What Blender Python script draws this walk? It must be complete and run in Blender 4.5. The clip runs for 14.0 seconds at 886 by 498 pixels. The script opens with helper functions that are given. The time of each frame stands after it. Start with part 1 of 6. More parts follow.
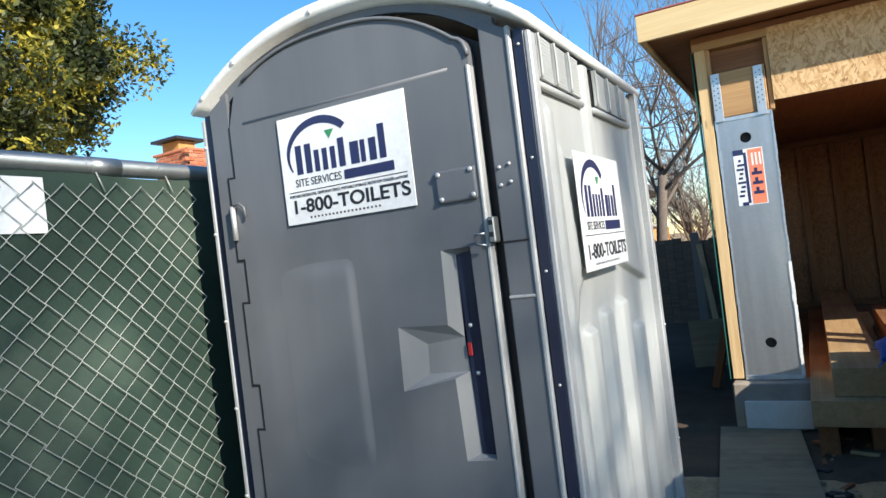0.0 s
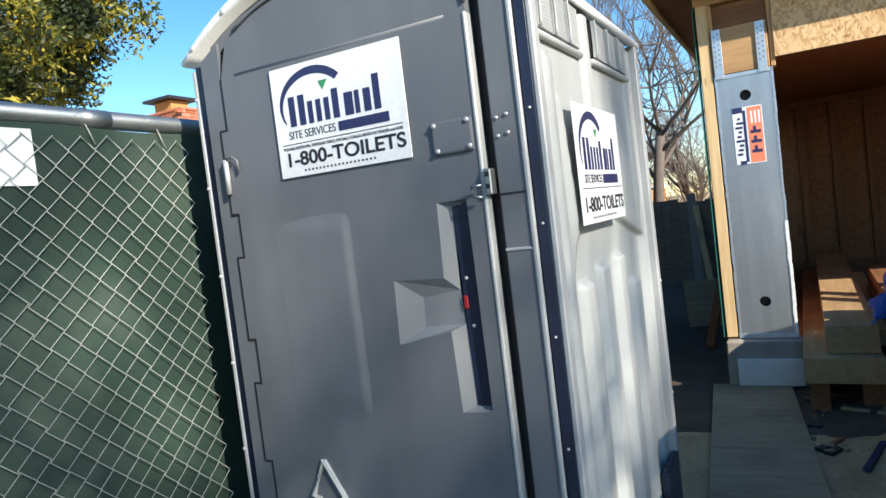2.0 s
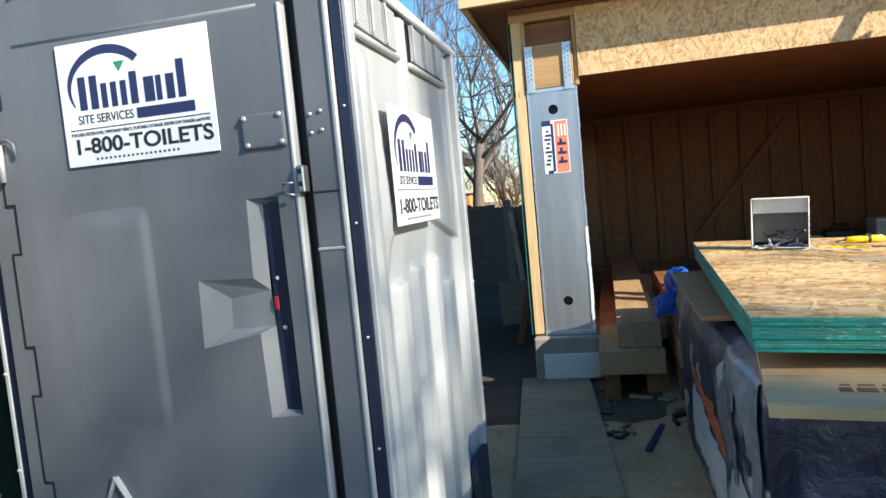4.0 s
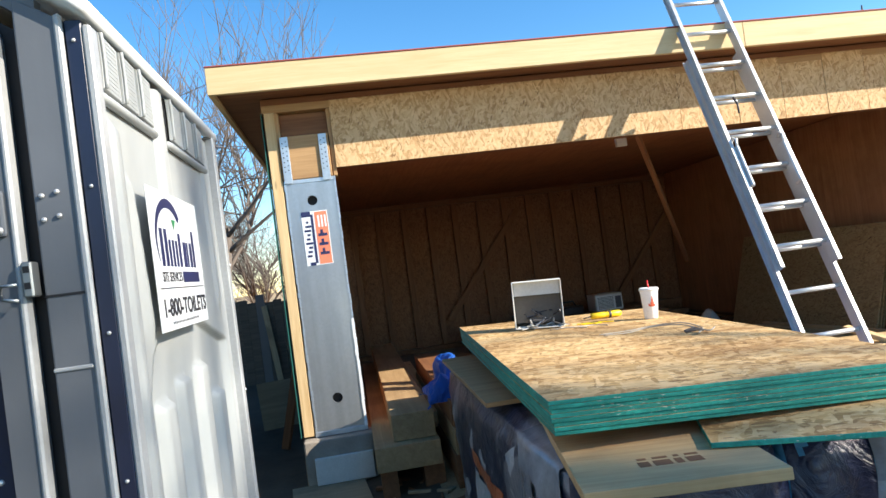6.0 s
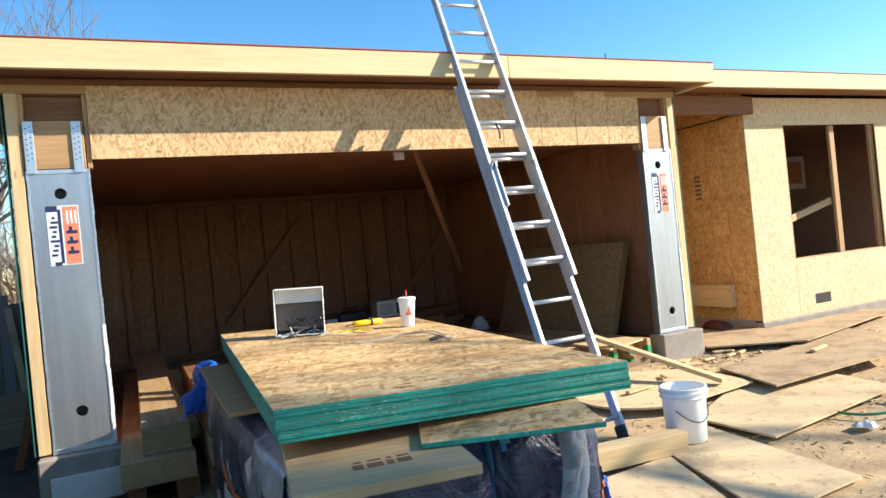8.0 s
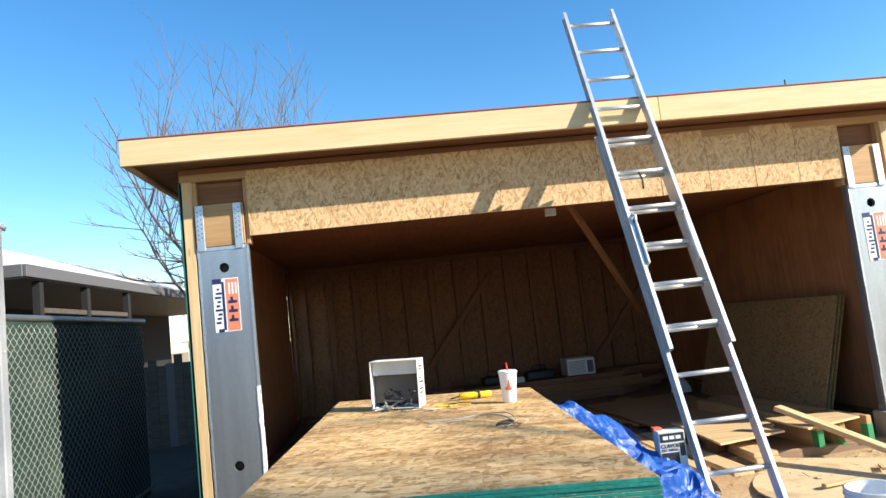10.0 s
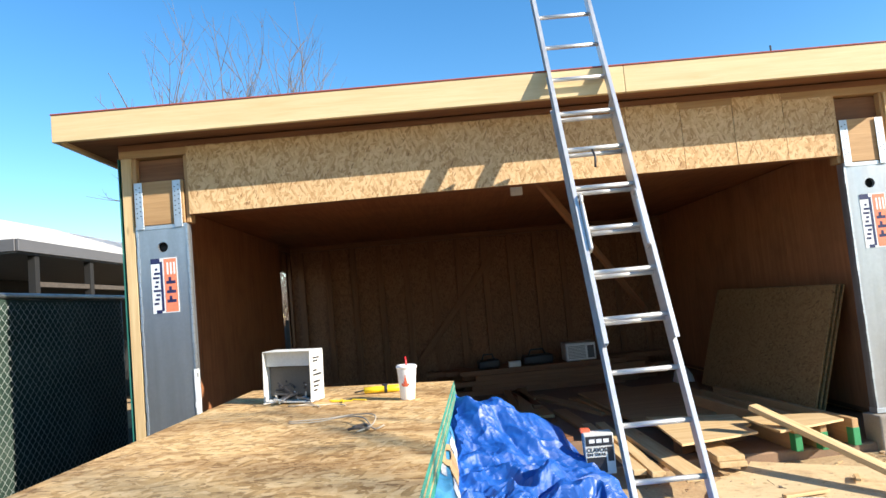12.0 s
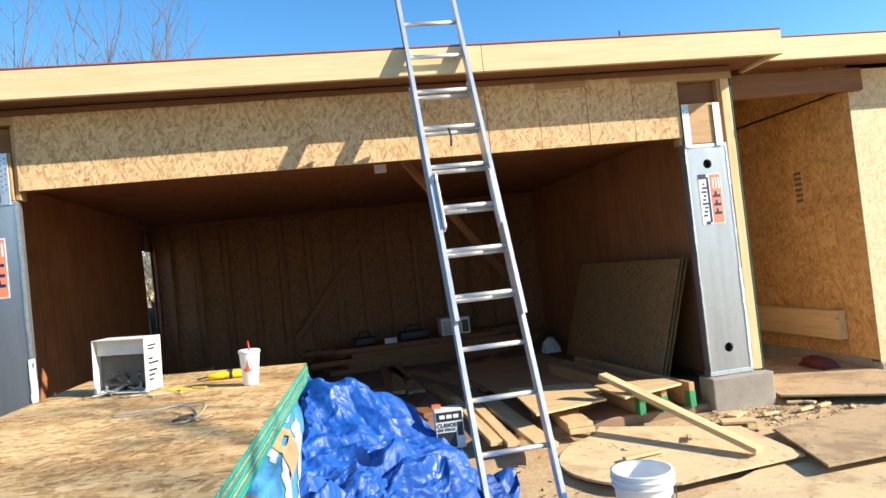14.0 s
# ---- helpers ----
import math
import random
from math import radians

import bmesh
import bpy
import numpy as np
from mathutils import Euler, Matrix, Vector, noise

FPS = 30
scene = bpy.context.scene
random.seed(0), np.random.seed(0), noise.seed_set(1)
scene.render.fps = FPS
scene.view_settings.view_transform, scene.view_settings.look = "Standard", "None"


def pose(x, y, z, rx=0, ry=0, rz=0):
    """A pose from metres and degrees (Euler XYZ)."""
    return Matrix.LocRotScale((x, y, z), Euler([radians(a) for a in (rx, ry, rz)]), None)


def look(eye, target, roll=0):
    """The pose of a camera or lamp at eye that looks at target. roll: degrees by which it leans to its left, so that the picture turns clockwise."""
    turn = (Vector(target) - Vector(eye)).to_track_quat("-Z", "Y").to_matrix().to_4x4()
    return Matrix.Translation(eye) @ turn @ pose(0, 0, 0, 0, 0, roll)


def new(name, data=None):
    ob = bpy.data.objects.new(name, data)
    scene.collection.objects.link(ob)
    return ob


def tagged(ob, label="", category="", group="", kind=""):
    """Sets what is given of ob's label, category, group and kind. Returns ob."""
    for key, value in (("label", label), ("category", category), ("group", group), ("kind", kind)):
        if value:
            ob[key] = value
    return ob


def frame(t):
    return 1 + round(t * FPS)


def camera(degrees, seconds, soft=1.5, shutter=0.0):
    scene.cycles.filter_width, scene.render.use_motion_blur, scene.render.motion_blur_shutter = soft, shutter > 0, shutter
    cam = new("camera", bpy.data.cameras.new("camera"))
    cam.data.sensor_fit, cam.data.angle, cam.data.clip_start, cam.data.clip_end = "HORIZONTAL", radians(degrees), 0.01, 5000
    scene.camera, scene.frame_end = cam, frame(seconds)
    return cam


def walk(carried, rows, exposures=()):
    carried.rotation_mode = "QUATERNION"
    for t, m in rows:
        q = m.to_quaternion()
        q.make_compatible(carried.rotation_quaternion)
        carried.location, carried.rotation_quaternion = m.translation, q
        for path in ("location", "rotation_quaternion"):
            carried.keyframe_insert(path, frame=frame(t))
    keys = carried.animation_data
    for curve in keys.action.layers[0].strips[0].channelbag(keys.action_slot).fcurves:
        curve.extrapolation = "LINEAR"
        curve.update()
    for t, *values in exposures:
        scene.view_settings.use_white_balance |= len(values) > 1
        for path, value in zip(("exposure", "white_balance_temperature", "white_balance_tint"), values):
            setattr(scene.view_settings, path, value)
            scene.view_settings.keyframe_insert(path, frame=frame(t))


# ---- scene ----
cam = camera(66.6, 14.0, soft=1.5)
PATH = [
    (0, (0.231, 0.04, 1.55), (-0.715, 1.802, 1.578), -6.7),
    (0.5, (0.233, 0.047, 1.543), (-0.74, 1.795, 1.554), -7.9),
    (1, (0.234, 0.058, 1.553), (-0.694, 1.829, 1.566), -8.1),
    (1.5, (0.232, 0.054, 1.528), (-0.677, 1.836, 1.552), -7.9),
    (2, (0.222, 0.052, 1.524), (-0.725, 1.812, 1.441), -6.7),
    (2.5, (0.222, 0.049, 1.522), (-0.728, 1.806, 1.419), -6.1),
    (3, (0.239, 0.049, 1.516), (-0.567, 1.874, 1.374), -5.2),
    (3.2, (0.246, 0.044, 1.512), (-0.461, 1.908, 1.353), -4.9),
    (5.3, (0.242, 0.192, 1.534), (0.144, 2.19, 1.521), -7.4),
    (5.5, (0.224, 0.212, 1.536), (0.248, 2.212, 1.545), -7.5),
    (6, (0.123, 0.256, 1.528), (0.407, 2.234, 1.584), -7.6),
    (6.5, (0.138, 0.236, 1.53), (0.591, 2.182, 1.623), -6.7),
    (7, (0.203, 0.162, 1.538), (0.814, 2.066, 1.587), -5.6),
    (7.5, (0.251, 0.124, 1.537), (1.017, 1.972, 1.562), -5.4),
    (8, (0.285, 0.137, 1.531), (1.136, 1.947, 1.53), -5.7),
    (8.5, (0.435, 0.108, 1.557), (1.015, 2.022, 1.608), -6.2),
    (8.7, (0.526, 0.093, 1.552), (0.957, 2.044, 1.636), -6.1),
    (10.8, (1.436, 0.199, 1.586), (1.582, 2.179, 1.821), -6.7),
    (11, (1.505, 0.26, 1.572), (1.63, 2.242, 1.807), -6.8),
    (11.5, (1.682, 0.388, 1.573), (1.751, 2.374, 1.799), -5.7),
    (12, (1.942, 0.378, 1.569), (1.97, 2.372, 1.724), -5.3),
    (12.5, (2.156, 0.336, 1.562), (2.224, 2.334, 1.616), -5.7),
    (13, (2.192, 0.371, 1.565), (2.556, 2.337, 1.615), -6.4),
    (13.5, (2.192, 0.387, 1.572), (2.61, 2.343, 1.608), -6.2),
    (14, (2.177, 0.389, 1.575), (2.514, 2.36, 1.624), -6.2),
]
walk(cam, [(t, look(eye, target, roll)) for t, eye, target, roll in PATH], [(t, s, 7000, 10) for t, s in ((0.0, 0.93), (2.0, 0.95), (3.0, 1.1), (5.5, 1.12), (8.5, 1.1), (11.0, 1.02), (13.0, 1.1), (14.0, 1.06))])

# ---- light ----
SUN_FROM = Vector((2.15, -1.0, 1.19)).normalized()
world = bpy.data.worlds.new("world")
scene.world = world
world.use_nodes = True
wn = world.node_tree.nodes
sky = wn.new("ShaderNodeTexSky")
sky.sky_type = "NISHITA"
sky.sun_disc = False
sky.sun_elevation = math.asin(SUN_FROM.z)
sky.sun_rotation = math.atan2(SUN_FROM.x, SUN_FROM.y)
sky.air_density, sky.dust_density, sky.ozone_density = 1.0, 0.0, 3.2
wn["Background"].inputs["Strength"].default_value = 0.13
clear = wn.new("ShaderNodeHueSaturation")
clear.inputs["Saturation"].default_value = 1.28
world.node_tree.links.new(sky.outputs[0], clear.inputs["Color"])
world.node_tree.links.new(clear.outputs[0], wn["Background"].inputs["Color"])
sun = new("sun", bpy.data.lights.new("sun", "SUN"))
sun.data.energy = 5.0
sun.data.angle = radians(0.55)
sun.data.color = (1.0, 0.95, 0.87)
sun.matrix_world = look(SUN_FROM * 30, (0, 0, 0))


# ---- materials ----
class Mat:
    """A node material with short ways to add nodes."""

    def __init__(self, name, rough=0.6, metal=0.0, spec=0.5):
        self.m = bpy.data.materials.new(name)
        self.m.use_nodes = True
        self.t = self.m.node_tree
        self.b = self.t.nodes["Principled BSDF"]
        self.b.inputs["Roughness"].default_value = rough
        self.b.inputs["Metallic"].default_value = metal
        self.b.inputs["Specular IOR Level"].default_value = spec
        tc = self.t.nodes.new("ShaderNodeTexCoord")
        oi = self.t.nodes.new("ShaderNodeObjectInfo")
        self.random = oi.outputs["Random"]
        off = self.n("ShaderNodeVectorMath", operation="SCALE")
        off.inputs[0].default_value = (7.3, 3.1, 5.7)
        self.l(self.random, off.inputs["Scale"])
        add = self.n("ShaderNodeVectorMath", operation="ADD")
        self.l(tc.outputs["Object"], add.inputs[0])
        self.l(off.outputs[0], add.inputs[1])
        self.co = add.outputs[0]
        self.raw = tc.outputs["Object"]

    def n(self, kind, **props):
        node = self.t.nodes.new(kind)
        if "operation" in props:
            node.operation = props["operation"]
        return node

    def l(self, a, b):
        self.t.links.new(a, b)

    def put(self, socket, v):
        if hasattr(v, "is_output"):
            self.l(v, socket)
        elif isinstance(v, tuple) and len(v) == 3 and socket.type == "RGBA":
            socket.default_value = (*v, 1)
        else:
            socket.default_value = v

    def mapped(self, scale=(1, 1, 1), rot=(0, 0, 0), co=None):
        """Turned first, then scaled."""
        src = co or self.co
        for key, value in (("Rotation", [radians(a) for a in rot]), ("Scale", scale)):
            mp = self.n("ShaderNodeMapping")
            self.l(src, mp.inputs["Vector"])
            mp.inputs[key].default_value = value
            src = mp.outputs[0]
        return src

    def noise(self, scale, detail=4, co=None, rough=0.6, dist=0.0):
        nd = self.n("ShaderNodeTexNoise")
        self.l(co or self.co, nd.inputs["Vector"])
        nd.inputs["Scale"].default_value = scale
        nd.inputs["Detail"].default_value = detail
        nd.inputs["Roughness"].default_value = rough
        nd.inputs["Distortion"].default_value = dist
        return nd.outputs["Fac"]

    def voro(self, scale, co=None, out="Color", feature="F1"):
        nd = self.n("ShaderNodeTexVoronoi")
        nd.feature = feature
        self.l(co or self.co, nd.inputs["Vector"])
        nd.inputs["Scale"].default_value = scale
        return nd.outputs[out]

    def chan(self, col):
        s = self.n("ShaderNodeSeparateColor")
        self.l(col, s.inputs[0])
        return s.outputs

    def math(self, op, a, b=0.0):
        nd = self.n("ShaderNodeMath", operation=op)
        self.put(nd.inputs[0], a)
        self.put(nd.inputs[1], b)
        return nd.outputs[0]

    def ramp(self, fac, *stops):
        nd = self.n("ShaderNodeValToRGB")
        el = nd.color_ramp.elements
        while len(el) < len(stops):
            el.new(0.5)
        for e, (p, c) in zip(el, stops):
            e.position = p
            e.color = (*c, 1) if isinstance(c, tuple) else (c, c, c, 1)
        self.l(fac, nd.inputs[0])
        return nd.outputs[0]

    def mix(self, fac, a, b, kind="MIX"):
        nd = self.n("ShaderNodeMix")
        nd.data_type = "RGBA"
        nd.blend_type = kind
        self.put(nd.inputs[0], fac)
        self.put(nd.inputs[6], a)
        self.put(nd.inputs[7], b)
        return nd.outputs[2]

    def color(self, c):
        self.put(self.b.inputs["Base Color"], c)
        return self

    def rough(self, r):
        self.put(self.b.inputs["Roughness"], r)
        return self

    def bump(self, height, strength=0.3, dist=0.01):
        nd = self.n("ShaderNodeBump")
        nd.inputs["Strength"].default_value = strength
        nd.inputs["Distance"].default_value = dist
        self.put(nd.inputs["Height"], height)
        self.l(nd.outputs[0], self.b.inputs["Normal"])
        return self


def plain(name, c, rough=0.5, metal=0.0, vary=0.12, scale=6.0, grain=90.0, bump=0.08, spec=0.5):
    """A surface with a large soft mottle and a fine grain."""
    k = Mat(name, rough, metal, spec)
    big, fine = k.noise(scale, 5), k.noise(grain, 3)
    lo, hi = tuple(v * (1 - vary) for v in c), tuple(min(1, v * (1 + vary)) for v in c)
    col = k.mix(k.ramp(big, (0.3, 0.0), (0.7, 1.0)), lo, hi)
    col = k.mix(0.25, col, k.ramp(fine, (0.3, tuple(v * 0.7 for v in c)), (0.7, tuple(min(1, v * 1.2) for v in c))))
    k.color(col)
    k.rough(k.math("ADD", k.math("MULTIPLY", big, 0.25), rough - 0.12))
    k.bump(fine, bump, 0.004)
    return k.m


def osb(name, dark, mid, light, stain_shade=0.0, lean=90.0, angles=(-16, 19, 62), fine_mix=0.3, slivers=0.93, size=1.0):
    """Strand board: bent, uneven flakes, most of them near one direction, in the local x-y plane."""
    k = Mat(name, 0.75, 0, 0.3)
    bend = k.n("ShaderNodeTexNoise")
    k.l(k.co, bend.inputs["Vector"])
    bend.inputs["Scale"].default_value = 14.0
    bend.inputs["Detail"].default_value = 3
    shift = k.n("ShaderNodeVectorMath", operation="SCALE")
    k.l(bend.outputs["Color"], shift.inputs[0])
    shift.inputs["Scale"].default_value = 0.02
    warped = k.n("ShaderNodeVectorMath", operation="ADD")
    k.l(k.co, warped.inputs[0])
    k.l(shift.outputs[0], warped.inputs[1])
    co = warped.outputs[0]
    vals = []
    for i, a in enumerate(angles):
        vals.append(k.chan(k.voro(1.0, k.mapped(((17 + 4 * i) / size, (78 - 14 * i) / size, 30), (0, 0, -lean + a), co)))[i])
    v = k.mix(k.ramp(k.noise(13.0, 2), (0.49, 0.0), (0.51, 1.0)), vals[0], vals[1])
    v = k.mix(k.ramp(k.noise(17.0, 2, k.mapped((1, 1, 1), (0, 0, 40))), (0.55, 0.0), (0.57, 1.0)), v, vals[2])
    fine = k.noise(1.0, 5, k.mapped((55, 260, 60), (0, 0, -lean + 8), co))
    speck = k.noise(75.0, 4)
    big = k.noise(1.8, 5)
    vv = k.math("ADD", k.math("MULTIPLY", v, 0.8 - fine_mix * 0.6), k.math("ADD", k.math("MULTIPLY", fine, fine_mix), k.math("MULTIPLY", speck, 0.2)))
    half = tuple((a + b) / 2 for a, b in zip(dark, mid))
    col = k.ramp(vv, (0.18, half), (0.38, mid), (0.6, tuple(0.4 * a + 0.6 * b for a, b in zip(mid, light))), (0.82, light))
    sliver = k.chan(k.voro(1.0, k.mapped((30, 150, 40), (0, 0, -lean + 22), co)))
    col = k.mix(k.ramp(k.math("MULTIPLY", sliver[0], k.ramp(k.noise(6.0, 3), (0.4, 0.9), (0.6, 1.0))), (slivers, 0.0), (slivers + 0.02, 0.8)), col, dark)
    col = k.mix(k.ramp(big, (0.35, 0.0), (0.7, 0.35)), col, k.mix(0.5, col, dark))
    # Dark blotches: stains, and on the stack top tree shade put into the colour.
    if stain_shade:
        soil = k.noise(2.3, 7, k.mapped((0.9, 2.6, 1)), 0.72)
        col = k.mix(k.ramp(soil, (0.45, 0.0), (0.62, stain_shade)), col, k.mix(0.85, col, (0.36, 0.25, 0.16), "MULTIPLY"))
        col = k.mix(k.ramp(k.noise(9.0, 5), (0.56, 0.0), (0.68, stain_shade * 0.6)), col, k.mix(0.8, col, (0.4, 0.3, 0.2), "MULTIPLY"))
    k.color(col)
    k.bump(vv, 0.45, 0.003)
    return k.m


def wood(name, dark, light, knots=True, stain=0.0, rough=0.65, axis=0):
    """Sawn lumber with its grain along the local x (0) or y (1) axis."""
    k = Mat(name, rough, 0, 0.35)
    g = k.noise(1.0, 6, k.mapped((1.3, 22, 22) if axis == 0 else (22, 1.3, 22)), 0.65, 0.6)
    f = k.noise(1.0, 3, k.mapped((6, 260, 260) if axis == 0 else (260, 6, 260)))
    v = k.math("ADD", k.math("MULTIPLY", g, 0.75), k.math("MULTIPLY", f, 0.25))
    col = k.ramp(v, (0.32, dark), (0.5, tuple((a + b) / 2 for a, b in zip(dark, light))), (0.68, light))
    if knots:
        d = k.voro(1.0, k.mapped((2.2, 9, 9)), "Distance")
        col = k.mix(k.ramp(d, (0.05, 0.75), (0.12, 0.0)), col, tuple(a * 0.35 for a in dark))
    if stain:
        col = k.mix(k.ramp(k.noise(2.2, 5), (0.48, 0.0), (0.66, stain)), col, tuple(a * 0.4 for a in dark))
    tone = k.ramp(k.random, (0.0, 0.84), (1.0, 1.0))
    col = k.mix(1.0, col, tone, "MULTIPLY")
    k.color(col)
    k.bump(v, 0.25, 0.003)
    return k.m


def ground_mat():
    k = Mat("dirt", 0.95, 0, 0.15)
    big, mid, fine = k.noise(0.45, 5), k.noise(3.2, 6), k.noise(42.0, 5)
    col = k.ramp(mid, (0.3, (0.3, 0.19, 0.1)), (0.5, (0.47, 0.325, 0.175)), (0.72, (0.58, 0.43, 0.25)))
    col = k.mix(k.ramp(big, (0.42, 0.0), (0.62, 0.6)), col, (0.34, 0.25, 0.165))
    col = k.mix(0.38, col, k.ramp(fine, (0.3, (0.26, 0.17, 0.095)), (0.7, (0.62, 0.47, 0.29))))
    peb = k.voro(28.0, None, "Distance")
    col = k.mix(k.ramp(peb, (0.08, 0.25), (0.14, 0.0)), col, (0.42, 0.34, 0.24))
    k.color(col)
    k.bump(k.math("ADD", k.math("MULTIPLY", mid, 0.8), k.math("MULTIPLY", fine, 0.14)), 0.6, 0.03)
    return k.m


def potty_plastic(name, c):
    """Moulded polyethylene: scuffed, a little glossy, faint weathering streaks."""
    k = Mat(name, 0.42, 0, 0.5)
    big = k.noise(2.0, 4)
    streak = k.noise(1.0, 5, k.mapped((9, 9, 0.9)))
    fine = k.noise(160.0, 2)
    v = k.math("ADD", k.math("MULTIPLY", big, 0.5), k.math("MULTIPLY", streak, 0.5))
    col = k.ramp(v, (0.33, tuple(a * 0.86 for a in c)), (0.66, tuple(a * 1.12 for a in c)))
    # Soft pale patches paint a faint sun dapple on the plastic.
    dapple = k.noise(1.1, 6, k.mapped((1.6, 1.6, 1.0), (0, 24, 0)), 0.55, 0.5)
    col = k.mix(k.ramp(dapple, (0.5, 0.0), (0.7, 0.35)), col, tuple(min(1, a * 1.45) for a in c))
    scuff = k.voro(1.0, k.mapped((7, 7, 2.0)), "Distance")
    col = k.mix(k.ramp(scuff, (0.02, 0.25), (0.05, 0.0)), col, tuple(min(1, a * 1.7) for a in c))
    k.color(col)
    k.rough(k.ramp(v, (0.3, 0.36), (0.7, 0.55)))
    k.bump(fine, 0.06, 0.002)
    return k.m


def galvanised(name, c, rough=0.38):
    k = Mat(name, rough, 0.82, 0.5)
    sp = k.chan(k.voro(55.0))[0]
    big = k.noise(2.4, 5, k.mapped((2.5, 2.5, 0.7)))
    col = k.mix(k.ramp(sp, (0.0, 0.0), (1.0, 0.25)), c, tuple(a * 0.75 for a in c))
    col = k.mix(k.ramp(big, (0.42, 0.0), (0.7, 0.35)), col, tuple(a * 0.6 for a in c))
    streak = k.noise(1.0, 5, k.mapped((11, 11, 0.7)), 0.6, 0.4)
    col = k.mix(k.ramp(streak, (0.45, 0.0), (0.7, 0.4)), col, tuple(a * 0.62 for a in c))
    k.color(col)
    k.rough(k.math("ADD", k.math("MULTIPLY", big, 0.3), rough - 0.16))
    k.bump(big, 0.12, 0.01)
    return k.m


def tarp_mat(name, c):
    """Woven polyethylene: glossy film over a fine weave, small sharp creases."""
    k = Mat(name, 0.26, 0, 0.42)
    weave = k.noise(320.0, 2)
    big = k.noise(4.0, 5)
    col = k.mix(k.ramp(big, (0.35, 0.0), (0.7, 0.7)), c, tuple(min(1, a * 1.35 + 0.004) for a in c))
    k.color(col)
    k.rough(k.ramp(big, (0.3, 0.4), (0.7, 0.56)))
    cr = k.math("ABSOLUTE", k.math("SUBTRACT", k.noise(7.0, 2, k.mapped((1, 1, 0.5), (20, 10, 30)), 0.5, 1.0), 0.5))
    cr2 = k.math("ABSOLUTE", k.math("SUBTRACT", k.noise(19.0, 2, k.mapped((1, 0.5, 1), (0, 30, 50)), 0.5, 1.4), 0.5))
    k.bump(k.math("ADD", k.math("ADD", cr, k.math("MULTIPLY", cr2, 0.4)), k.math("MULTIPLY", weave, 0.02)), 0.12, 0.03)
    return k.m


def wrap_mat(name, bands, axis_rot, scale, base):
    """Printed plastic film in broad bands, with creases."""
    k = Mat(name, 0.3, 0, 0.5)
    w = k.noise(5.0, 5, None, 0.55, 0.8)
    s = k.n("ShaderNodeSeparateXYZ")
    k.l(k.mapped((scale, scale, scale), axis_rot, k.raw), s.inputs[0])
    f = k.math("FRACT", k.math("ADD", s.outputs[0], k.math("MULTIPLY", w, 0.1)))
    nd = k.n("ShaderNodeValToRGB")
    nd.color_ramp.interpolation = "CONSTANT"
    el = nd.color_ramp.elements
    while len(el) < len(bands):
        el.new(0.5)
    for e, (p, c) in zip(el, bands):
        e.position, e.color = p, (*c, 1)
    k.l(f, nd.inputs[0])
    col = k.mix(k.ramp(w, (0.4, 0.0), (0.65, 0.3)), nd.outputs[0], base)
    k.color(col)
    cr = k.noise(9.0, 6, None, 0.6, 1.5)
    k.bump(cr, 0.6, 0.03)
    return k.m


def torn_film(name):
    """Navy printed film, torn and scuffed to grey, with pale letter-like patches."""
    k = Mat(name, 0.35, 0, 0.45)
    tear = k.noise(1.7, 4, k.mapped((1, 0.7, 1.2), (20, 0, 30)), 0.55, 1.2)
    col = k.mix(k.ramp(tear, (0.5, 0.0), (0.53, 1.0)), (0.012, 0.018, 0.05), (0.16, 0.17, 0.2))
    scrap = k.chan(k.voro(1.0, k.mapped((3, 5.5, 9), (28, 0, 0))))[0]
    col = k.mix(k.ramp(scrap, (0.86, 0.0), (0.87, 0.85)), col, (0.5, 0.52, 0.55))
    col = k.mix(k.ramp(k.noise(14.0, 5), (0.5, 0.0), (0.72, 0.35)), col, (0.2, 0.21, 0.23))
    k.color(col)
    k.bump(k.noise(8.0, 6, None, 0.6, 1.6), 0.5, 0.03)
    return k.m


def trodden(name, c, soil, cover):
    """Plywood trodden with dirt: grain, soil smears in two sizes and dark specks."""
    k = Mat(name, 0.9, 0, 0.15)
    grain = k.noise(1.0, 4, k.mapped((3, 40, 3), (0, 0, 12)))
    col = k.ramp(grain, (0.3, tuple(a * 0.94 for a in c)), (0.7, tuple(min(1, a * 1.04) for a in c)))
    smear = k.noise(2.6, 7, k.mapped((1, 1.25, 1), (0, 0, 35)), 0.7, 0.4)
    col = k.mix(k.ramp(smear, (cover, 0.0), (cover + 0.12, 0.75)), col, soil)
    clot = k.noise(17.0, 5, None, 0.6)
    col = k.mix(k.ramp(clot, (0.6, 0.0), (0.68, 0.7)), col, tuple(a * 0.75 for a in soil))
    dots = k.voro(34.0, None, "Distance")
    col = k.mix(k.ramp(dots, (0.1, 0.55), (0.17, 0.0)), col, tuple(a * 0.6 for a in soil))
    k.color(col)
    k.bump(k.math("ADD", smear, k.math("MULTIPLY", clot, 0.5)), 0.5, 0.012)
    return k.m


def brick_mat():
    k = Mat("brick", 0.9, 0, 0.2)
    t = k.ramp(k.random, (0.0, (0.34, 0.1, 0.05)), (0.5, (0.44, 0.15, 0.08)), (1.0, (0.5, 0.2, 0.12)))
    col = k.mix(k.ramp(k.noise(30.0, 5), (0.4, 0.0), (0.7, 0.5)), t, (0.24, 0.09, 0.06))
    k.color(col)
    k.bump(k.noise(80.0, 4), 0.4, 0.005)
    return k.m


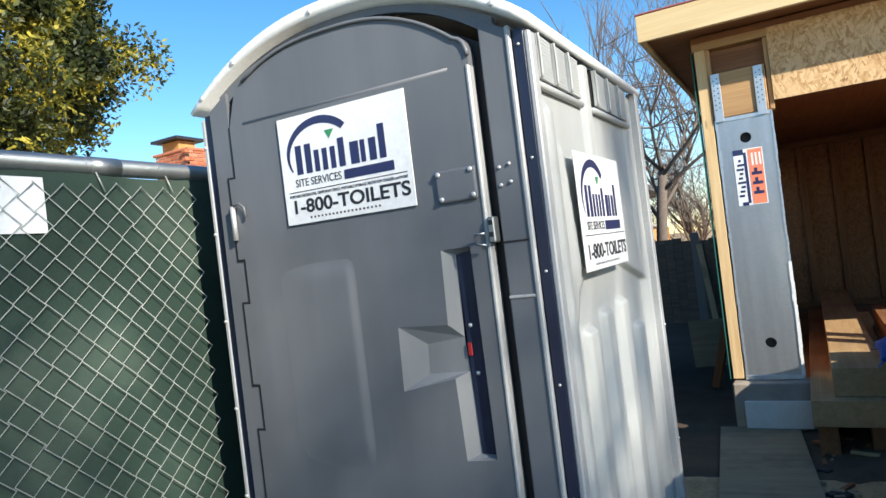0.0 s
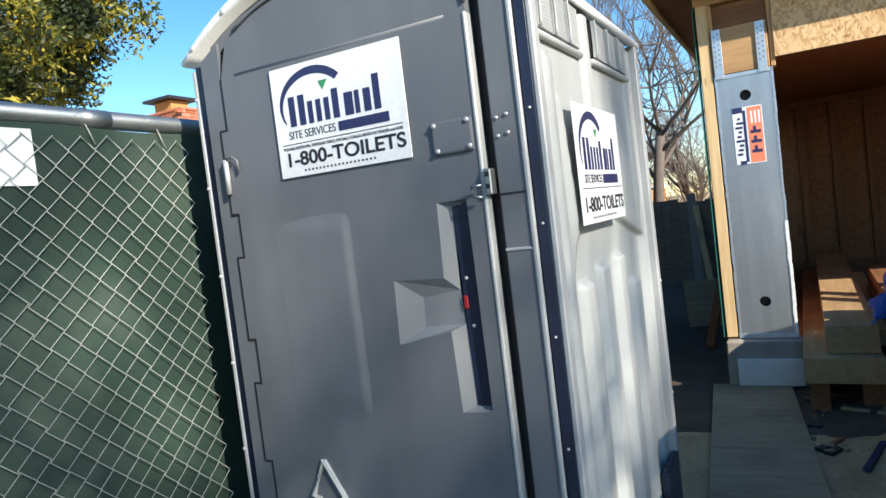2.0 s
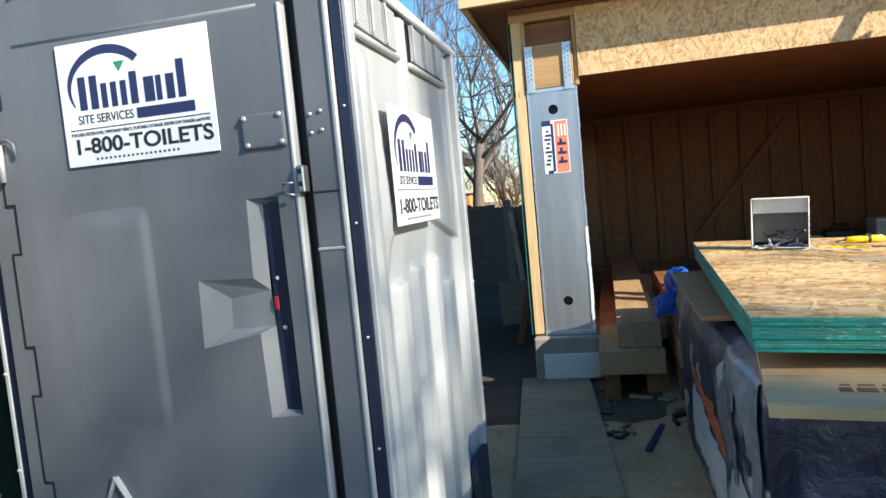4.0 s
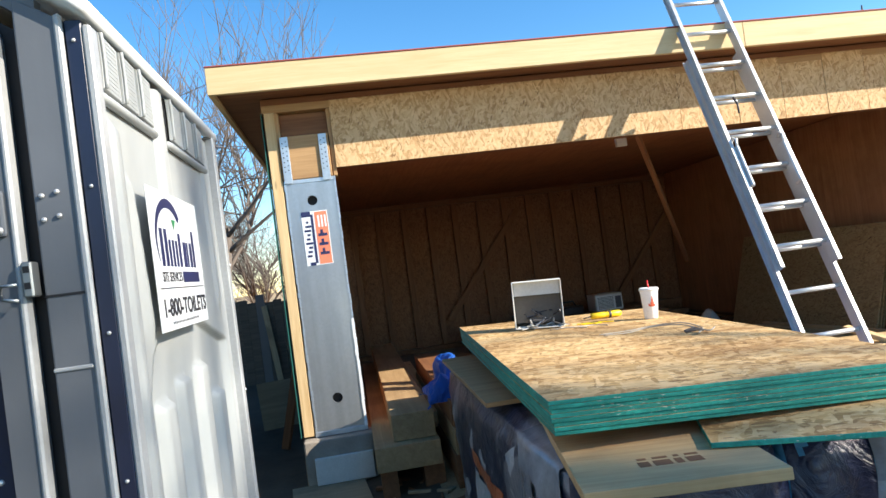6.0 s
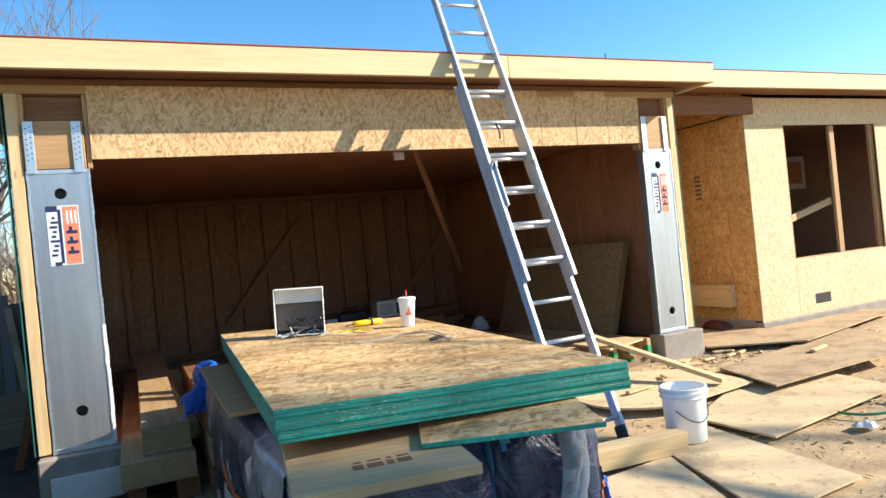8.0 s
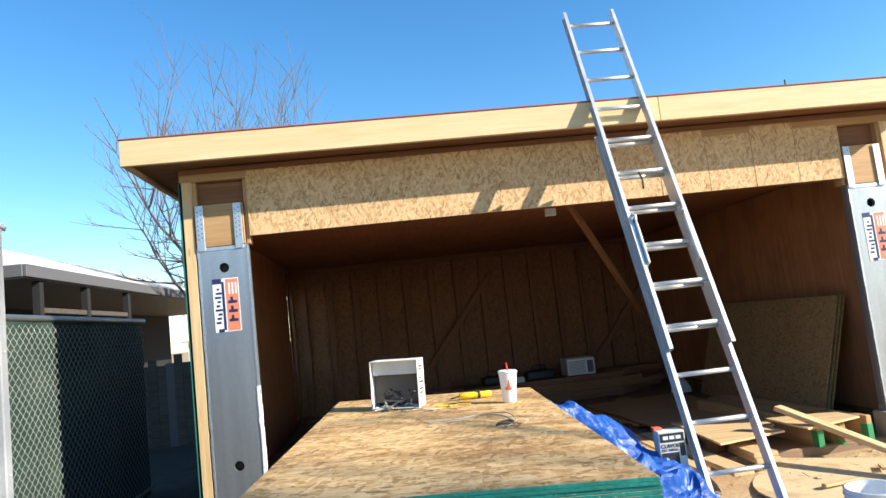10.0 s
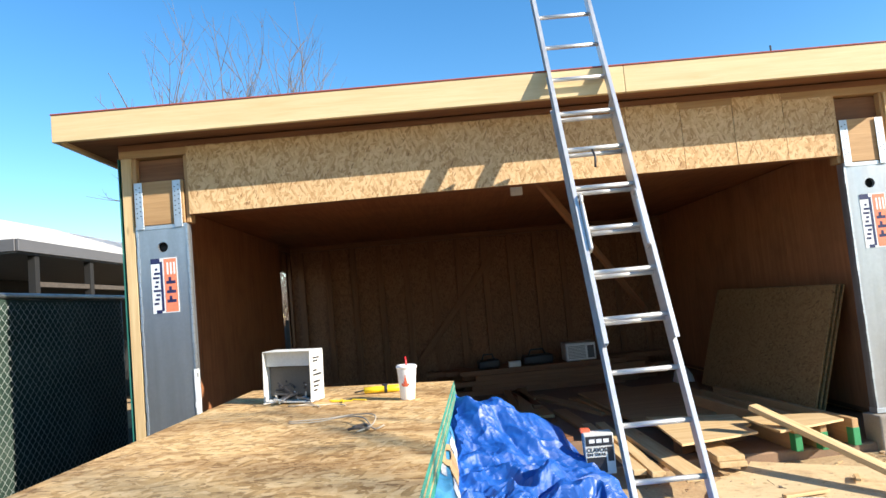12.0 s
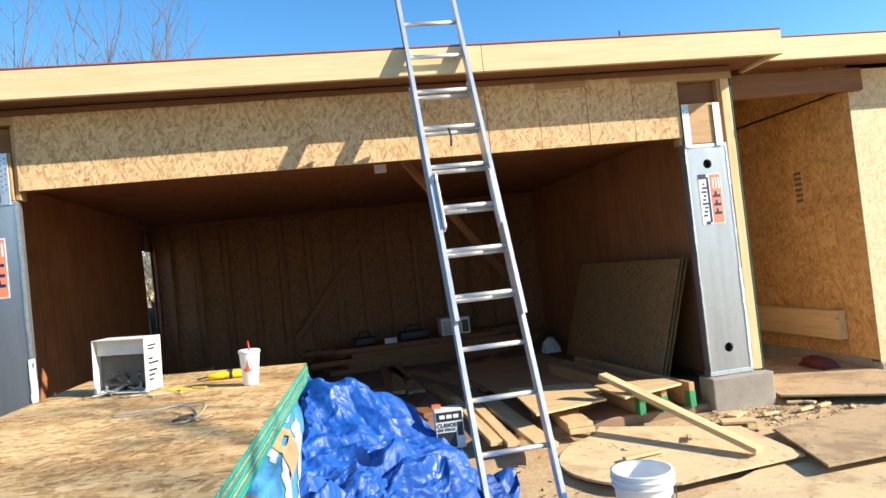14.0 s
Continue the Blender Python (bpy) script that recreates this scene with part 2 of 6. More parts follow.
def leaf_mat(name, a, b, c):
    k = Mat(name, 0.55, 0, 0.4)
    geo = k.n("ShaderNodeNewGeometry")
    # Noise paints whole clumps sunlit yellow or shaded dark.
    lit_clump = k.ramp(k.noise(0.9, 3), (0.4, 0.0), (0.62, 1.0))
    f = k.math("ADD", k.math("MULTIPLY", lit_clump, 0.78), k.math("MULTIPLY", geo.outputs["Random Per Island"], 0.22))
    k.color(k.ramp(f, (0.1, a), (0.5, b), (0.95, c)))
    k.b.inputs["Subsurface Weight"].default_value = 0.0
    tr = k.n("ShaderNodeBsdfTranslucent")
    k.l(k.b.inputs["Base Color"].links[0].from_socket, tr.inputs["Color"])
    mx = k.n("ShaderNodeMixShader")
    mx.inputs[0].default_value = 0.22
    out = k.t.nodes["Material Output"]
    k.l(k.b.outputs[0], mx.inputs[1])
    k.l(tr.outputs[0], mx.inputs[2])
    k.l(mx.outputs[0], out.inputs["Surface"])
    return k.m


def screen_mat():
    """Woven green privacy cloth, with sun dapple put into its colour as pale blotches."""
    k = Mat("privacy_cloth", 0.7, 0, 0.3)
    big, fine = k.noise(1.7, 5), k.noise(260.0, 2)
    col = k.ramp(big, (0.3, (0.01, 0.025, 0.019)), (0.5, (0.022, 0.045, 0.035)), (0.72, (0.07, 0.098, 0.078)))
    col = k.mix(0.3, col, k.ramp(fine, (0.3, (0.01, 0.026, 0.02)), (0.7, (0.045, 0.08, 0.062))))
    k.color(col)
    k.bump(k.math("ADD", big, k.math("MULTIPLY", fine, 0.1)), 0.4, 0.02)
    return k.m


def edge_paint(name, c):
    """Green sealer on board edges, darker in streaks, chipped to pale wood in small flecks."""
    k = Mat(name, 0.55, 0, 0.4)
    big, fine = k.noise(7.0, 5), k.noise(70.0, 4)
    col = k.ramp(big, (0.3, tuple(a * 0.55 for a in c)), (0.7, tuple(a * 1.3 for a in c)))
    col = k.mix(k.ramp(fine, (0.35, 0.45), (0.6, 0.0)), col, tuple(a * 0.45 for a in c))
    chip = k.noise(1.0, 3, k.mapped((45, 45, 130)))
    col = k.mix(k.ramp(k.math("MULTIPLY", chip, k.ramp(k.noise(4.0, 2), (0.4, 0.75), (0.65, 1.05))), (0.63, 0.0), (0.67, 0.8)), col, (0.5, 0.5, 0.4))
    k.color(col)
    k.bump(fine, 0.35, 0.003)
    return k.m


M = {
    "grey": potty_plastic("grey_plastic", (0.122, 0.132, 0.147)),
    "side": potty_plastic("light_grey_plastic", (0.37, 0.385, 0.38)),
    # Paler than the door: sunlight on the pull is put into the colour.
    "pull": potty_plastic("sunlit_grey_plastic", (0.19, 0.2, 0.21)),
    "roofw": plain("white_roof_plastic", (0.78, 0.79, 0.78), 0.4, 0, 0.06, 3),
    "navy": plain("navy_plastic", (0.012, 0.018, 0.045), 0.35, 0, 0.2),
    "black": plain("black_gap", (0.01, 0.01, 0.012), 0.6, 0, 0.2),
    "alu": plain("aluminium", (0.6, 0.6, 0.6), 0.42, 0.55, 0.1, 8, 200, 0.05),
    "trim": plain("pale_trim", (0.38, 0.39, 0.395), 0.4, 0.1, 0.12),
    "paper": plain("white_sticker", (0.74, 0.76, 0.77), 0.35, 0, 0.04, 8, 60, 0.03),
    "ink": plain("navy_ink", (0.02, 0.026, 0.09), 0.4, 0, 0.1),
    "blackink": plain("black_ink", (0.02, 0.02, 0.025), 0.5, 0, 0.1),
    "greenink": plain("green_ink", (0.03, 0.25, 0.1), 0.5),
    "orangeink": plain("orange_ink", (0.8, 0.22, 0.12), 0.45, 0, 0.1),
    "redink": plain("orange_red_ink", (0.75, 0.14, 0.07), 0.45, 0, 0.1),
    "osb": osb("strand_board", (0.2, 0.1, 0.042), (0.54, 0.33, 0.155), (0.72, 0.5, 0.28), 0, 90.0, (-20, 24, 70), 0.28, 0.94, 1.0),
    # Paler copy for the wing wall; its glaring sunlight is put into the colour.
    "osbpale": osb("sunlit_strand_board", (0.42, 0.27, 0.13), (0.62, 0.47, 0.28), (0.72, 0.58, 0.38)),
    # Stack top: weathering plus bands of tree shade painted in.
    "osbtop": osb("stained_shaded_strand_board", (0.17, 0.085, 0.03), (0.6, 0.37, 0.15), (0.76, 0.53, 0.27), 0.7, 20.0, (-55, 5, 60), 0.1, 0.9, 1.4),
    # Darker copy of the strand board; indoor shade is put into its colour.
    "osbdark": osb("shade_brown_strand_board", (0.11, 0.049, 0.024), (0.225, 0.102, 0.052), (0.31, 0.152, 0.079)),
    "lumber": wood("fir_lumber", (0.56, 0.35, 0.16), (0.79, 0.6, 0.34)),
    "fascia": wood("primed_fascia", (0.62, 0.46, 0.24), (0.75, 0.6, 0.36), False),
    "stud": wood("stud_lumber", (0.36, 0.2, 0.09), (0.56, 0.35, 0.17)),
    "beam": wood("timber_beam", (0.36, 0.22, 0.105), (0.56, 0.38, 0.2), False, 0.3),
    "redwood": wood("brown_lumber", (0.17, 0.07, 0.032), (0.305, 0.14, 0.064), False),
    "plyr": wood("red_brown_plywood", (0.33, 0.135, 0.06), (0.5, 0.23, 0.105), False, 0.3, 0.7, 1),
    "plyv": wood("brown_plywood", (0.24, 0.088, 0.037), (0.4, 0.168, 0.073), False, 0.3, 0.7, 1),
    "osborange": osb("orange_strand_board", (0.24, 0.11, 0.035), (0.54, 0.3, 0.11), (0.66, 0.42, 0.18), 0.35, 90.0, (-20, 24, 70), 0.2, 0.95, 1.5),
    "shed": plain("orange_siding", (0.5, 0.24, 0.08), 0.8, 0, 0.15),
    "twig": plain("twig_bark", (0.16, 0.135, 0.12), 0.9, 0, 0.2),
    "ply": wood("plywood", (0.4, 0.25, 0.12), (0.6, 0.42, 0.22), False, 0.35),
    "muddy": trodden("muddy_plywood", (0.62, 0.47, 0.28), (0.4, 0.28, 0.16), 0.52),
    "mud": trodden("mud_stained_plywood", (0.46, 0.33, 0.2), (0.27, 0.185, 0.11), 0.47),
    "slab": plain("brown_dusty_slab", (0.26, 0.165, 0.105), 0.9, 0, 0.25, 2.5, 50, 0.3),
    # Leaning sheets: strand board darkened, the garage's shade painted in.
    "osbmid": osb("shade_tan_brown_strand_board", (0.09, 0.045, 0.018), (0.3, 0.18, 0.075), (0.38, 0.245, 0.11), 0, 0.0),
    # Red film darkened so that its colour holds the porch shade.
    "maroon": plain("shaded_red_film", (0.075, 0.009, 0.01), 0.6, 0, 0.2),
    "sheathgreen": plain("green_sheathing_edge", (0.01, 0.12, 0.1), 0.7, 0, 0.2),
    "darkred": plain("dark_red_plastic", (0.3, 0.015, 0.02), 0.4),
    "bluefilm": wrap_mat("light_blue_film", [(0.0, (0.05, 0.27, 0.5)), (0.6, (0.08, 0.33, 0.56))], (0, 70, 0), 2.0, (0.16, 0.38, 0.58)),
    "whitefilm": wrap_mat("white_film", [(0.0, (0.6, 0.62, 0.64)), (0.6, (0.68, 0.69, 0.7))], (0, 70, 0), 2.0, (0.45, 0.48, 0.52)),
    "orangefilm": wrap_mat("orange_film", [(0.0, (0.6, 0.14, 0.05)), (0.6, (0.66, 0.2, 0.08))], (0, 70, 0), 2.0, (0.5, 0.2, 0.1)),
    "oldply": wood("grey_plywood", (0.27, 0.21, 0.13), (0.42, 0.33, 0.21), False, 0.5, 0.85),
    "green": edge_paint("green_edge_paint", (0.008, 0.285, 0.22)),
    "steel": galvanised("galvanised_steel", (0.5, 0.525, 0.56)),
    "strap": galvanised("strap_steel", (0.6, 0.66, 0.72), 0.45),
    "pipe": galvanised("fence_pipe", (0.36, 0.38, 0.38), 0.42),
    "wire": plain("fence_wire", (0.4, 0.42, 0.4), 0.45, 0.4, 0.1),
    "cloth": screen_mat(),
    "concrete": plain("concrete", (0.3, 0.262, 0.22), 0.9, 0, 0.25, 5, 70, 0.4),
    "dirt": ground_mat(),
    "tarp": tarp_mat("blue_tarp", (0.002, 0.064, 0.29)),
    "bucket": plain("white_bucket_plastic", (0.8, 0.8, 0.79), 0.35, 0, 0.06),
    "card": plain("cardboard_white", (0.64, 0.63, 0.59), 0.7, 0, 0.07, 9),
    "cardin": plain("cardboard_inside", (0.12, 0.105, 0.09), 0.8, 0, 0.1, 9),
    "cup": plain("cup_paper", (0.82, 0.81, 0.8), 0.45, 0, 0.04),
    "red": plain("red_plastic", (0.7, 0.02, 0.02), 0.35, 0, 0.08),
    "yellow": plain("yellow_plastic", (0.86, 0.6, 0.02), 0.4, 0, 0.08),
    "cable": plain("cable_jacket", (0.45, 0.39, 0.31), 0.55, 0, 0.15),
    "dark": plain("dark_metal", (0.03, 0.03, 0.035), 0.5, 0.3, 0.2),
    "film": plain("clear_film", (0.2, 0.22, 0.26), 0.2, 0, 0.3, 10, 60, 0.3),
    "brick": brick_mat(),
    "mortar": plain("mortar", (0.42, 0.38, 0.34), 0.95, 0, 0.1),
    "bark": plain("bark", (0.13, 0.105, 0.088), 0.9, 0, 0.3, 20, 90, 0.5),
    "leaf": leaf_mat("leaves", (0.012, 0.02, 0.006), (0.05, 0.066, 0.013), (0.42, 0.35, 0.045)),
    "shingle": plain("pale_roofing", (0.62, 0.58, 0.52), 0.9, 0, 0.15, 4, 40, 0.4),
    "eave": plain("grey_eave_paint", (0.1, 0.1, 0.105), 0.6, 0, 0.1),
    # Leaf-littered soil, darkened further to hold the alley's shade.
    "soil": plain("shade_dark_littered_soil", (0.085, 0.06, 0.04), 0.95, 0, 0.4, 5, 40, 0.6),
    # Stucco taken to near-black; the carport's shade is put into the colour.
    "housewall": plain("shade_black_stucco", (0.012, 0.012, 0.012), 0.9, 0, 0.12),
    "oldfence": wood("old_fence_board", (0.05, 0.04, 0.032), (0.12, 0.1, 0.08), False),
    "roofing": plain("roof_paper", (0.3, 0.07, 0.06), 0.8, 0, 0.2),
    "wrapL": torn_film("film_print_dark"),
    "wrapN": wrap_mat("film_print_navy", [(0.0, (0.008, 0.012, 0.035)), (0.55, (0.013, 0.02, 0.055)), (0.9, (0.05, 0.07, 0.12))], (0, 20, 60), 1.3, (0.02, 0.026, 0.06)),
}


# ---- mesh helpers ----
def add_box(bm, x0, x1, y0, y1, z0, z1, m=None):
    vs = [bm.verts.new((x, y, z)) for z in (z0, z1) for x, y in ((x0, y0), (x1, y0), (x1, y1), (x0, y1))]
    for f in ((3, 2, 1, 0), (4, 5, 6, 7), (0, 1, 5, 4), (1, 2, 6, 5), (2, 3, 7, 6), (3, 0, 4, 7)):
        bm.faces.new([vs[i] for i in f])
    if m is not None:
        bmesh.ops.transform(bm, matrix=m, verts=vs)
    return vs


def box(x0, x1, y0, y1, z0, z1, bev=0.0, seg=1):
    bm = bmesh.new()
    add_box(bm, x0, x1, y0, y1, z0, z1)
    if bev:
        bmesh.ops.bevel(bm, geom=list(bm.edges), offset=bev, segments=seg, affect="EDGES", profile=0.5)
    return bm


def add_tube(bm, pts, r, seg=6, r2=None, cap=True):
    """A tube through pts, tapering from r to r2."""
    pts = [Vector(p) for p in pts]
    rings, up = [], Vector((0, 0, 1))
    for i, p in enumerate(pts):
        d = (pts[min(i + 1, len(pts) - 1)] - pts[max(i - 1, 0)]).normalized()
        a = d.cross(up if abs(d.dot(up)) < 0.95 else Vector((1, 0, 0))).normalized()
        b = d.cross(a)
        rr = r if r2 is None else r + (r2 - r) * i / max(1, len(pts) - 1)
        rings.append([bm.verts.new(p + rr * (math.cos(k * math.tau / seg) * a + math.sin(k * math.tau / seg) * b)) for k in range(seg)])
    for u, v in zip(rings, rings[1:]):
        for k in range(seg):
            bm.faces.new((u[k], u[(k + 1) % seg], v[(k + 1) % seg], v[k]))
    if cap:
        bm.faces.new(rings[0][::-1])
        bm.faces.new(rings[-1])


def tube(pts, r, seg=8, r2=None):
    bm = bmesh.new()
    add_tube(bm, pts, r, seg, r2)
    return bm


def lathe(profile, seg=32, cap=True):
    """Turns (radius, z) pairs round the z axis."""
    bm = bmesh.new()
    rings = [[bm.verts.new((r * math.cos(k * math.tau / seg), r * math.sin(k * math.tau / seg), z)) for k in range(seg)] for r, z in profile]
    for u, v in zip(rings, rings[1:]):
        for k in range(seg):
            bm.faces.new((u[k], u[(k + 1) % seg], v[(k + 1) % seg], v[k]))
    if cap:
        bm.faces.new(rings[0][::-1])
        bm.faces.new(rings[-1])
    return bm


def prism(poly, y0, y1, bev=0.0):
    """A polygon of (x, z) pairs, drawn out along y."""
    bm = bmesh.new()
    a = [bm.verts.new((x, y0, z)) for x, z in poly]
    b = [bm.verts.new((x, y1, z)) for x, z in poly]
    bm.faces.new(a)
    bm.faces.new(b[::-1])
    for i in range(len(poly)):
        j = (i + 1) % len(poly)
        bm.faces.new((a[j], a[i], b[i], b[j]))
    bmesh.ops.recalc_face_normals(bm, faces=bm.faces)
    if bev:
        edges = [e for e in bm.edges if all(abs(v.co.y - y0) < 1e-6 for v in e.verts)]
        bmesh.ops.bevel(bm, geom=edges, offset=bev, segments=2, affect="EDGES", profile=0.5)
    return bm


def mesh_of(name, bm, smooth=False):
    me = bpy.data.meshes.new(name)
    bmesh.ops.recalc_face_normals(bm, faces=bm.faces)
    bm.to_mesh(me)
    bm.free()
    if smooth:
        for p in me.polygons:
            p.use_smooth = True
    return me


def part(name, bm, material, parent=None, label="", smooth=False, m=None):
    """One bmesh as one mesh object under a thing or a part."""
    ob = new(name, mesh_of(name, bm, smooth))
    ob.data.materials.append(M[material])
    if parent is not None:
        ob.parent = parent
    if m is not None:
        ob.matrix_basis = m
    if label:
        tagged(ob, label)
    return ob


def thing(name, label, category, m=None, group="", kind=""):
    ob = new(name)
    ob.empty_display_size = 0.1
    if m is not None:
        ob.matrix_basis = m
    return tagged(ob, label, category, group, kind)


def solid(name, bm, material, label, category, m=None, group="", kind="", smooth=False):
    return tagged(part(name, bm, material, None, label, smooth, m), label, category, group, kind)


def along(p0, p1, roll=0.0):
    """A pose whose x axis runs from p0 to p1, its z axis up."""
    p0, p1 = Vector(p0), Vector(p1)
    x = (p1 - p0).normalized()
    up = Vector((0, 0, 1)) if abs(x.z) < 0.97 else Vector((0, -1, 0))
    y = up.cross(x).normalized()
    z = x.cross(y)
    return Matrix.Translation(p0) @ Matrix((x, y, z)).transposed().to_4x4() @ pose(0, 0, 0, roll)


def length(p0, p1):
    return (Vector(p1) - Vector(p0)).length


def timber(name, p0, p1, w, h, material, label="", category="", parent=None, roll=0.0, group="", kind="", bev=0.003):
    """A sawn piece from p0 to p1 (its middle line), w wide and h high."""
    bm = box(0, length(p0, p1), -w / 2, w / 2, -h / 2, h / 2, bev)
    m = along(p0, p1, roll)
    if parent is not None:
        return part(name, bm, material, parent, label, False, m)
    return solid(name, bm, material, label, category, m, group, kind)


def face_pose(x, y, z, facing):
    """Local x-y plane set upright: facing -y ('s'), +x ('e'), -x ('w') or +y ('n')."""
    turn = {"s": 0, "e": 90, "n": 180, "w": 270}[facing]
    return pose(x, y, z, 0, 0, turn) @ pose(0, 0, 0, 90)


def board(name, w, h, t, material, m, parent=None, label="", category="", kind="", group="", edge=None, bev=0.0015):
    """A flat sheet: local x to w, y to h, its face at z = 0, thickness t behind it."""
    bm = box(0, w, 0, h, -t, 0, bev)
    if parent is not None:
        ob = part(name, bm, material, parent, label, False, m)
    else:
        ob = solid(name, bm, material, label, category, m, group, kind)
    if edge:
        ob.data.materials.append(M[edge])
        for p in ob.data.polygons:
            if abs(p.normal.z) < 0.85:
                p.material_index = 1
    return ob


def text_mesh(name, words, size, material, parent, m, width=None, bold=0.0):
    cu = bpy.data.curves.new(name, "FONT")
    cu.body, cu.size, cu.align_x, cu.align_y = words, size, "LEFT", "BOTTOM_BASELINE"
    cu.extrude, cu.offset = 0.0006, bold
    tmp = new(name + "_curve", cu)
    me = bpy.data.meshes.new_from_object(tmp.evaluated_get(bpy.context.evaluated_depsgraph_get()))
    bpy.data.objects.remove(tmp)
    if width:
        xs = [v.co.x for v in me.vertices]
        k = width / (max(xs) - min(xs))
        for v in me.vertices:
            v.co.x *= k
    me.materials.clear()
    me.materials.append(M[material])
    ob = new(name, me)
    ob.parent = parent
    ob.matrix_basis = m
    return ob


def smooth(a, b, v):
    t = min(1.0, max(0.0, (v - a) / (b - a)))
    return t * t * (3 - 2 * t)


# ---- ground ----
def ground_z(x, y):
    up = 0.15 * smooth(3.9, 5.2, y) * smooth(-0.1, 0.8, x)
    n = noise.noise((x * 1.3, y * 1.3, 0)) * 0.018 + noise.noise((x * 5, y * 5, 3)) * 0.008
    return 0.03 + up + n


def build_ground():
    far = [12, 16, 24, 40, 80, 200, 500]
    xs = [-v - 4 for v in far[::-1]] + [i * 0.14 - 4 for i in range(0, 115)] + [v + 0.5 for v in far]
    ys = [-v + 9 for v in far[::-1]] + [i * 0.14 - 2.5 for i in range(0, 93)] + [v for v in far]
    bm = bmesh.new()
    grid = [[bm.verts.new((x, y, ground_z(x, y))) for x in xs] for y in ys]
    for r0, r1 in zip(grid, grid[1:]):
        for i in range(len(xs) - 1):
            bm.faces.new((r0[i], r0[i + 1], r1[i + 1], r1[i]))
    solid("ground", bm, "dirt", "bare tan dirt of the building plot, trampled", "ground", None, "", "structure", True)


build_ground()


def shaded_soil_patch():
    """Dark littered soil between the fence and the garage, alley shade in its colour, a thin layer over the ground."""
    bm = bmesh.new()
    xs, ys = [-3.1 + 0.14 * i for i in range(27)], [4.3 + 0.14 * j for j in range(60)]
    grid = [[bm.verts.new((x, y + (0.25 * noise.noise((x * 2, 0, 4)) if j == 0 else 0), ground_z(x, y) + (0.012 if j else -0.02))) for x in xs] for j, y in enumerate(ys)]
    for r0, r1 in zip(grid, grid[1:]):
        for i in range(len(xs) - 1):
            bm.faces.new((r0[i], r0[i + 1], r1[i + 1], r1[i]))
    solid("ground_soil", bm, "soil", "dark littered soil of the side alley, its shade put into the colour", "ground", None, "", "structure", True)


shaded_soil_patch()

# ---- garage shell ----
GL, GR = -0.37, 5.60
GY, GB = 5.43, 10.9
FLOOR = 0.25
solid("floor", box(GL, GR, GY - 0.02, GB + 0.1, -0.1, FLOOR, 0.01), "slab", "dusty brown concrete garage slab", "floor", None, "", "structure")


def stud_wall(name, p0, p1, face, sheath, material, label, studs=True, opening=None):
    """A framed wall on the line p0-p1: studs inside, sheathing outside. face: +1 puts the studs to the left of the line."""
    root = thing(name, label, "wall", along((*p0, 0), (*p1, 0)), "", "structure")
    n = length((*p0, 0), (*p1, 0))
    spans = [(0, n, FLOOR, 2.85)]
    if opening:
        a, b, lo, hi = opening
        spans = [(0, a, FLOOR, 2.85), (b, n, FLOOR, 2.85), (a, b, FLOOR, lo), (a, b, hi, 2.85)]
    for x0, x1, z0, z1 in spans:
        board("sheathing", x1 - x0, z1 - z0, 0.012, sheath, pose(x0, 0, z0, 90), root, "")
    x = 0.05
    while studs and x < n:
        lo, hi = FLOOR + 0.09, 2.52
        runs = [(lo, hi)]
        if opening and opening[0] < x < opening[1]:
            runs = [(lo, opening[2]), (opening[3], hi)]
        for a, b in runs:
            timber("stud", (x, 0.06 * face, a), (x, 0.06 * face, b), 0.09, 0.038, material, "", "", root)
        x += 0.406
    for z in (FLOOR + 0.068, 2.54, 2.578):
        timber("plate", (0, 0.06 * face, z), (n, 0.06 * face, z), 0.09, 0.038, material, "", "", root)
    return root


# West and back sheathing take the darker board that carries the indoor shade.
stud_wall("wall_west", (GL, GB), (GL, GY + 0.1), 1, "osbdark", "redwood", "open stud wall with brown strand-board sheathing, indoor shade in its colour", True, (0.09, 0.7, 1.05, 2.23))
stud_wall("wall_north", (GR, GB), (GL, GB), 1, "osbdark", "redwood", "open stud wall at the garage's back, brown sheathing with indoor shade in its colour")
stud_wall("wall_east", (GR, GY + 0.1), (GR, GB), 1, "osb", "redwood", "stud wall sheathed in strand board")
# inner sheathing on the east wall, seen from the opening
for i in range(4):
    board("sheet", 1.215, 2.25, 0.011, "plyr", face_pose(GR - 0.115, GB - 0.1 - 1.22 * i, FLOOR + 0.09, "w"), None, "inner brown plywood sheet on the garage wall", "sheathing", "structure")
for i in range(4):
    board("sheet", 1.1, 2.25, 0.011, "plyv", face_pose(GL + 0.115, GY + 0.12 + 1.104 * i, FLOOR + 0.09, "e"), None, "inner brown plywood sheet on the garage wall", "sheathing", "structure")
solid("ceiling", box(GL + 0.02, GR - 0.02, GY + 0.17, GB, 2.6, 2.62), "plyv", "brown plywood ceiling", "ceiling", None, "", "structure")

# roof with its fascia
FY, FZ0, FZ1, FX0, FX1 = 5.113, 2.945, 3.14, -0.69, 5.855
roof = thing("roof", "low roof with pale fascia boards and red drip edge", "roof", None, "", "structure")
part("roof_deck", box(FX0 + 0.04, FX1 - 0.04, FY + 0.04, GB + 0.4, FZ1 - 0.04, FZ1 - 0.005), "osbdark", roof)
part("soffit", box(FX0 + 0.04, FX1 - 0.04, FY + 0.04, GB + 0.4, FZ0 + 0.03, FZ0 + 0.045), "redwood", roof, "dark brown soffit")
timber("fascia_board", (FX0, FY + 0.02, (FZ0 + FZ1) / 2), (3.42, FY + 0.02, (FZ0 + FZ1) / 2), 0.04, FZ1 - FZ0, "fascia", "", "", roof)
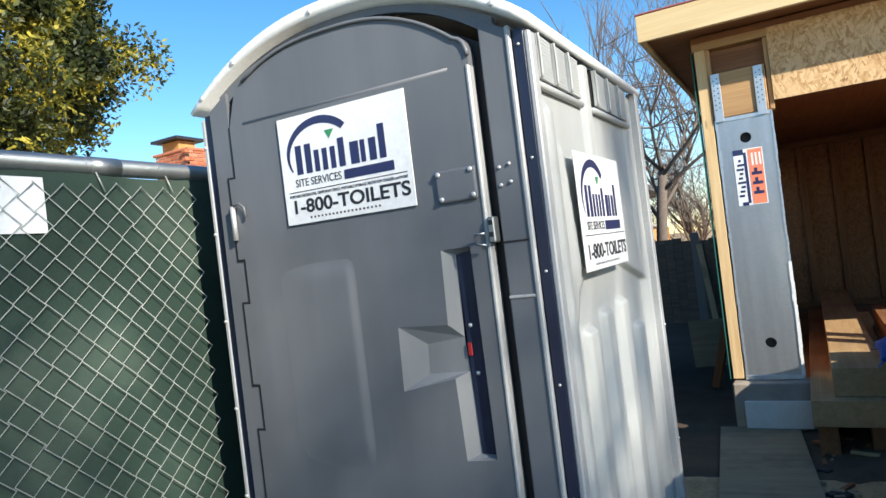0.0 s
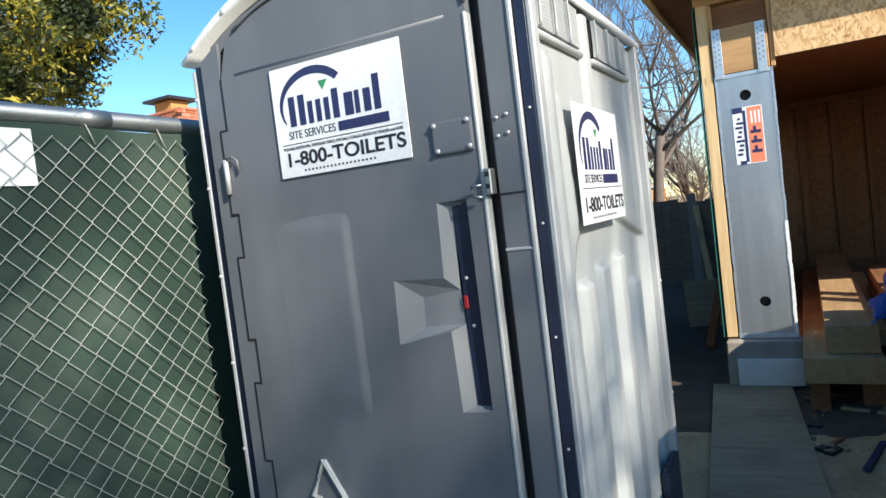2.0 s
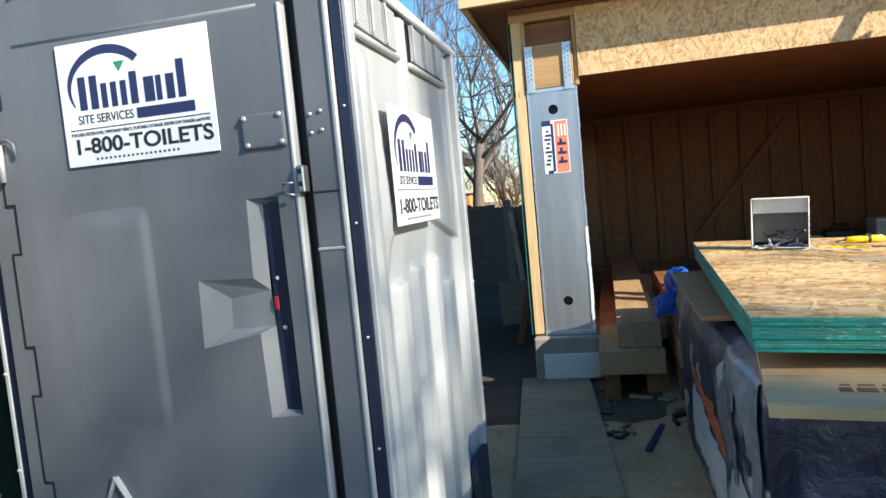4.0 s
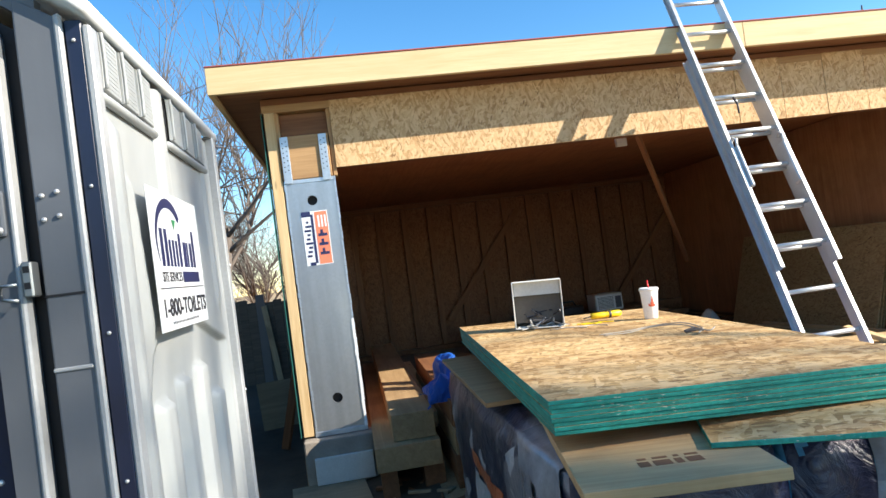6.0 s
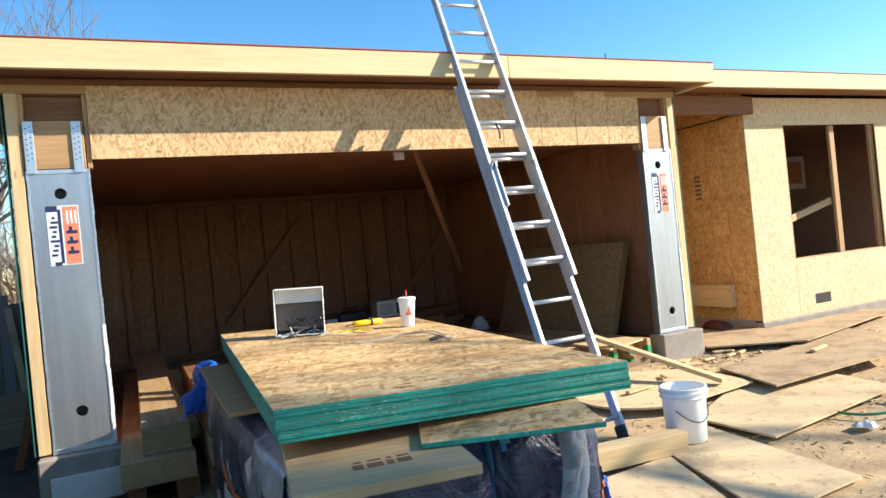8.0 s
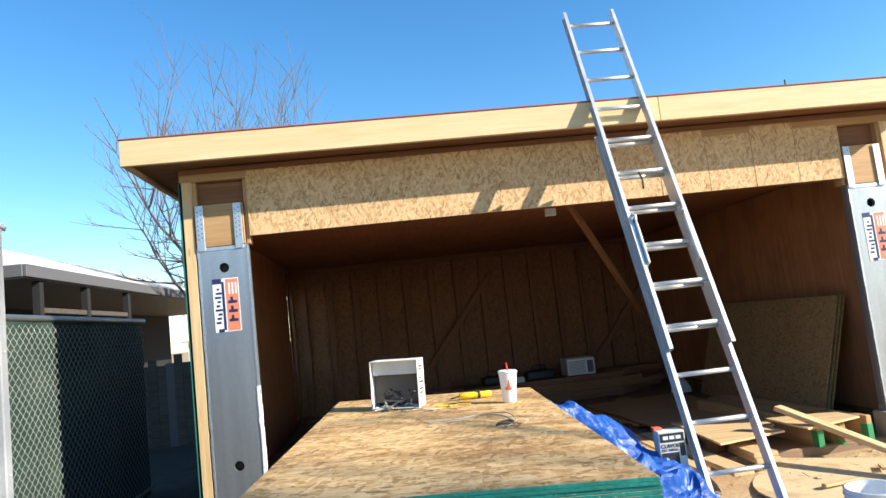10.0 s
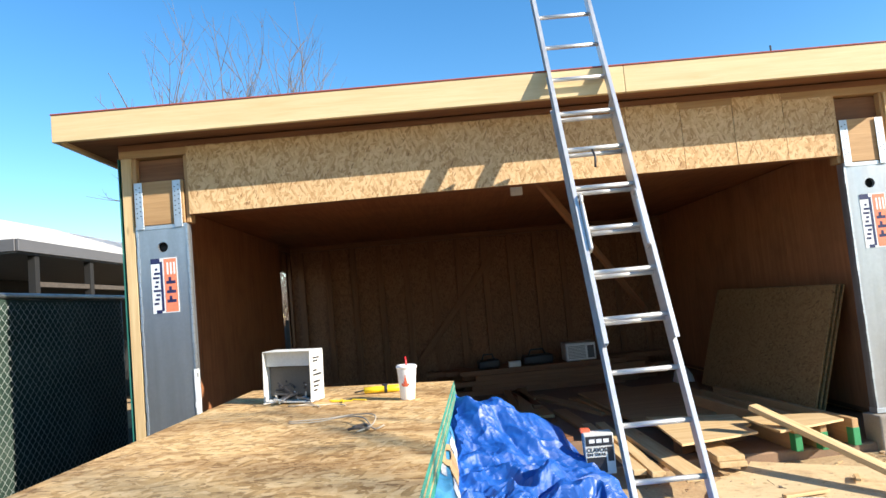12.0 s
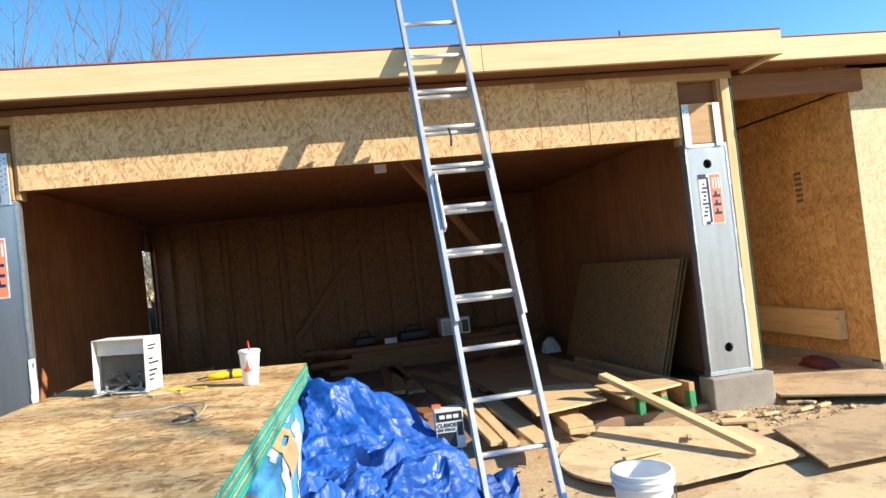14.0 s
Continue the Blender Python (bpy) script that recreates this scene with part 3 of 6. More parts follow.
timber("fascia_board", (3.423, FY + 0.02, (FZ0 + FZ1) / 2), (FX1, FY + 0.02, (FZ0 + FZ1) / 2), 0.04, FZ1 - FZ0, "fascia", "", "", roof)
for x in (FX0 + 0.02, FX1 - 0.02):
    timber("fascia_board", (x, FY + 0.042, (FZ0 + FZ1) / 2), (x, GB + 0.4, (FZ0 + FZ1) / 2), 0.04, FZ1 - FZ0 - 0.004, "fascia", "", "", roof)
timber("drip_edge", (FX0 - 0.004, FY + 0.02, FZ1 + 0.006), (FX1, FY + 0.02, FZ1 + 0.006), 0.052, 0.012, "roofing", "red metal drip edge", "", roof)
timber("roof_bolt", (4.53, FY + 0.05, FZ1 + 0.01), (4.53, FY + 0.05, FZ1 + 0.07), 0.012, 0.012, "dark", "", "", roof)
timber("blocking", (GL, GY + 0.02, 2.94), (GR, GY + 0.02, 2.94), 0.04, 0.05, "redwood", "", "", roof)

# header over the opening
header = thing("wall_south", "strand-board header above the wide garage opening", "wall", None, "", "structure")
HX = [0.135, 2.975, 3.494, 3.914, 4.316, 4.705, 5.108]
for i, (a, b) in enumerate(zip(HX, HX[1:])):
    board("panel", b - a - 0.004, 2.925 - 2.398, 0.011, "osb", pose(a + 0.002, GY + 0.0015 * (i % 2), 2.398, 90), header)
timber("beam", (0.135, GY + 0.09, 2.665), (5.108, GY + 0.09, 2.665), 0.13, 0.52, "redwood", "", "", header)


def steel_panel(x0, x1, outer, z0):
    """A narrow galvanised shear panel between studs, on its concrete kerb."""
    cx = (x0 + x1) / 2
    root = thing("steel_shear_panel", "tall galvanised steel shear panel with two round holes", "steel panel", pose(cx, GY, z0), "steel panels of the opening")
    w, h = x1 - x0, 2.335 - z0
    rng = random.Random(14)
    hw = w / 2
    # face with two real holes, cut as bands of quads round each circle
    bm = bmesh.new()

    def ring_hole(zc, r, zlo, zhi, n=24):
        inner, outerv = [], []
        corners = [math.atan2(z - zc, x) % math.tau for x in (-hw, hw) for z in (zlo, zhi)]
        angles = sorted([math.tau * (k + 0.5) / n for k in range(n)] + corners)
        n = len(angles)
        for a in angles:
            c, s = math.cos(a), math.sin(a)
            t = min(hw / abs(c) if abs(c) > 1e-6 else 9, (zhi - zc if s > 0 else zc - zlo) / abs(s) if abs(s) > 1e-6 else 9)
            inner.append(bm.verts.new((r * c, 0, zc + r * s)))
            outerv.append(bm.verts.new((t * c, 0, zc + t * s)))
        deep = [bm.verts.new(v.co + Vector((0, 0.03, 0))) for v in inner]
        for k in range(n):
            j = (k + 1) % n
            bm.faces.new((inner[k], inner[j], outerv[j], outerv[k]))
            bm.faces.new((deep[k], deep[j], inner[j], inner[k]))
    zu, zl = 2.168 - z0, 0.668 - z0
    ring_hole(zu, 0.038, zu - 0.15, h)
    ring_hole(zl, 0.038, 0, zl + 0.15)
    add = [bm.verts.new(p) for p in ((-hw, 0, zl + 0.15), (hw, 0, zl + 0.15), (hw, 0, zu - 0.15), (-hw, 0, zu - 0.15))]
    bm.faces.new(add)
    bmesh.ops.remove_doubles(bm, verts=bm.verts, dist=1e-4)
    for s in (-1, 1):
        part("side_flange", box(s * hw - 0.0015, s * hw + 0.0015, 0.002, 0.09, 0, h), "steel", root)
    part("face_plate", bm, "steel", root)
    part("hole_back", box(-hw + 0.01, hw - 0.01, 0.06, 0.065, 0.02, h - 0.02), "black", root)
    # ragged edge of building tape on the flange
    for s in (-1, 1):
        bm = bmesh.new()
        z = 0.0
        while z < h:
            d = 0.03 + 0.05 * random.random()
            add_box(bm, s * hw - 0.004 - 0.005 * random.random(), s * hw + 0.004 + 0.006 * random.random(), -0.004, 0.03, z, min(h, z + d))
            z += d + 0.004
        tagged(part("flange", bm, "strap", root), kind="stuff")
    bm = bmesh.new()
    z = 0.03
    while z < h * 0.42:
        d = rng.uniform(0.03, 0.09)
        add_box(bm, hw - 0.006 - 0.008 * rng.random(), hw + 0.008 + 0.006 * rng.random(), -0.007, 0.05, z, z + d)
        z += d
    tagged(part("tape", bm, "paper", root, "ragged white tape on the edge"), kind="stuff")
    part("base_track", box(-hw - 0.01, hw + 0.01, -0.006, 0.09, 0.0, 0.035, 0.002), "strap", root)
    part("top_track", box(-hw, hw, -0.004, 0.09, h - 0.03, h, 0.002), "strap", root)
    # sticker
    st = part("sticker", box(-0.098, 0.098, -0.003, -0.001, 1.675 - z0, 2.085 - z0), "paper", root, "white, navy and orange sticker")
    part("colour_field", box(0.0, 0.092, -0.0045, -0.0032, 1.682 - z0, 2.078 - z0), "orangeink", st)
    bm = bmesh.new()
    add_box(bm, -0.098, -0.03, -0.0045, -0.0032, 2.045 - z0, 2.085 - z0)
    add_box(bm, -0.03, -0.012, -0.0045, -0.0032, 1.69 - z0, 2.06 - z0)
    add_box(bm, -0.07, -0.03, -0.0045, -0.0032, 1.675 - z0, 1.7 - z0)
    for i in range(9):
        add_box(bm, -0.085 + 0.009 * (i % 3), -0.05 + 0.006 * (i % 4), -0.0045, -0.0032, 1.74 + 0.032 * i - z0, 1.756 + 0.032 * i - z0)
    for z in (1.75, 1.82, 1.89):
        add_box(bm, 0.012, 0.08, -0.0055, -0.0047, z - z0, z + 0.022 - z0)
        add_box(bm, 0.03, 0.05, -0.0055, -0.0047, z + 0.02 - z0, z + 0.05 - z0)
    part("print", bm, "ink", st)
    bm = bmesh.new()
    for x in (0.02, 0.045, 0.07):
        add_box(bm, x, x + 0.012, -0.0055, -0.0047, 1.96 - z0, 2.05 - z0)
    part("stripe", bm, "paper", st)
    # two straps with nail holes, and the wood behind them
    for x in (-hw + 0.03, hw - 0.055):
        sp = part("strap", box(x - 0.03, x + 0.03, -0.014, -0.011, 2.31 - z0, 2.665 - z0, 0.001), "strap", root, "galvanised strap with nail holes")
        bm = bmesh.new()
        for i in range(7):
            for dx in (-0.014, 0.012):
                c = Vector((x + dx, -0.0145, 2.40 - z0 + 0.036 * i + (0.012 if dx > 0 else 0)))
                bmesh.ops.create_circle(bm, cap_ends=True, radius=0.005, segments=8, matrix=Matrix.Translation(c) @ pose(0, 0, 0, 90))
        tagged(part("nail_hole", bm, "dark", sp), kind="stuff")
    timber("filler_block", (-hw + 0.01, 0.04, 2.505 - z0), (hw - 0.01, 0.04, 2.505 - z0), 0.08, 0.33, "stud", "plywood filler block", "", root)
    timber("recess_block", (-hw, 0.1, 2.76 - z0), (hw, 0.1, 2.76 - z0), 0.05, 0.19, "redwood", "", "", root)
    return root


def kerb(x0, x1, z1):
    bm = box(x0, x1, GY - 0.09, GY + 0.12, -0.05, z1, 0.012, 2)
    bmesh.ops.subdivide_edges(bm, edges=[e for e in bm.edges if e.calc_length() > 0.15], cuts=5, use_grid_fill=True)
    for v in bm.verts:
        v.co += Vector((0, 1, 1)) * 0.006 * noise.noise(v.co * 9)
    return solid("concrete_kerb", bm, "concrete", "rough concrete footing under the steel panel", "kerb", None, "", "structure")


kerb(-0.36, 0.16, 0.395)
kerb(5.06, 5.60, 0.447)
steel_panel(-0.262, 0.11, GL, 0.40)
steel_panel(5.112, 5.472, GR, 0.452)
# corner studs
for x, m in ((-0.318, "lumber"), (5.53, "lumber")):
    timber("corner_stud", (x, GY + 0.05, 0.41 if x < 1 else 0.46), (x, GY + 0.05, 2.86), 0.076, 0.1, m, "yellow fir corner stud beside the steel panel", "stud", None, 0, "corner studs", "structure")
for x, w in ((-0.268, 0.02), (0.122, 0.03), (5.098, 0.02), (5.482, 0.02)):
    timber("trimmer", (x, GY + 0.07, 2.34), (x, GY + 0.07, 2.86), 0.03, 0.1, "stud", "short trimmer stud above the steel panel", "stud", None, 0, "", "structure")
for x in (GL - 0.006, GR - 0.022):
    solid("sheathing_edge", box(x - 0.003, x + 0.003, GY - 0.001, GY + 0.1, 0.41, 2.86), "sheathgreen", "green painted edge of the side sheathing", "sheathing", None, "", "structure")
timber("lintel", (GL, GY + 0.05, 2.89), (GR, GY + 0.05, 2.89), 0.098, 0.06, "stud", "top plate under the eave", "plate", None, 0, "", "structure")

# ---- porch recess and the wing of the house ----
WX, WY = 6.9, 5.69
wing = thing("wall_wing", "unfinished strand-board wall of the house wing with a window opening", "wall", None, "", "structure")
board("sheet", 0.65, 2.3, 0.012, "osbpale", pose(WX, WY, 0.3, 90), wing)
board("sheet", 1.75, 0.68, 0.012, "osbpale", pose(WX + 0.652, WY, 0.3, 90), wing)
board("sheet", 9.0, 2.3, 0.012, "osbpale", pose(WX + 2.404, WY, 0.3, 90), wing)
board("sheet", 11.4, 0.33, 0.012, "osbpale", pose(WX, WY - 0.001, 2.602, 90), wing)
part("vent_hole", box(7.84, 8.12, WY - 0.003, WY, 0.41, 0.53), "black", wing, "dark vent cut-out")
for x in (7.57, 8.49, 9.28):
    timber("stud", (x, WY + 0.06, 0.98), (x, WY + 0.06, 2.6), 0.09, 0.04, "stud", "", "", wing)
timber("sill_plate", (7.55, WY + 0.06, 0.97), (9.3, WY + 0.06, 0.97), 0.09, 0.04, "stud", "", "", wing)
timber("brace", (7.9, WY + 0.5, 1.4), (9.0, WY + 0.5, 1.66), 0.04, 0.09, "lumber", "", "", wing)
board("backing", 12.0, 2.9, 0.012, "osbdark", pose(WX, WY + 3.3, 0.1, 90), wing)
part("inner_ceiling", box(WX, WX + 12, WY + 0.1, WY + 3.3, 2.75, 2.77), "osbdark", wing)
part("inner_floor", box(WX + 0.1, WX + 12, WY + 0.1, WY + 3.3, 0.2, 0.3), "redwood", wing)
part("window_frame", box(11.7, 12.3, WY + 3.25, WY + 3.288, 2.0, 2.62), "card", wing, "small white-framed window")
part("window_pane", box(11.8, 12.2, WY + 3.24, WY + 3.249, 2.1, 2.52), "shed", wing)
part("lumber_end", box(10.4, 11.0, WY + 2.6, WY + 3.0, 0.3, 1.5, 0.01), "oldply", wing)
side = thing("wall_porch_side", "brown strand-board side wall of the porch recess", "wall", None, "", "structure")
y = WY
for w in (0.36, 0.24, 0.33, 1.2):
    st = board("sheet", w - 0.005, 2.77, 0.012, "osborange", face_pose(WX, y + w, 0.32, "w"), side)
    if w == 0.33:
        for k in range(6):
            part("stamp_bar", box(0.1, 0.2, 1.5 + 0.055 * k, 1.53 + 0.055 * k, 0.0004, 0.0012), "bark", st, "dark printed stamp")
    y += w
board("sheet", 1.29, 2.79, 0.012, "osb", pose(GR + 0.01, 7.55, 0.3, 90), side)
part("footing", box(WX - 0.01, WX + 11, WY - 0.012, WY + 0.1, -0.05, 0.298, 0.01), "concrete", wing, "concrete footing")
part("footing", box(WX - 0.012, WX + 0.1, WY + 0.101, 8.0, -0.05, 0.318, 0.01), "concrete", side, "concrete footing")
# Unseen backing, added to stop sun leaking through the sheet gaps.
part("backing", box(WX + 0.0135, WX + 0.03, WY + 0.12, 7.53, 0.32, 3.08), "osbdark", side)
timber("ledger_beam", (WX - 0.05, 6.04, 0.615), (WX - 0.05, 7.9, 0.615), 0.09, 0.27, "lumber", "thick yellow timber fixed along the porch wall", "timber", None, 0, "", "")
wroof = thing("roof_wing", "low wing roof with pale fascia", "roof", None, "", "structure")
timber("fascia_board", (5.9, 5.37, 3.055), (18.0, 5.37, 3.055), 0.04, 0.185, "fascia", "", "", wroof)
timber("drip_edge", (5.9, 5.37, 3.153), (18.0, 5.37, 3.153), 0.05, 0.01, "roofing", "", "", wroof)
part("soffit", box(5.9, 18, 5.39, 5.66, 2.965, 3.0), "redwood", wroof)
part("roof_deck", box(5.9, 18, 5.39, 9.5, 3.1, 3.14), "osbdark", wroof)
timber("beam", (5.6, WY - 0.02, 2.83), (WX + 0.1, WY - 0.02, 2.83), 0.09, 0.2, "redwood", "", "", wroof)


# ---- portable toilet ----
def arch(x, base=2.045, rise=0.198, half=0.56, p=2.2):
    return base + rise * (1 - min(1, abs(x) / half) ** p)


def sign(parent, m, faded=False):
    """A printed sticker, 0.46 by 0.34 m; local x right, y up, front towards +z."""
    s = part("sign", box(0, 0.462, 0, 0.335, -0.002, 0.0015, 0.0008), "paper", parent, "white sticker printed in navy", False, m)
    bm = bmesh.new()
    # crescent
    n = 18
    cx, cy = 0.152, 0.205
    rows = []
    for i in range(n + 1):
        a = radians(205 - 165 * i / n)
        w = 0.017 * math.sin(math.pi * min(1, (i + 2) / (n + 2)) * 0.62)
        rows.append([bm.verts.new((cx + (0.118 + d) * math.cos(a), cy + (0.098 + d) * math.sin(a), 0.0024)) for d in (-w * 0.4, w)])
    for u, v in zip(rows, rows[1:]):
        bm.faces.new((u[0], v[0], v[1], u[1]))
    part("crescent", bm, "ink", s)
    # plain upright bars where the name stands
    for x, w, z, h in ((0.06, 0.023, 0.152, 0.09), (0.096, 0.023, 0.152, 0.09), (0.13, 0.018, 0.152, 0.066), (0.16, 0.018, 0.152, 0.066),
                       (0.19, 0.018, 0.152, 0.066), (0.22, 0.022, 0.152, 0.086), (0.262, 0.03, 0.152, 0.066), (0.298, 0.016, 0.152, 0.066),
                       (0.328, 0.024, 0.152, 0.066), (0.362, 0.022, 0.152, 0.1)):
        part("bar", box(x, x + w, z, z + h, 0.0018, 0.0026), "ink", s)
    bm = bmesh.new()
    bm.faces.new([bm.verts.new(p) for p in ((0.178, 0.27, 0.0028), (0.212, 0.27, 0.0028), (0.192, 0.243, 0.0028))])
    part("triangle", bm, "greenink", s)
    part("bar", box(0.232, 0.405, 0.112, 0.14, 0.0016, 0.0026), "ink", s)
    part("rule", box(0.02, 0.445, 0.0985, 0.101, 0.0016, 0.0024), "blackink", s)
    text_mesh("lettering", "SITE SERVICES", 0.034, "blackink", s, pose(0.048, 0.115, 0.002), 0.172)
    if not faded:
        text_mesh("lettering", "PORTABLE RESTROOMS, TEMPORARY FENCE, PORTABLE STORAGE, RESTROOM TRAILERS and MORE", 0.0125, "blackink", s, pose(0.02, 0.083, 0.002), 0.424)
    text_mesh("phone_number", "1-800-TOILETS", 0.058, "blackink", s, pose(0.022, 0.034, 0.002), 0.415, 0.0012)
    bm = bmesh.new()
    for i in range(19):
        add_box(bm, 0.09 + 0.0138 * i, 0.096 + 0.0138 * i, 0.0135, 0.0195, 0.0016, 0.0022)
    part("small_print", bm, "blackink", s)
    return s


def bolt(parent, x, y, z, r=0.007, normal="s", name="bolt", material="alu"):
    bm = lathe([(r, 0), (r, 0.0015), (r * 0.75, 0.004), (r * 0.3, 0.005)], 10)
    return part(name, bm, material, parent, "", True, face_pose(x, y, z, normal))


def portable_toilet():
    cx, y0 = -0.867, 1.63
    root = thing("portable_toilet", "grey moulded plastic portable toilet with a white arched roof", "portable toilet", pose(cx, y0, 0.03, 0.5) @ Matrix.Diagonal((1.035, 0.91, 1.0, 1.0)))
    H = 0.546
    D = 1.30
    # core behind the door and the plain left and back walls
    xs = [-H + 2 * H * i / 24 for i in range(25)]
    prof = [(-H + 0.055, 0.12)] + [(x * 0.9, arch(x) - 0.06) for x in xs] + [(H - 0.055, 0.12)]
    part("shell", prism(prof, 0.02, D - 0.02), "black", root, "dark inside of the door frame")
    part("wall_panel", box(-H, -H + 0.015, 0.03, D, 0.1, 2.06, 0.004), "side", root)
    part("wall_panel", box(-H, H, D - 0.02, D, 0.1, 2.06, 0.004), "side", root)
    part("base", box(-H - 0.02, H + 0.02, -0.02, D + 0.02, -0.03, 0.11, 0.02, 2), "grey", root, "dark grey skid base")
    # roof: an arched white cap with a lip all round
    bm = bmesh.new()
    n = 28
    rx = [-0.554 + 1.108 * i / n for i in range(n + 1)]
    ys = (-0.045, -0.03, 0.3, 0.65, 1.0, D + 0.02, D + 0.035)
    top = []
    for j, y in enumerate(ys):
        k = -0.012 if j in (0, len(ys) - 1) else 0.0
        lift = 0.03 * math.sin(math.pi * (y + 0.05) / (D + 0.1))
        top.append([bm.verts.new((x, y, arch(x, 2.072, 0.212 + lift, 0.57, 2.3) + k)) for x in rx])
    low = [[bm.verts.new((x * 0.985, y, arch(x, 2.05, 0.19, 0.57, 2.2))) for x in rx] for y in (ys[0], ys[-1])]
    for u, v in zip(top, top[1:]):
        for i in range(n):
            bm.faces.new((u[i], u[i + 1], v[i + 1], v[i]))
    for i in range(n):
        bm.faces.new((low[0][i], low[0][i + 1], top[0][i + 1], top[0][i]))
        bm.faces.new((top[-1][i], top[-1][i + 1], low[1][i + 1], low[1][i]))
        bm.faces.new((low[1][i], low[1][i + 1], low[0][i + 1], low[0][i]))
    for i in (0, n):
        col = [r[i] for r in top]
        bm.faces.new(col + [low[1][i], low[0][i]])
    rf = part("roof", bm, "roofw", root, "white arched roof", True)
    for x in (-0.5, -0.36, -0.06, 0.25, 0.47):
        bolt(rf, x, -0.046, arch(x, 2.055, 0.203, 0.57), 0.008)
    # front corner posts: pale trim, navy channel, grey jamb
    for s, name in ((-1, "w"), (1, "e")):
        x = s * H
        a, b = sorted((x, x - s * 0.016))
        part("corner_trim", box(a, b, -0.012, 0.03, 0.1, 2.05, 0.004), "trim", root)
        a, b = sorted((x - s * 0.016, x - s * (0.046 if s > 0 else 0.04)))
        part("corner_channel", box(a, b, -0.01, 0.03, 0.1, 2.06, 0.002), "navy", root)
    for z in (1.96, 1.68, 1.4, 1.12, 0.84, 0.56):
        bolt(root, -H + 0.008, -0.014, z, 0.006)
        bolt(root, H - 0.031, -0.011, z + 0.06, 0.004)
    # right jamb with its flanges
    jp = [(0.417, 0.1), (0.5, 0.1), (0.5, arch(0.5) - 0.03), (0.417, arch(0.417) - 0.03)]
    jamb = part("door_jamb", prism(jp, -0.018, 0.02, 0.004), "grey", root)
    part("jamb_trim", box(0.486, 0.5, -0.024, 0.02, 0.1, 2.07, 0.004), "trim", root)
    part("jamb_seam", box(0.417, 0.485, -0.0195, -0.016, 1.54, 1.545), "black", jamb)
    part("jamb_seam", box(0.417, 0.485, -0.022, -0.016, 1.40, 1.408, 0.002), "trim", jamb)
    for x, z in ((0.432, 1.76), (0.432, 1.715), (0.458, 1.765), (0.458, 1.72)):
        bolt(jamb, x, -0.02, z - 0.03, 0.005)
    top_prof = [(x, arch(x) - 0.012) for x in xs if abs(x) < 0.5]
    under = [(x, arch(x, 2.01, 0.2, 0.5, 2.6) - 0.002) for x in reversed(xs) if abs(x) < 0.5]
    part("door_head", prism(top_prof + under, -0.012, 0.02), "grey", root)
    # door, with a zigzag hinge side and a deep moulded pull
    o = -0.03
    zs = [0.13, 0.36, 0.6, 0.845, 1.085, 1.23, 1.48, 1.62, 1.87, 2.03]
    left = []
    for i, (a, b) in enumerate(zip(zs, zs[1:])):
        x = -0.440 if i % 2 else -0.413
        left += [(x, a + o), (x, b + o)]
    right_x = 0.388
    seam = [(x - 0.007, z + (0 if i in (0, len(left) - 1) else -0.007 if ((i + 1) // 2) % 2 else 0.007)) for i, (x, z) in enumerate(left)]
    part("door_jamb", prism([(-0.492, 0.1)] + [(seam[0][0], 0.1)] + seam + [(-0.42, arch(0.42) - 0.03), (-0.492, arch(0.492) - 0.03)], -0.025, 0.005), "grey", root)
    # A black strip stands in for the shade in the hinge gap.
    gap_edge = [(x + 0.001, z) for x, z in left]
    part("hinge_seal", prism(seam + gap_edge[::-1], -0.0285, 0.0), "black", root, "black strip for the shade in the gap along the hinge side")
    topz = lambda x: min(2.045 + 0.19 * (1 - (abs(x + 0.03) / 0.45) ** 2.6), 2.4)
    arc = [(-0.413 + 0.769 * i / 22, topz(-0.413 + 0.769 * i / 22) + o) for i in range(1, 23)]
    corner = [(0.356 + 0.032 * math.sin(radians(a)), arc[-1][1] - 0.05 + 0.05 * math.cos(radians(a))) for a in (25, 50, 75, 90)]
    outer = left + arc + corner + [(right_x, 0.13 + o)]
    hole = [(0.25, 1.572), (0.333, 1.572), (0.337, 1.024), (0.254, 1.018), (0.248, 1.235), (0.091, 1.202), (0.096, 1.378), (0.245, 1.376)]
    floor = [(0.283, 1.556), (0.331, 1.565), (0.335, 1.032), (0.29, 1.035), (0.283, 1.25), (0.163, 1.245), (0.168, 1.325), (0.278, 1.34)]
    hole = [(x, z + o) for x, z in hole]
    floor = [(x, z + o) for x, z in floor]
    bm = bmesh.new()
    yf, yb = -0.03, 0.012

    def loop(points, y):
        vs = [bm.verts.new((x, y, z)) for x, z in points]
        return vs, [bm.edges.new((vs[i], vs[(i + 1) % len(vs)])) for i in range(len(vs))]
    of, oe = loop(outer, yf)
    hf, he = loop(hole, yf)
    bmesh.ops.triangle_fill(bm, edges=oe + he, use_beauty=True, use_dissolve=False)
    ob_, _ = loop(outer, yb)
    for i in range(len(of)):
        j = (i + 1) % len(of)
        bm.faces.new((of[i], of[j], ob_[j], ob_[i]))
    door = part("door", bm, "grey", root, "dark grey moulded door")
    bm = bmesh.new()
    a, _ = loop(hole, yf)
    b, _ = loop(floor, -0.006)
    for i in range(8):
        j = (i + 1) % 8
        bm.faces.new((a[i], a[j], b[j], b[i]))
    bm.faces.new([b[i] for i in (4, 5, 6, 7)])
    bmesh.ops.triangulate(bm, faces=[f for f in bm.faces if len(f.verts) == 4], quad_method="LONG_EDGE")
    part("door_pull", bm, "pull", door, "moulded pull recess, sunlight put into its paler colour")
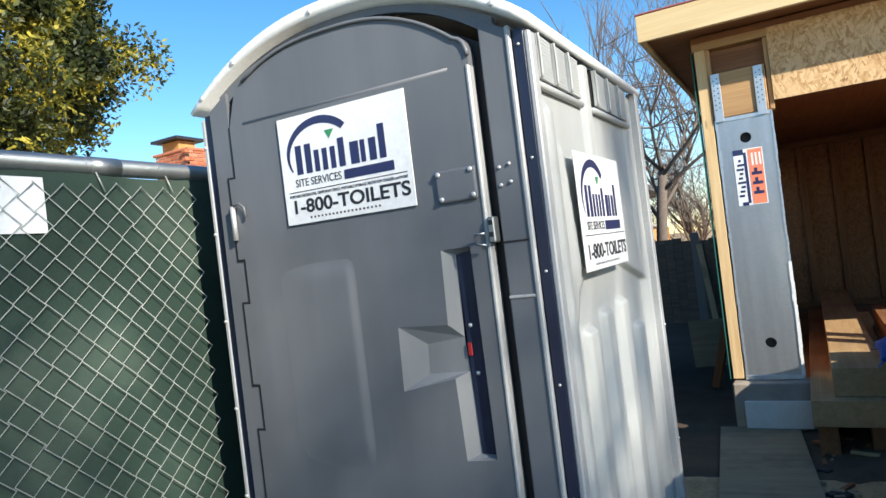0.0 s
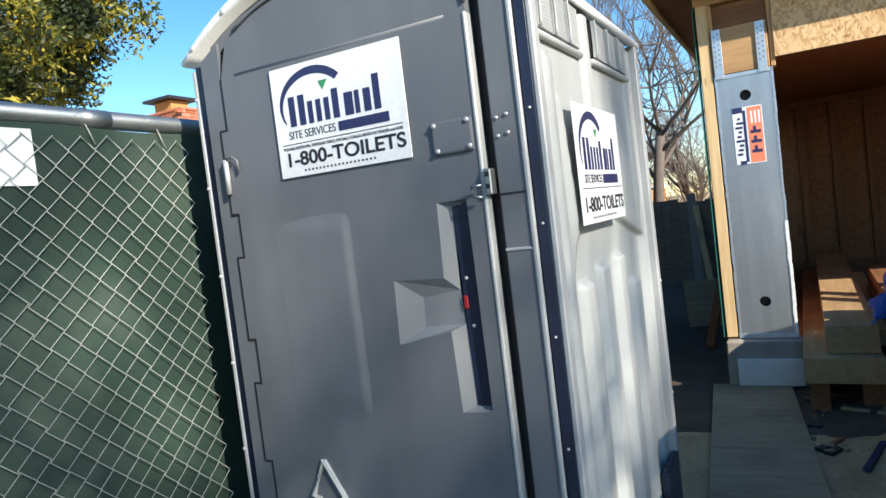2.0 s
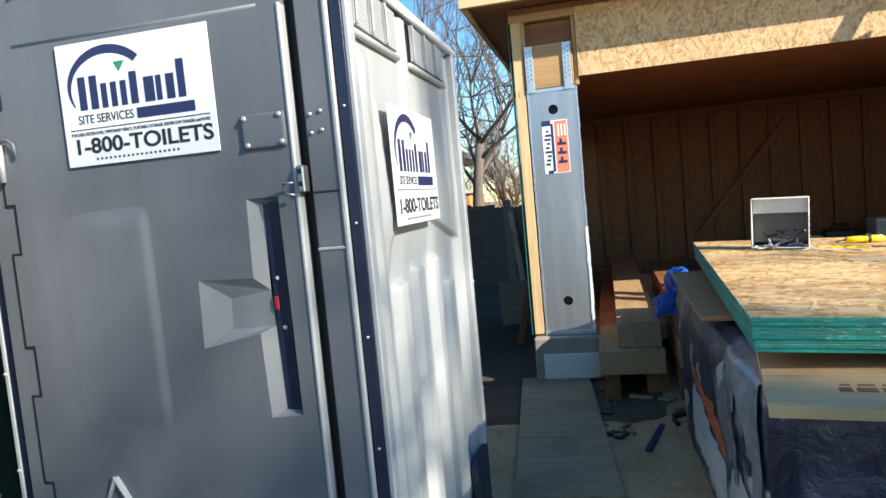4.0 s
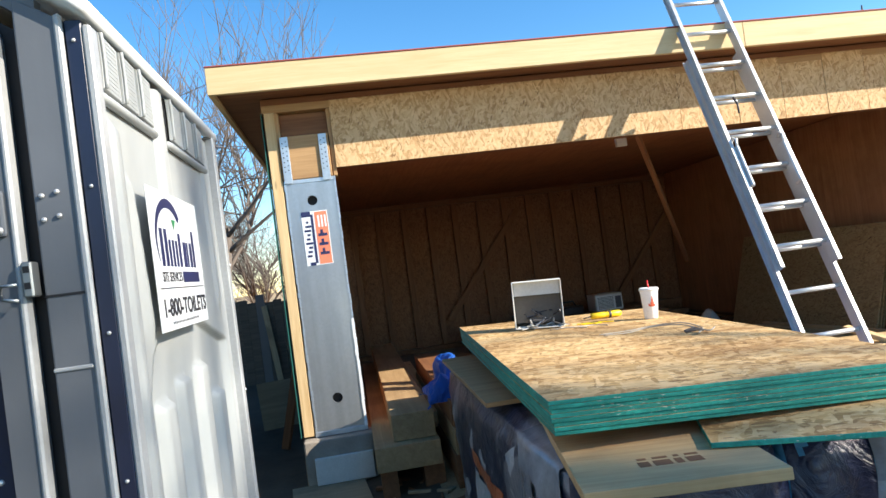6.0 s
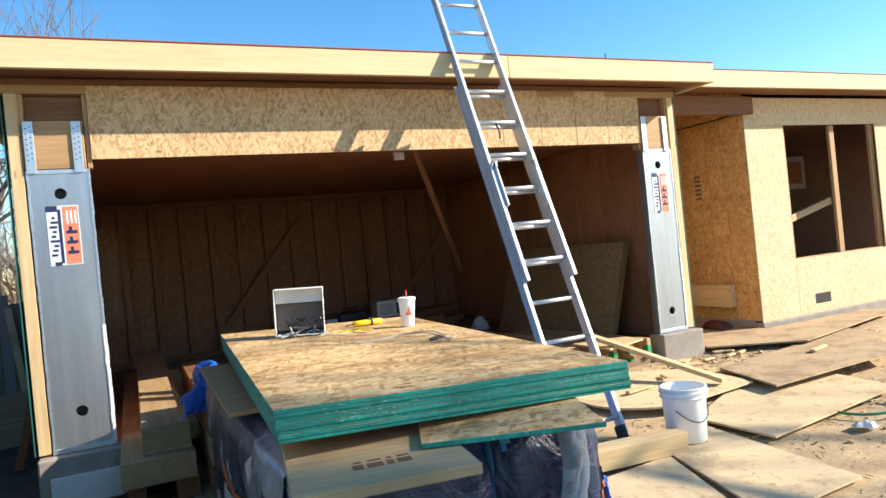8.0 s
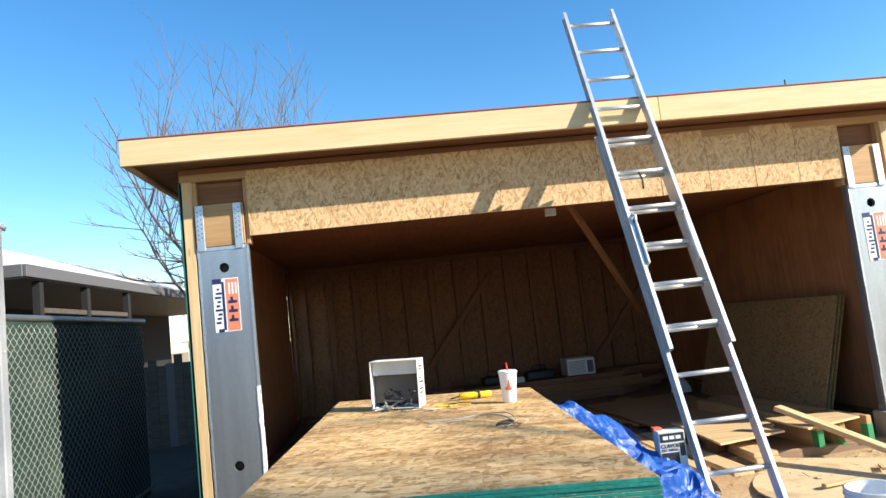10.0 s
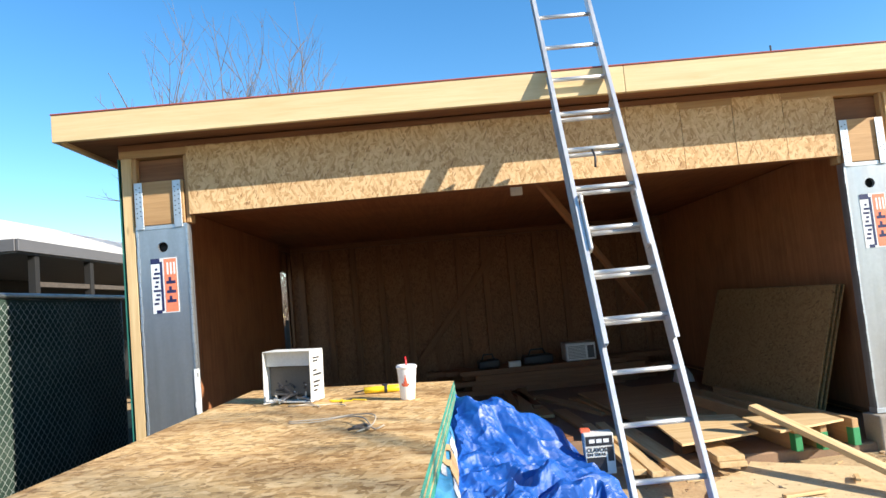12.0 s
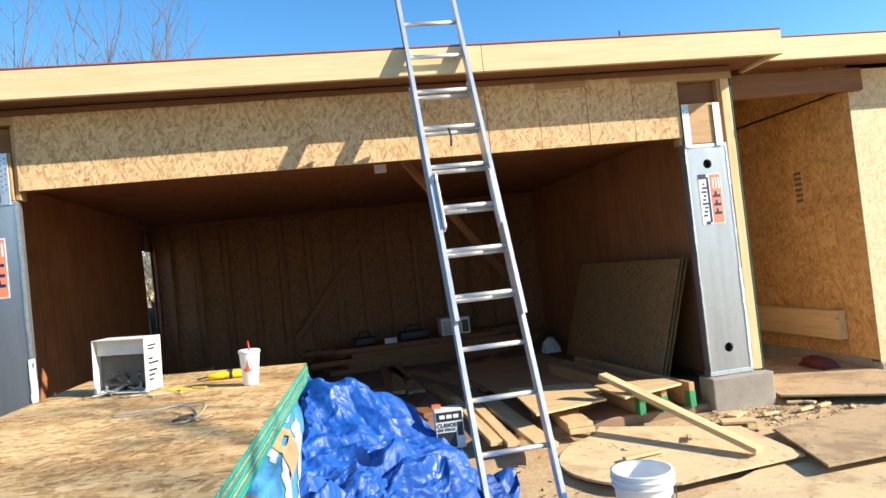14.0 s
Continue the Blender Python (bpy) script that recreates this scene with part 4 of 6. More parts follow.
    part("latch_plate", prism([floor[i] for i in (0, 1, 2, 3)], -0.0105, -0.0065), "navy", door, "navy latch plate")
    part("occupied_marker", box(0.286, 0.298, -0.0155, -0.0108, 1.29 + o, 1.325 + o, 0.002), "darkred", door, "small red marker")
    for x, z in ((0.3, 1.37), (0.306, 1.245)):
        bolt(door, x, -0.0108, z + o, 0.006)
    part("door_edge_trim", box(right_x - 0.01, right_x + 0.002, -0.034, 0.0, 0.12, 2.0, 0.004), "trim", door)
    part("top_trim", tube([(x, -0.033, z - 0.006) for x, z in arc[1:] + corner], 0.006, 6), "grey", door, "", True)
    # raised field behind the sign
    part("raised_edge", tube([(-0.36, -0.0235, 2.0), (0.33, -0.0235, 2.0)], 0.008, 12), "grey", door, "", True)
    bm = bmesh.new()
    nx, nz = 60, 60

    def swell(x, z):
        return 0.008 * smooth(-0.32, -0.1, x) * smooth(-0.015, -0.05, x) * smooth(0.94, 1.04, z) * smooth(1.56, 1.5, z) - 0.0006
    rows = [[bm.verts.new((-0.34 + 0.34 * i / nx, -0.03 - swell(-0.34 + 0.34 * i / nx, 0.88 + 0.74 * j / nz), 0.88 + 0.74 * j / nz)) for i in range(nx + 1)] for j in range(nz + 1)]
    for u, v in zip(rows, rows[1:]):
        for i in range(nx):
            bm.faces.new((u[i], u[i + 1], v[i + 1], v[i]))
    part("raised_rib", bm, "grey", door, "", True)
    # moulded arrow in the lower door
    ar = [(-0.214, 0.83), (-0.135, 0.69), (-0.17, 0.71), (-0.12, 0.56), (-0.25, 0.56), (-0.245, 0.715), (-0.265, 0.72)]
    part("arrow_emblem", tube([(x, -0.036, z) for x, z in ar] + [(-0.214, -0.036, 0.83)], 0.009, 6), "side", door, "moulded arrow emblem")
    part("arc_emblem", tube([(-0.02 + 0.1 * math.cos(radians(a)), -0.036, 0.62 + 0.085 * math.sin(radians(a))) for a in range(-20, 200, 20)], 0.008, 6), "grey", door, "moulded ring emblem", True)
    sign(door, face_pose(-0.226, -0.0355, 1.698 + o, "s") @ Matrix.Diagonal((0.925, 0.935, 1.0, 1.0)))
    # screwed cover plate, hinge and hasp
    cp = part("cover_plate", box(0.262, 0.374, -0.04, -0.029, 1.69 + o, 1.776 + o, 0.006, 2), "grey", door, "screwed cover plate")
    for x, z in ((0.272, 1.765), (0.362, 1.767), (0.364, 1.702), (0.276, 1.7)):
        bolt(cp, x, -0.041, z + o, 0.007)
    hg = part("hinge", box(-0.445, -0.429, -0.036, -0.02, 1.69 + o, 1.79 + o, 0.004, 2), "grey", root, "metal spring hinge", False)
    part("hinge_pin", tube([(-0.431, -0.04, 1.68 + o), (-0.431, -0.04, 1.785 + o)], 0.0085, 8), "alu", hg, "", True)
    part("hinge_arm", tube([(-0.431, -0.042, 1.785 + o), (-0.4, -0.044, 1.79 + o), (-0.384, -0.044, 1.777 + o), (-0.382, -0.04, 1.745 + o)], 0.0045, 6), "grey", hg, "", True)
    hs = part("hasp", box(0.392, 0.41, -0.046, -0.01, 1.575 + o, 1.64 + o, 0.003), "pipe", root, "steel hasp")
    for z in (1.59, 1.62):
        part("hasp_slot", box(0.396, 0.406, -0.0475, -0.045, z + o, z + 0.012 + o), "black", hs)
    part("hasp_staple", tube([(0.385, -0.05, 1.60 + o), (0.36, -0.055, 1.6 + o), (0.362, -0.055, 1.575 + o), (0.386, -0.05, 1.57 + o)], 0.004, 6), "pipe", hs, "", True)

    # right wall, moulded with ribs, ledges and vents
    def relief(y, z):
        h = 0.0
        crest = 1.44 - 0.16 * smooth(0.3, 0.16, y) - 0.24 * max(0.0, y - 0.78)
        sunk = smooth(crest + 0.004, crest - 0.004, z)
        h -= 0.022 * sunk * smooth(0.13, 0.17, y) * smooth(1.2, 1.15, y)
        for c, t in ((0.34, 1.27), (0.55, 1.3), (0.78, 1.31), (1.0, 1.2)):
            rib = smooth(0.062, 0.042, abs(y - c)) * smooth(t + 0.01, t - 0.015, z) * smooth(0.3, 0.36, z)
            h += 0.022 * rib
        h += 0.016 * smooth(0.03, 0.02, abs(y - 0.105)) * smooth(1.9, 1.86, z)
        h += 0.018 * smooth(0.04, 0.03, abs(y - 0.525)) * smooth(1.72, 1.76, z)
        h += 0.012 * smooth(0.2, 0.24, y + 0.16 * (z - 1.45)) * smooth(0.27, 0.25, y + 0.16 * (z - 1.45)) * smooth(1.36, 1.46, z) * smooth(1.8, 1.76, z)
        h += 0.01 * smooth(1.07, 1.1, y) * smooth(1.16, 1.13, y) * smooth(1.4, 1.5, z)
        h += 0.0035 * noise.noise((y * 3.0, z * 2.2, 2.0))
        return h
    bm = bmesh.new()
    ny, nz = 110, 280
    rows = [[bm.verts.new((H - 0.022 + relief(0.035 + 1.225 * i / ny, 0.1 + 1.95 * j / nz), 0.035 + 1.225 * i / ny, 0.1 + 1.95 * j / nz)) for i in range(ny + 1)] for j in range(nz + 1)]
    for u, v in zip(rows, rows[1:]):
        for i in range(ny):
            bm.faces.new((u[i], u[i + 1], v[i + 1], v[i]))
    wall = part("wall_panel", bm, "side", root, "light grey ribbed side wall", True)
    part("back_trim", box(H - 0.03, H + 0.004, D - 0.045, D + 0.004, 0.42, 2.07, 0.004), "trim", root)
    # Dark plate drawn in place of the cut-out at the lower back.
    part("skid_cover", box(H - 0.015, H + 0.006, D - 0.3, D - 0.02, 0.0, 0.47, 0.005), "navy", root)
    for z in (2.0, 1.6, 1.15, 0.7):
        bolt(root, H + 0.005, D - 0.02, z, 0.006, "e")
    # vents: two groups of three slanted louvred panes, with a ledge beneath
    for ya, yb_ in ((0.05, 0.455), (0.625, 1.12)):
        part("vent_ledge", tube([(H - 0.024, ya - 0.02, 1.926), (H - 0.014, ya - 0.01, 1.926), (H - 0.014, yb_ + 0.01, 1.926), (H - 0.024, yb_ + 0.02, 1.926)], 0.0105, 10), "side", wall, "", True)
        part("vent_back", box(H - 0.035, H - 0.0165, ya, yb_, 1.94, 2.06), "black", wall)
        w = (yb_ - ya) / 3
        for i in range(3):
            a = ya + w * i
            ts = [k / 8 for k in range(9)]
            pane = [(0.004 + 0.005 * math.sin(math.pi * t), 1.942 + 0.113 * t) for t in ts] + [(w - 0.003 - 0.005 * math.sin(math.pi * t), 1.942 + 0.113 * t) for t in reversed(ts)]
            v = part("vent_panel", prism(pane, 0, 0.008, 0.002), "side", wall, "louvred vent pane", False, Matrix.Translation((H - 0.004, a, 0)) @ pose(0, 0, 0, 0, 0, 90) @ pose(0, 0, 0, 0, 0, 1.5))
            part("vent_lip", tube([(0.008 + 0.005 * math.sin(math.pi * t), -0.003, 1.942 + 0.113 * t) for t in ts], 0.004, 6), "side", v, "", True)
            bm = bmesh.new()
            for r in range(11):
                add_box(bm, 0.022, w - 0.016, -0.0008, 0.001, 1.95 + 0.0095 * r, 1.9535 + 0.0095 * r)
            part("louvre", bm, "side", v)
    sign(wall, face_pose(H + 0.0045, 0.23, 1.464 + o, "e") @ Matrix.Diagonal((1.15, 1.0, 1.0, 1.0)), True)
    return root


portable_toilet()


# ---- chain-link fence with privacy cloth ----
def fence():
    x, ya, yb, zt = -1.62, -1.9, 8.1, 1.947
    root = thing("chain_link_fence", "chain-link fence with a galvanised top rail and green privacy cloth", "fence")
    part("top_rail", tube([(x, ya, zt), (x, yb, zt)], 0.028, 14), "pipe", root, "galvanised top rail", True)
    part("rail_sleeve", tube([(x, 1.32, zt), (x, 1.42, zt)], 0.0295, 14), "pipe", root, "", True)
    for y in (-1.9, 1.9, 4.9, 8.08):
        part("post", tube([(x - 0.05, y, -0.1), (x - 0.05, y, zt + 0.03)], 0.028, 10), "pipe", root, "", True)
    part("bottom_rail", tube([(x, 3.2, 0.12), (x, yb, 0.12)], 0.018, 8), "pipe", root, "", True)
    cell, r = 0.0425, 0.0021

    def mesh_run(y0, y1, label):
        bm = bmesh.new()
        k, y = 0, y0
        while y < y1:
            pts, z, side = [], zt - 0.05 - 0.012 * random.random(), 1 if k % 2 else -1
            k += 1
            while z > 0.06:
                pts.append((x + 0.026 + 0.002 * side, y + side * cell * 0.52, z))
                z -= 0.042
                side = -side
            add_tube(bm, pts, r, 4, None, False)
            y += cell
        ob = part("wire_mesh", bm, "wire", root, label, True)
        return tagged(ob, kind="stuff")
    mesh_run(ya, 1.67, "woven galvanised wire mesh")
    mesh_run(2.9, yb - 0.1, "woven galvanised wire mesh")
    # cloth, slack and rippled
    bm = bmesh.new()
    ny, nz = 150, 36
    rows = []
    for j in range(nz + 1):
        z = 0.05 + (zt - 0.07) * j / nz
        row = []
        for i in range(ny + 1):
            y = ya + (yb - 0.08 - ya) * i / ny
            d = 0.02 * noise.noise((y * 1.5, z * 0.9, 1)) + 0.008 * noise.noise((y * 6, z * 3, 5)) * smooth(0, 1, z)
            row.append(bm.verts.new((x + 0.004 + min(0.012, d), y, z - 0.012 * abs(math.sin(y * 5.2)) * (j == nz))))
        rows.append(row)
    for u, v in zip(rows, rows[1:]):
        for i in range(ny):
            bm.faces.new((u[i], u[i + 1], v[i + 1], v[i]))
    part("privacy_cloth", bm, "cloth", root, "dark green privacy cloth, sun patches put into its colour", True)
    part("paper_notice", box(x + 0.0185, x + 0.021, 0.6, 1.17, zt - 0.2, zt - 0.045), "paper", root, "plain white notice behind the mesh")
    for y in (1.0, 1.3, 1.55, 0.7):
        bm = bmesh.new()
        pts = [(x + 0.027 * math.cos(a), y + 0.006 * a, zt + 0.027 * math.sin(a)) for a in [i * 0.5 for i in range(12)]] + [(x + 0.03, y + 0.05, zt - 0.08)]
        add_tube(bm, pts, 0.0022, 4)
        part("wire_tie", bm, "wire", root, "", True)


fence()


# ---- stack of strand board ----
def frame_pose(o, ax):
    """A pose at o whose x runs along ax in plan and in height."""
    x = Vector(ax).normalized()
    z = Vector((0.052, -0.011, 1)).normalized()
    y = z.cross(x).normalized()
    z = x.cross(y)
    return Matrix.Translation(o) @ Matrix((x, y, z)).transposed().to_4x4()


STACK = frame_pose((0.625, 2.098, 1.12), (1.22, -0.075, -0.045))


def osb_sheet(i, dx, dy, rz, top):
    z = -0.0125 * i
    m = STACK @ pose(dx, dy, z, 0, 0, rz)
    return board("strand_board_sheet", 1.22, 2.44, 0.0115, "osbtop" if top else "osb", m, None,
                 "weathered strand-board sheet, tree shade in its colour, top of the stack, green edges" if top else "strand-board sheet with green painted edges, in a stack",
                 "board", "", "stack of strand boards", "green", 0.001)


random.seed(4)
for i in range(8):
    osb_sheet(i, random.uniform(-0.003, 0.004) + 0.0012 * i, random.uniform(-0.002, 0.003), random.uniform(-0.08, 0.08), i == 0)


def on_stack(u, v, h=0.0):
    return STACK @ Vector((u, v, h))


# ---- extension ladder ----
def ladder():
    a, b = Vector((2.893, 4.262, 1.245)), Vector((2.885, 5.432, 4.04))
    ax = (b - a).normalized()
    side = Vector((1, 0, 0))
    side = (side - side.dot(ax) * ax).normalized()
    nrm = side.cross(ax).normalized()
    m = Matrix.Translation(a) @ Matrix((side, ax, nrm)).transposed().to_4x4()
    root = thing("extension_ladder", "aluminium extension ladder leaning on the roof edge", "ladder", m)
    top, foot = 3.02, -1.17

    def rail(x, y0, y1, z, w, out):
        """A channel rail with its flanges turned outwards."""
        bm = bmesh.new()
        add_box(bm, x - 0.002, x + 0.002, y0, y1, z - w / 2, z + w / 2)
        for s in (-1, 1):
            add_box(bm, min(x, x + out * 0.025), max(x, x + out * 0.025), y0, y1, z + s * w / 2 - 0.002, z + s * w / 2 + 0.002)
        return bm
    fly = part("fly_section", rail(-0.003, 0.0, top, -0.035, 0.07, -1), "alu", root, "upper ladder section")
    part("rail", rail(0.385, 0.0, top, -0.035, 0.07, 1), "alu", fly)
    base = part("base_section", rail(-0.004, foot, 1.8, -0.105, 0.075, -1), "alu", root, "lower ladder section")
    part("rail", rail(0.39, foot, 1.8, -0.105, 0.075, 1), "alu", base)
    for i in range(14):
        y = -1.055 + 0.3035 * i
        for z, x0, x1, parent, lo, hi in ((-0.035, -0.003, 0.385, fly, 0.05, top), (-0.105, -0.004, 0.39, base, foot, 1.78)):
            if lo < y < hi:
                part("rung", tube([(x0, y, z), (x1, y, z)], 0.0155, 10), "alu", parent, "", True)
    for x in (-0.004, 0.39):
        part("foot", box(x - 0.02, x + 0.02, foot - 0.05, foot + 0.06, -0.15, -0.06, 0.006), "dark", root, "dark rubber foot")
    for x in (0.014, 0.372):
        lk = part("rung_lock", box(x - 0.012, x + 0.012, 0.6, 0.93, -0.055, 0.02, 0.008), "alu", root)
        part("hook", tube([(x, 0.9, 0.0), (x, 0.97, 0.03), (x, 1.0, 0.0), (x, 0.98, -0.03)], 0.011, 6), "alu", lk, "", True)
    part("rope_end", tube([(0.17, 1.36, -0.03), (0.175, 1.29, -0.02), (0.165, 1.22, -0.03)], 0.008, 6), "dark", root, "", True)
    part("warning_label", box(-0.0075, -0.0055, 0.15, 0.45, -0.05, -0.02), "paper", fly, "worn white label")


ladder()


# ---- what the stack rests on ----
def wrapped_bundle(x0, x1, y0, y1, z0, z1, material, label, seed):
    """A soft bundle in printed film: a box with rounded, lumpy faces."""
    bm = box(x0, x1, y0, y1, z0, z1)
    bmesh.ops.subdivide_edges(bm, edges=list(bm.edges), cuts=38, use_grid_fill=True)
    c = Vector(((x0 + x1) / 2, (y0 + y1) / 2, (z0 + z1) / 2))
    hx, hy, hz = (x1 - x0) / 2, (y1 - y0) / 2, (z1 - z0) / 2
    for v in bm.verts:
        p = v.co - c
        q = Vector((p.x / hx, p.y / hy, p.z / hz))
        e = sorted(abs(t) for t in q)
        pull = 0.045 * smooth(0.75, 1.0, e[1]) + 0.05 * smooth(0.7, 1.0, e[0])
        n = 0.022 * noise.noise(v.co * 3.1 + Vector((seed, 0, 0))) + 0.012 * (0.5 - abs(noise.noise(v.co * 8 + Vector((0, seed, 0)))))
        d = Vector((q.x if abs(q.x) > 0.98 else 0, q.y if abs(q.y) > 0.98 else 0, q.z if q.z < -2 else 0))
        v.co = v.co - p.normalized() * pull + d * n
    if x1 > 1.9:
        for v in bm.verts:
            v.co.x -= 0.2 * smooth(1.5, 1.8, v.co.x) * smooth(2.8, 2.1, v.co.y)
    ob = solid("insulation_pack", bm, material, label, "insulation pack", None, "wrapped packs under the boards", "", True)
    ob.data.materials.append(M["wrapN"])
    for p in ob.data.polygons:
        if p.normal.y < -0.6:
            p.material_index = 1
    return ob


def patch(ob, name, material, label, inside, lift=0.004):
    """A printed area or a flap: the faces of ob whose middle lies inside, lifted off it."""
    me = ob.data
    bm = bmesh.new()
    made = {}
    for p in me.polygons:
        if inside(p.center, p.normal):
            vs = []
            for i in p.vertices:
                if i not in made:
                    v = me.vertices[i]
                    made[i] = bm.verts.new(v.co + v.normal * lift)
                vs.append(made[i])
            bm.faces.new(vs)
    return part(name, bm, material, ob, label, True)


pack = wrapped_bundle(0.635, 1.3, 2.03, 4.4, 0.02, 0.93, "wrapL", "insulation pack in torn navy and white printed film", 2.0)
patch(pack, "printed_panel", "whitefilm", "white printed panel", lambda c, n: n.x < -0.5 and 2.75 < c.y < 3.7 and 0.1 < c.z - 0.12 * (c.y - 2.7) < 0.4)
patch(pack, "printed_band", "orangefilm", "orange-red printed band", lambda c, n: n.x < -0.5 and 2.75 < c.y < 3.7 and 0.42 < c.z - 0.12 * (c.y - 2.7) < 0.5)
patch(pack, "torn_flap", "film", "torn grey film flap", lambda c, n: c.x < 0.75 and 2.15 < c.y < 2.6 and c.z > 0.62 + 0.2 * math.sin(c.y * 14), 0.012)
patch(pack, "printed_bars", "whitefilm", "white printed bars", lambda c, n: n.x < -0.5 and 2.2 < c.y < 2.55 and 0.25 < c.z < 0.5, 0.005)
pack = wrapped_bundle(1.3, 1.95, 2.05, 4.4, 0.02, 0.955, "bluefilm", "insulation pack in light blue and white printed film", 9.0)
patch(pack, "printed_band", "orangefilm", "orange-red printed band", lambda c, n: n.x > 0.4 and c.z > 0.55 and 2.2 < c.y - 0.8 * (c.z - 0.8) < 2.45)
patch(pack, "printed_band", "whitefilm", "white printed band", lambda c, n: n.x > 0.4 and 2.55 < c.y - 1.6 * (c.z - 0.7) < 2.8)
patch(pack, "printed_band", "whitefilm", "white printed band", lambda c, n: n.x > 0.4 and 3.3 < c.y - 1.2 * (c.z - 0.7) < 3.55)
patch(pack, "cardboard_patch", "ply", "tan cardboard patch", lambda c, n: n.x > 0.2 and c.z > 0.82 and 3.1 < c.y < 3.5, 0.008)
patch(pack, "printed_band", "orangefilm", "orange-red printed band", lambda c, n: n.x > 0.4 and c.z < 0.5 and 3.3 < c.y < 3.55)
board("brown_board", 0.2, 1.5, 0.02, "stud", pose(0.6, 2.95, 0.965, 0, 0, -1), None, "brown plywood strip sticking out beside the board stack", "board")
board("plywood_offcut", 0.49, 2.2, 0.03, "ply", pose(0.597, 1.797, 0.962, 0, 0, -9), None, "tan plywood offcut sticking out under the board stack", "board")
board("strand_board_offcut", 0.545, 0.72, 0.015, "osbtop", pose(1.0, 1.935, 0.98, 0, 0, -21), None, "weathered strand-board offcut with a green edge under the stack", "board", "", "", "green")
bm = bmesh.new()
for i, (x, w) in enumerate(((0.17, 0.03), (0.21, 0.045), (0.265, 0.02), (0.295, 0.04))):
    add_box(bm, x, x + w, 0.13, 0.17, 0.0003, 0.0008)
    add_box(bm, x + 0.006, x + w, 0.185, 0.2, 0.0003, 0.0008)
part("stamp", bm, "redwood", bpy.data.objects["plywood_offcut"], "faded printed stamp")


def crumple(nu, nv, point, amp, seed, material, name, label, category):
    """A sheet over point(u, v), creased: mirrored along random lines, then pleated in straight sharp folds."""
    rng = random.Random(seed)
    mirrors, folds = [], []
    size = (Vector(point(1, 0.5)) - Vector(point(0, 0.5))).length, (Vector(point(0.5, 1)) - Vector(point(0.5, 0))).length
    for i in range(7):
        a = rng.uniform(0, math.pi)
        mirrors.append((math.cos(a), math.sin(a), rng.uniform(0.15, 0.85) * size[0] * math.cos(a) + rng.uniform(0.15, 0.85) * size[1] * math.sin(a)))
    for n, k in ((1.0, 0.34), (1.7, 0.42), (2.6, 0.48), (3.7, 0.5), (5.6, 0.46), (8.1, 0.3), (12.5, 0.12), (18.0, 0.04)):
        a = rng.uniform(0, math.pi)
        folds.append((math.cos(a) * n, math.sin(a) * n, k, rng.random()))
    bm = bmesh.new()
    rows = []
    e = 0.01
    for j in range(nv + 1):
        row = []
        for i in range(nu + 1):
            u, v = i / nu, j / nv
            p = Vector(point(u, v))
            a = u * size[0] + 0.05 * noise.noise(p * 2.1 + Vector((seed, 0, 0)))
            b = v * size[1] + 0.05 * noise.noise(p * 2.1 + Vector((0, seed, 4)))
            for mx, my, o in mirrors:
                d = a * mx + b * my - o
                if d < 0:
                    a, b = a - 2 * d * mx, b - 2 * d * my
            c = 0.0
            for fx, fy, k, o in folds:
                s = a * fx + b * fy + o
                c += k * (abs(2 * (s - math.floor(s)) - 1) - 0.5)
            c *= 0.45 + 0.6 * abs(noise.noise(p * 1.9 + Vector((3, seed, 1))))
            w = Vector((a + 0.3 * p.z, b - 0.3 * p.z, seed))
            for f, k in ((1.6, 1.2), (3.3, 1.0), (6.5, 0.7), (13.0, 0.34), (26.0, 0.12)):
                c -= k * (abs(noise.noise(w * f + Vector((f, 0, seed)))) - 0.22)
            nrm = (Vector(point(min(1, u + e), v)) - Vector(point(max(0, u - e), v))).cross(Vector(point(u, min(1, v + e))) - Vector(point(u, max(0, v - e))))
            nrm = nrm.normalized() if nrm.length > 1e-9 else Vector((0, 0, 1))
            row.append(bm.verts.new(p + (nrm * 0.85 + Vector((0, 0, 0.25))) * amp * c))
        rows.append(row)
    for a, b in zip(rows, rows[1:]):
        for i in range(nu):
            bm.faces.new((a[i], a[i + 1], b[i + 1], b[i]))
    return solid(name, bm, material, label, category, None, "", "", False)


def lerp_profile(prof, x):
    for (x0, z0), (x1, z1) in zip(prof, prof[1:]):
        if x <= x1:
            return z0 + (z1 - z0) * max(0, (x - x0) / (x1 - x0))
    return prof[-1][1]


TARP_ROWS = (
    (2.3, 0.06, ((1.96, 0.1), (2.1, 0.06))),
    (2.75, 0.3, ((1.96, 0.36), (2.12, 0.3), (2.32, 0.06))),
    (3.3, 0.62, ((1.96, 0.66), (2.2, 0.62), (2.42, 0.5), (2.62, 0.06))),
    (3.7, 0.9, ((1.96, 0.74), (2.2, 0.68), (2.42, 0.68), (2.64, 0.6), (2.78, 0.35), (2.9, 0.07))),
    (4.0, 1.06, ((1.96, 0.86), (2.2, 0.76), (2.5, 0.62), (2.72, 0.52), (2.9, 0.3), (3.05, 0.08))),
    (4.4, 1.22, ((1.96, 1.05), (2.2, 0.98), (2.45, 0.8), (2.7, 0.56), (2.95, 0.3), (3.22, 0.12))),
    (4.62, 1.2, ((1.96, 0.9), (2.2, 0.85), (2.45, 0.62), (2.7, 0.4), (3.0, 0.2), (3.2, 0.15))),
    (4.85, 1.1, ((1.96, 0.15), (2.5, 0.12), (3.2, 0.12))),
)


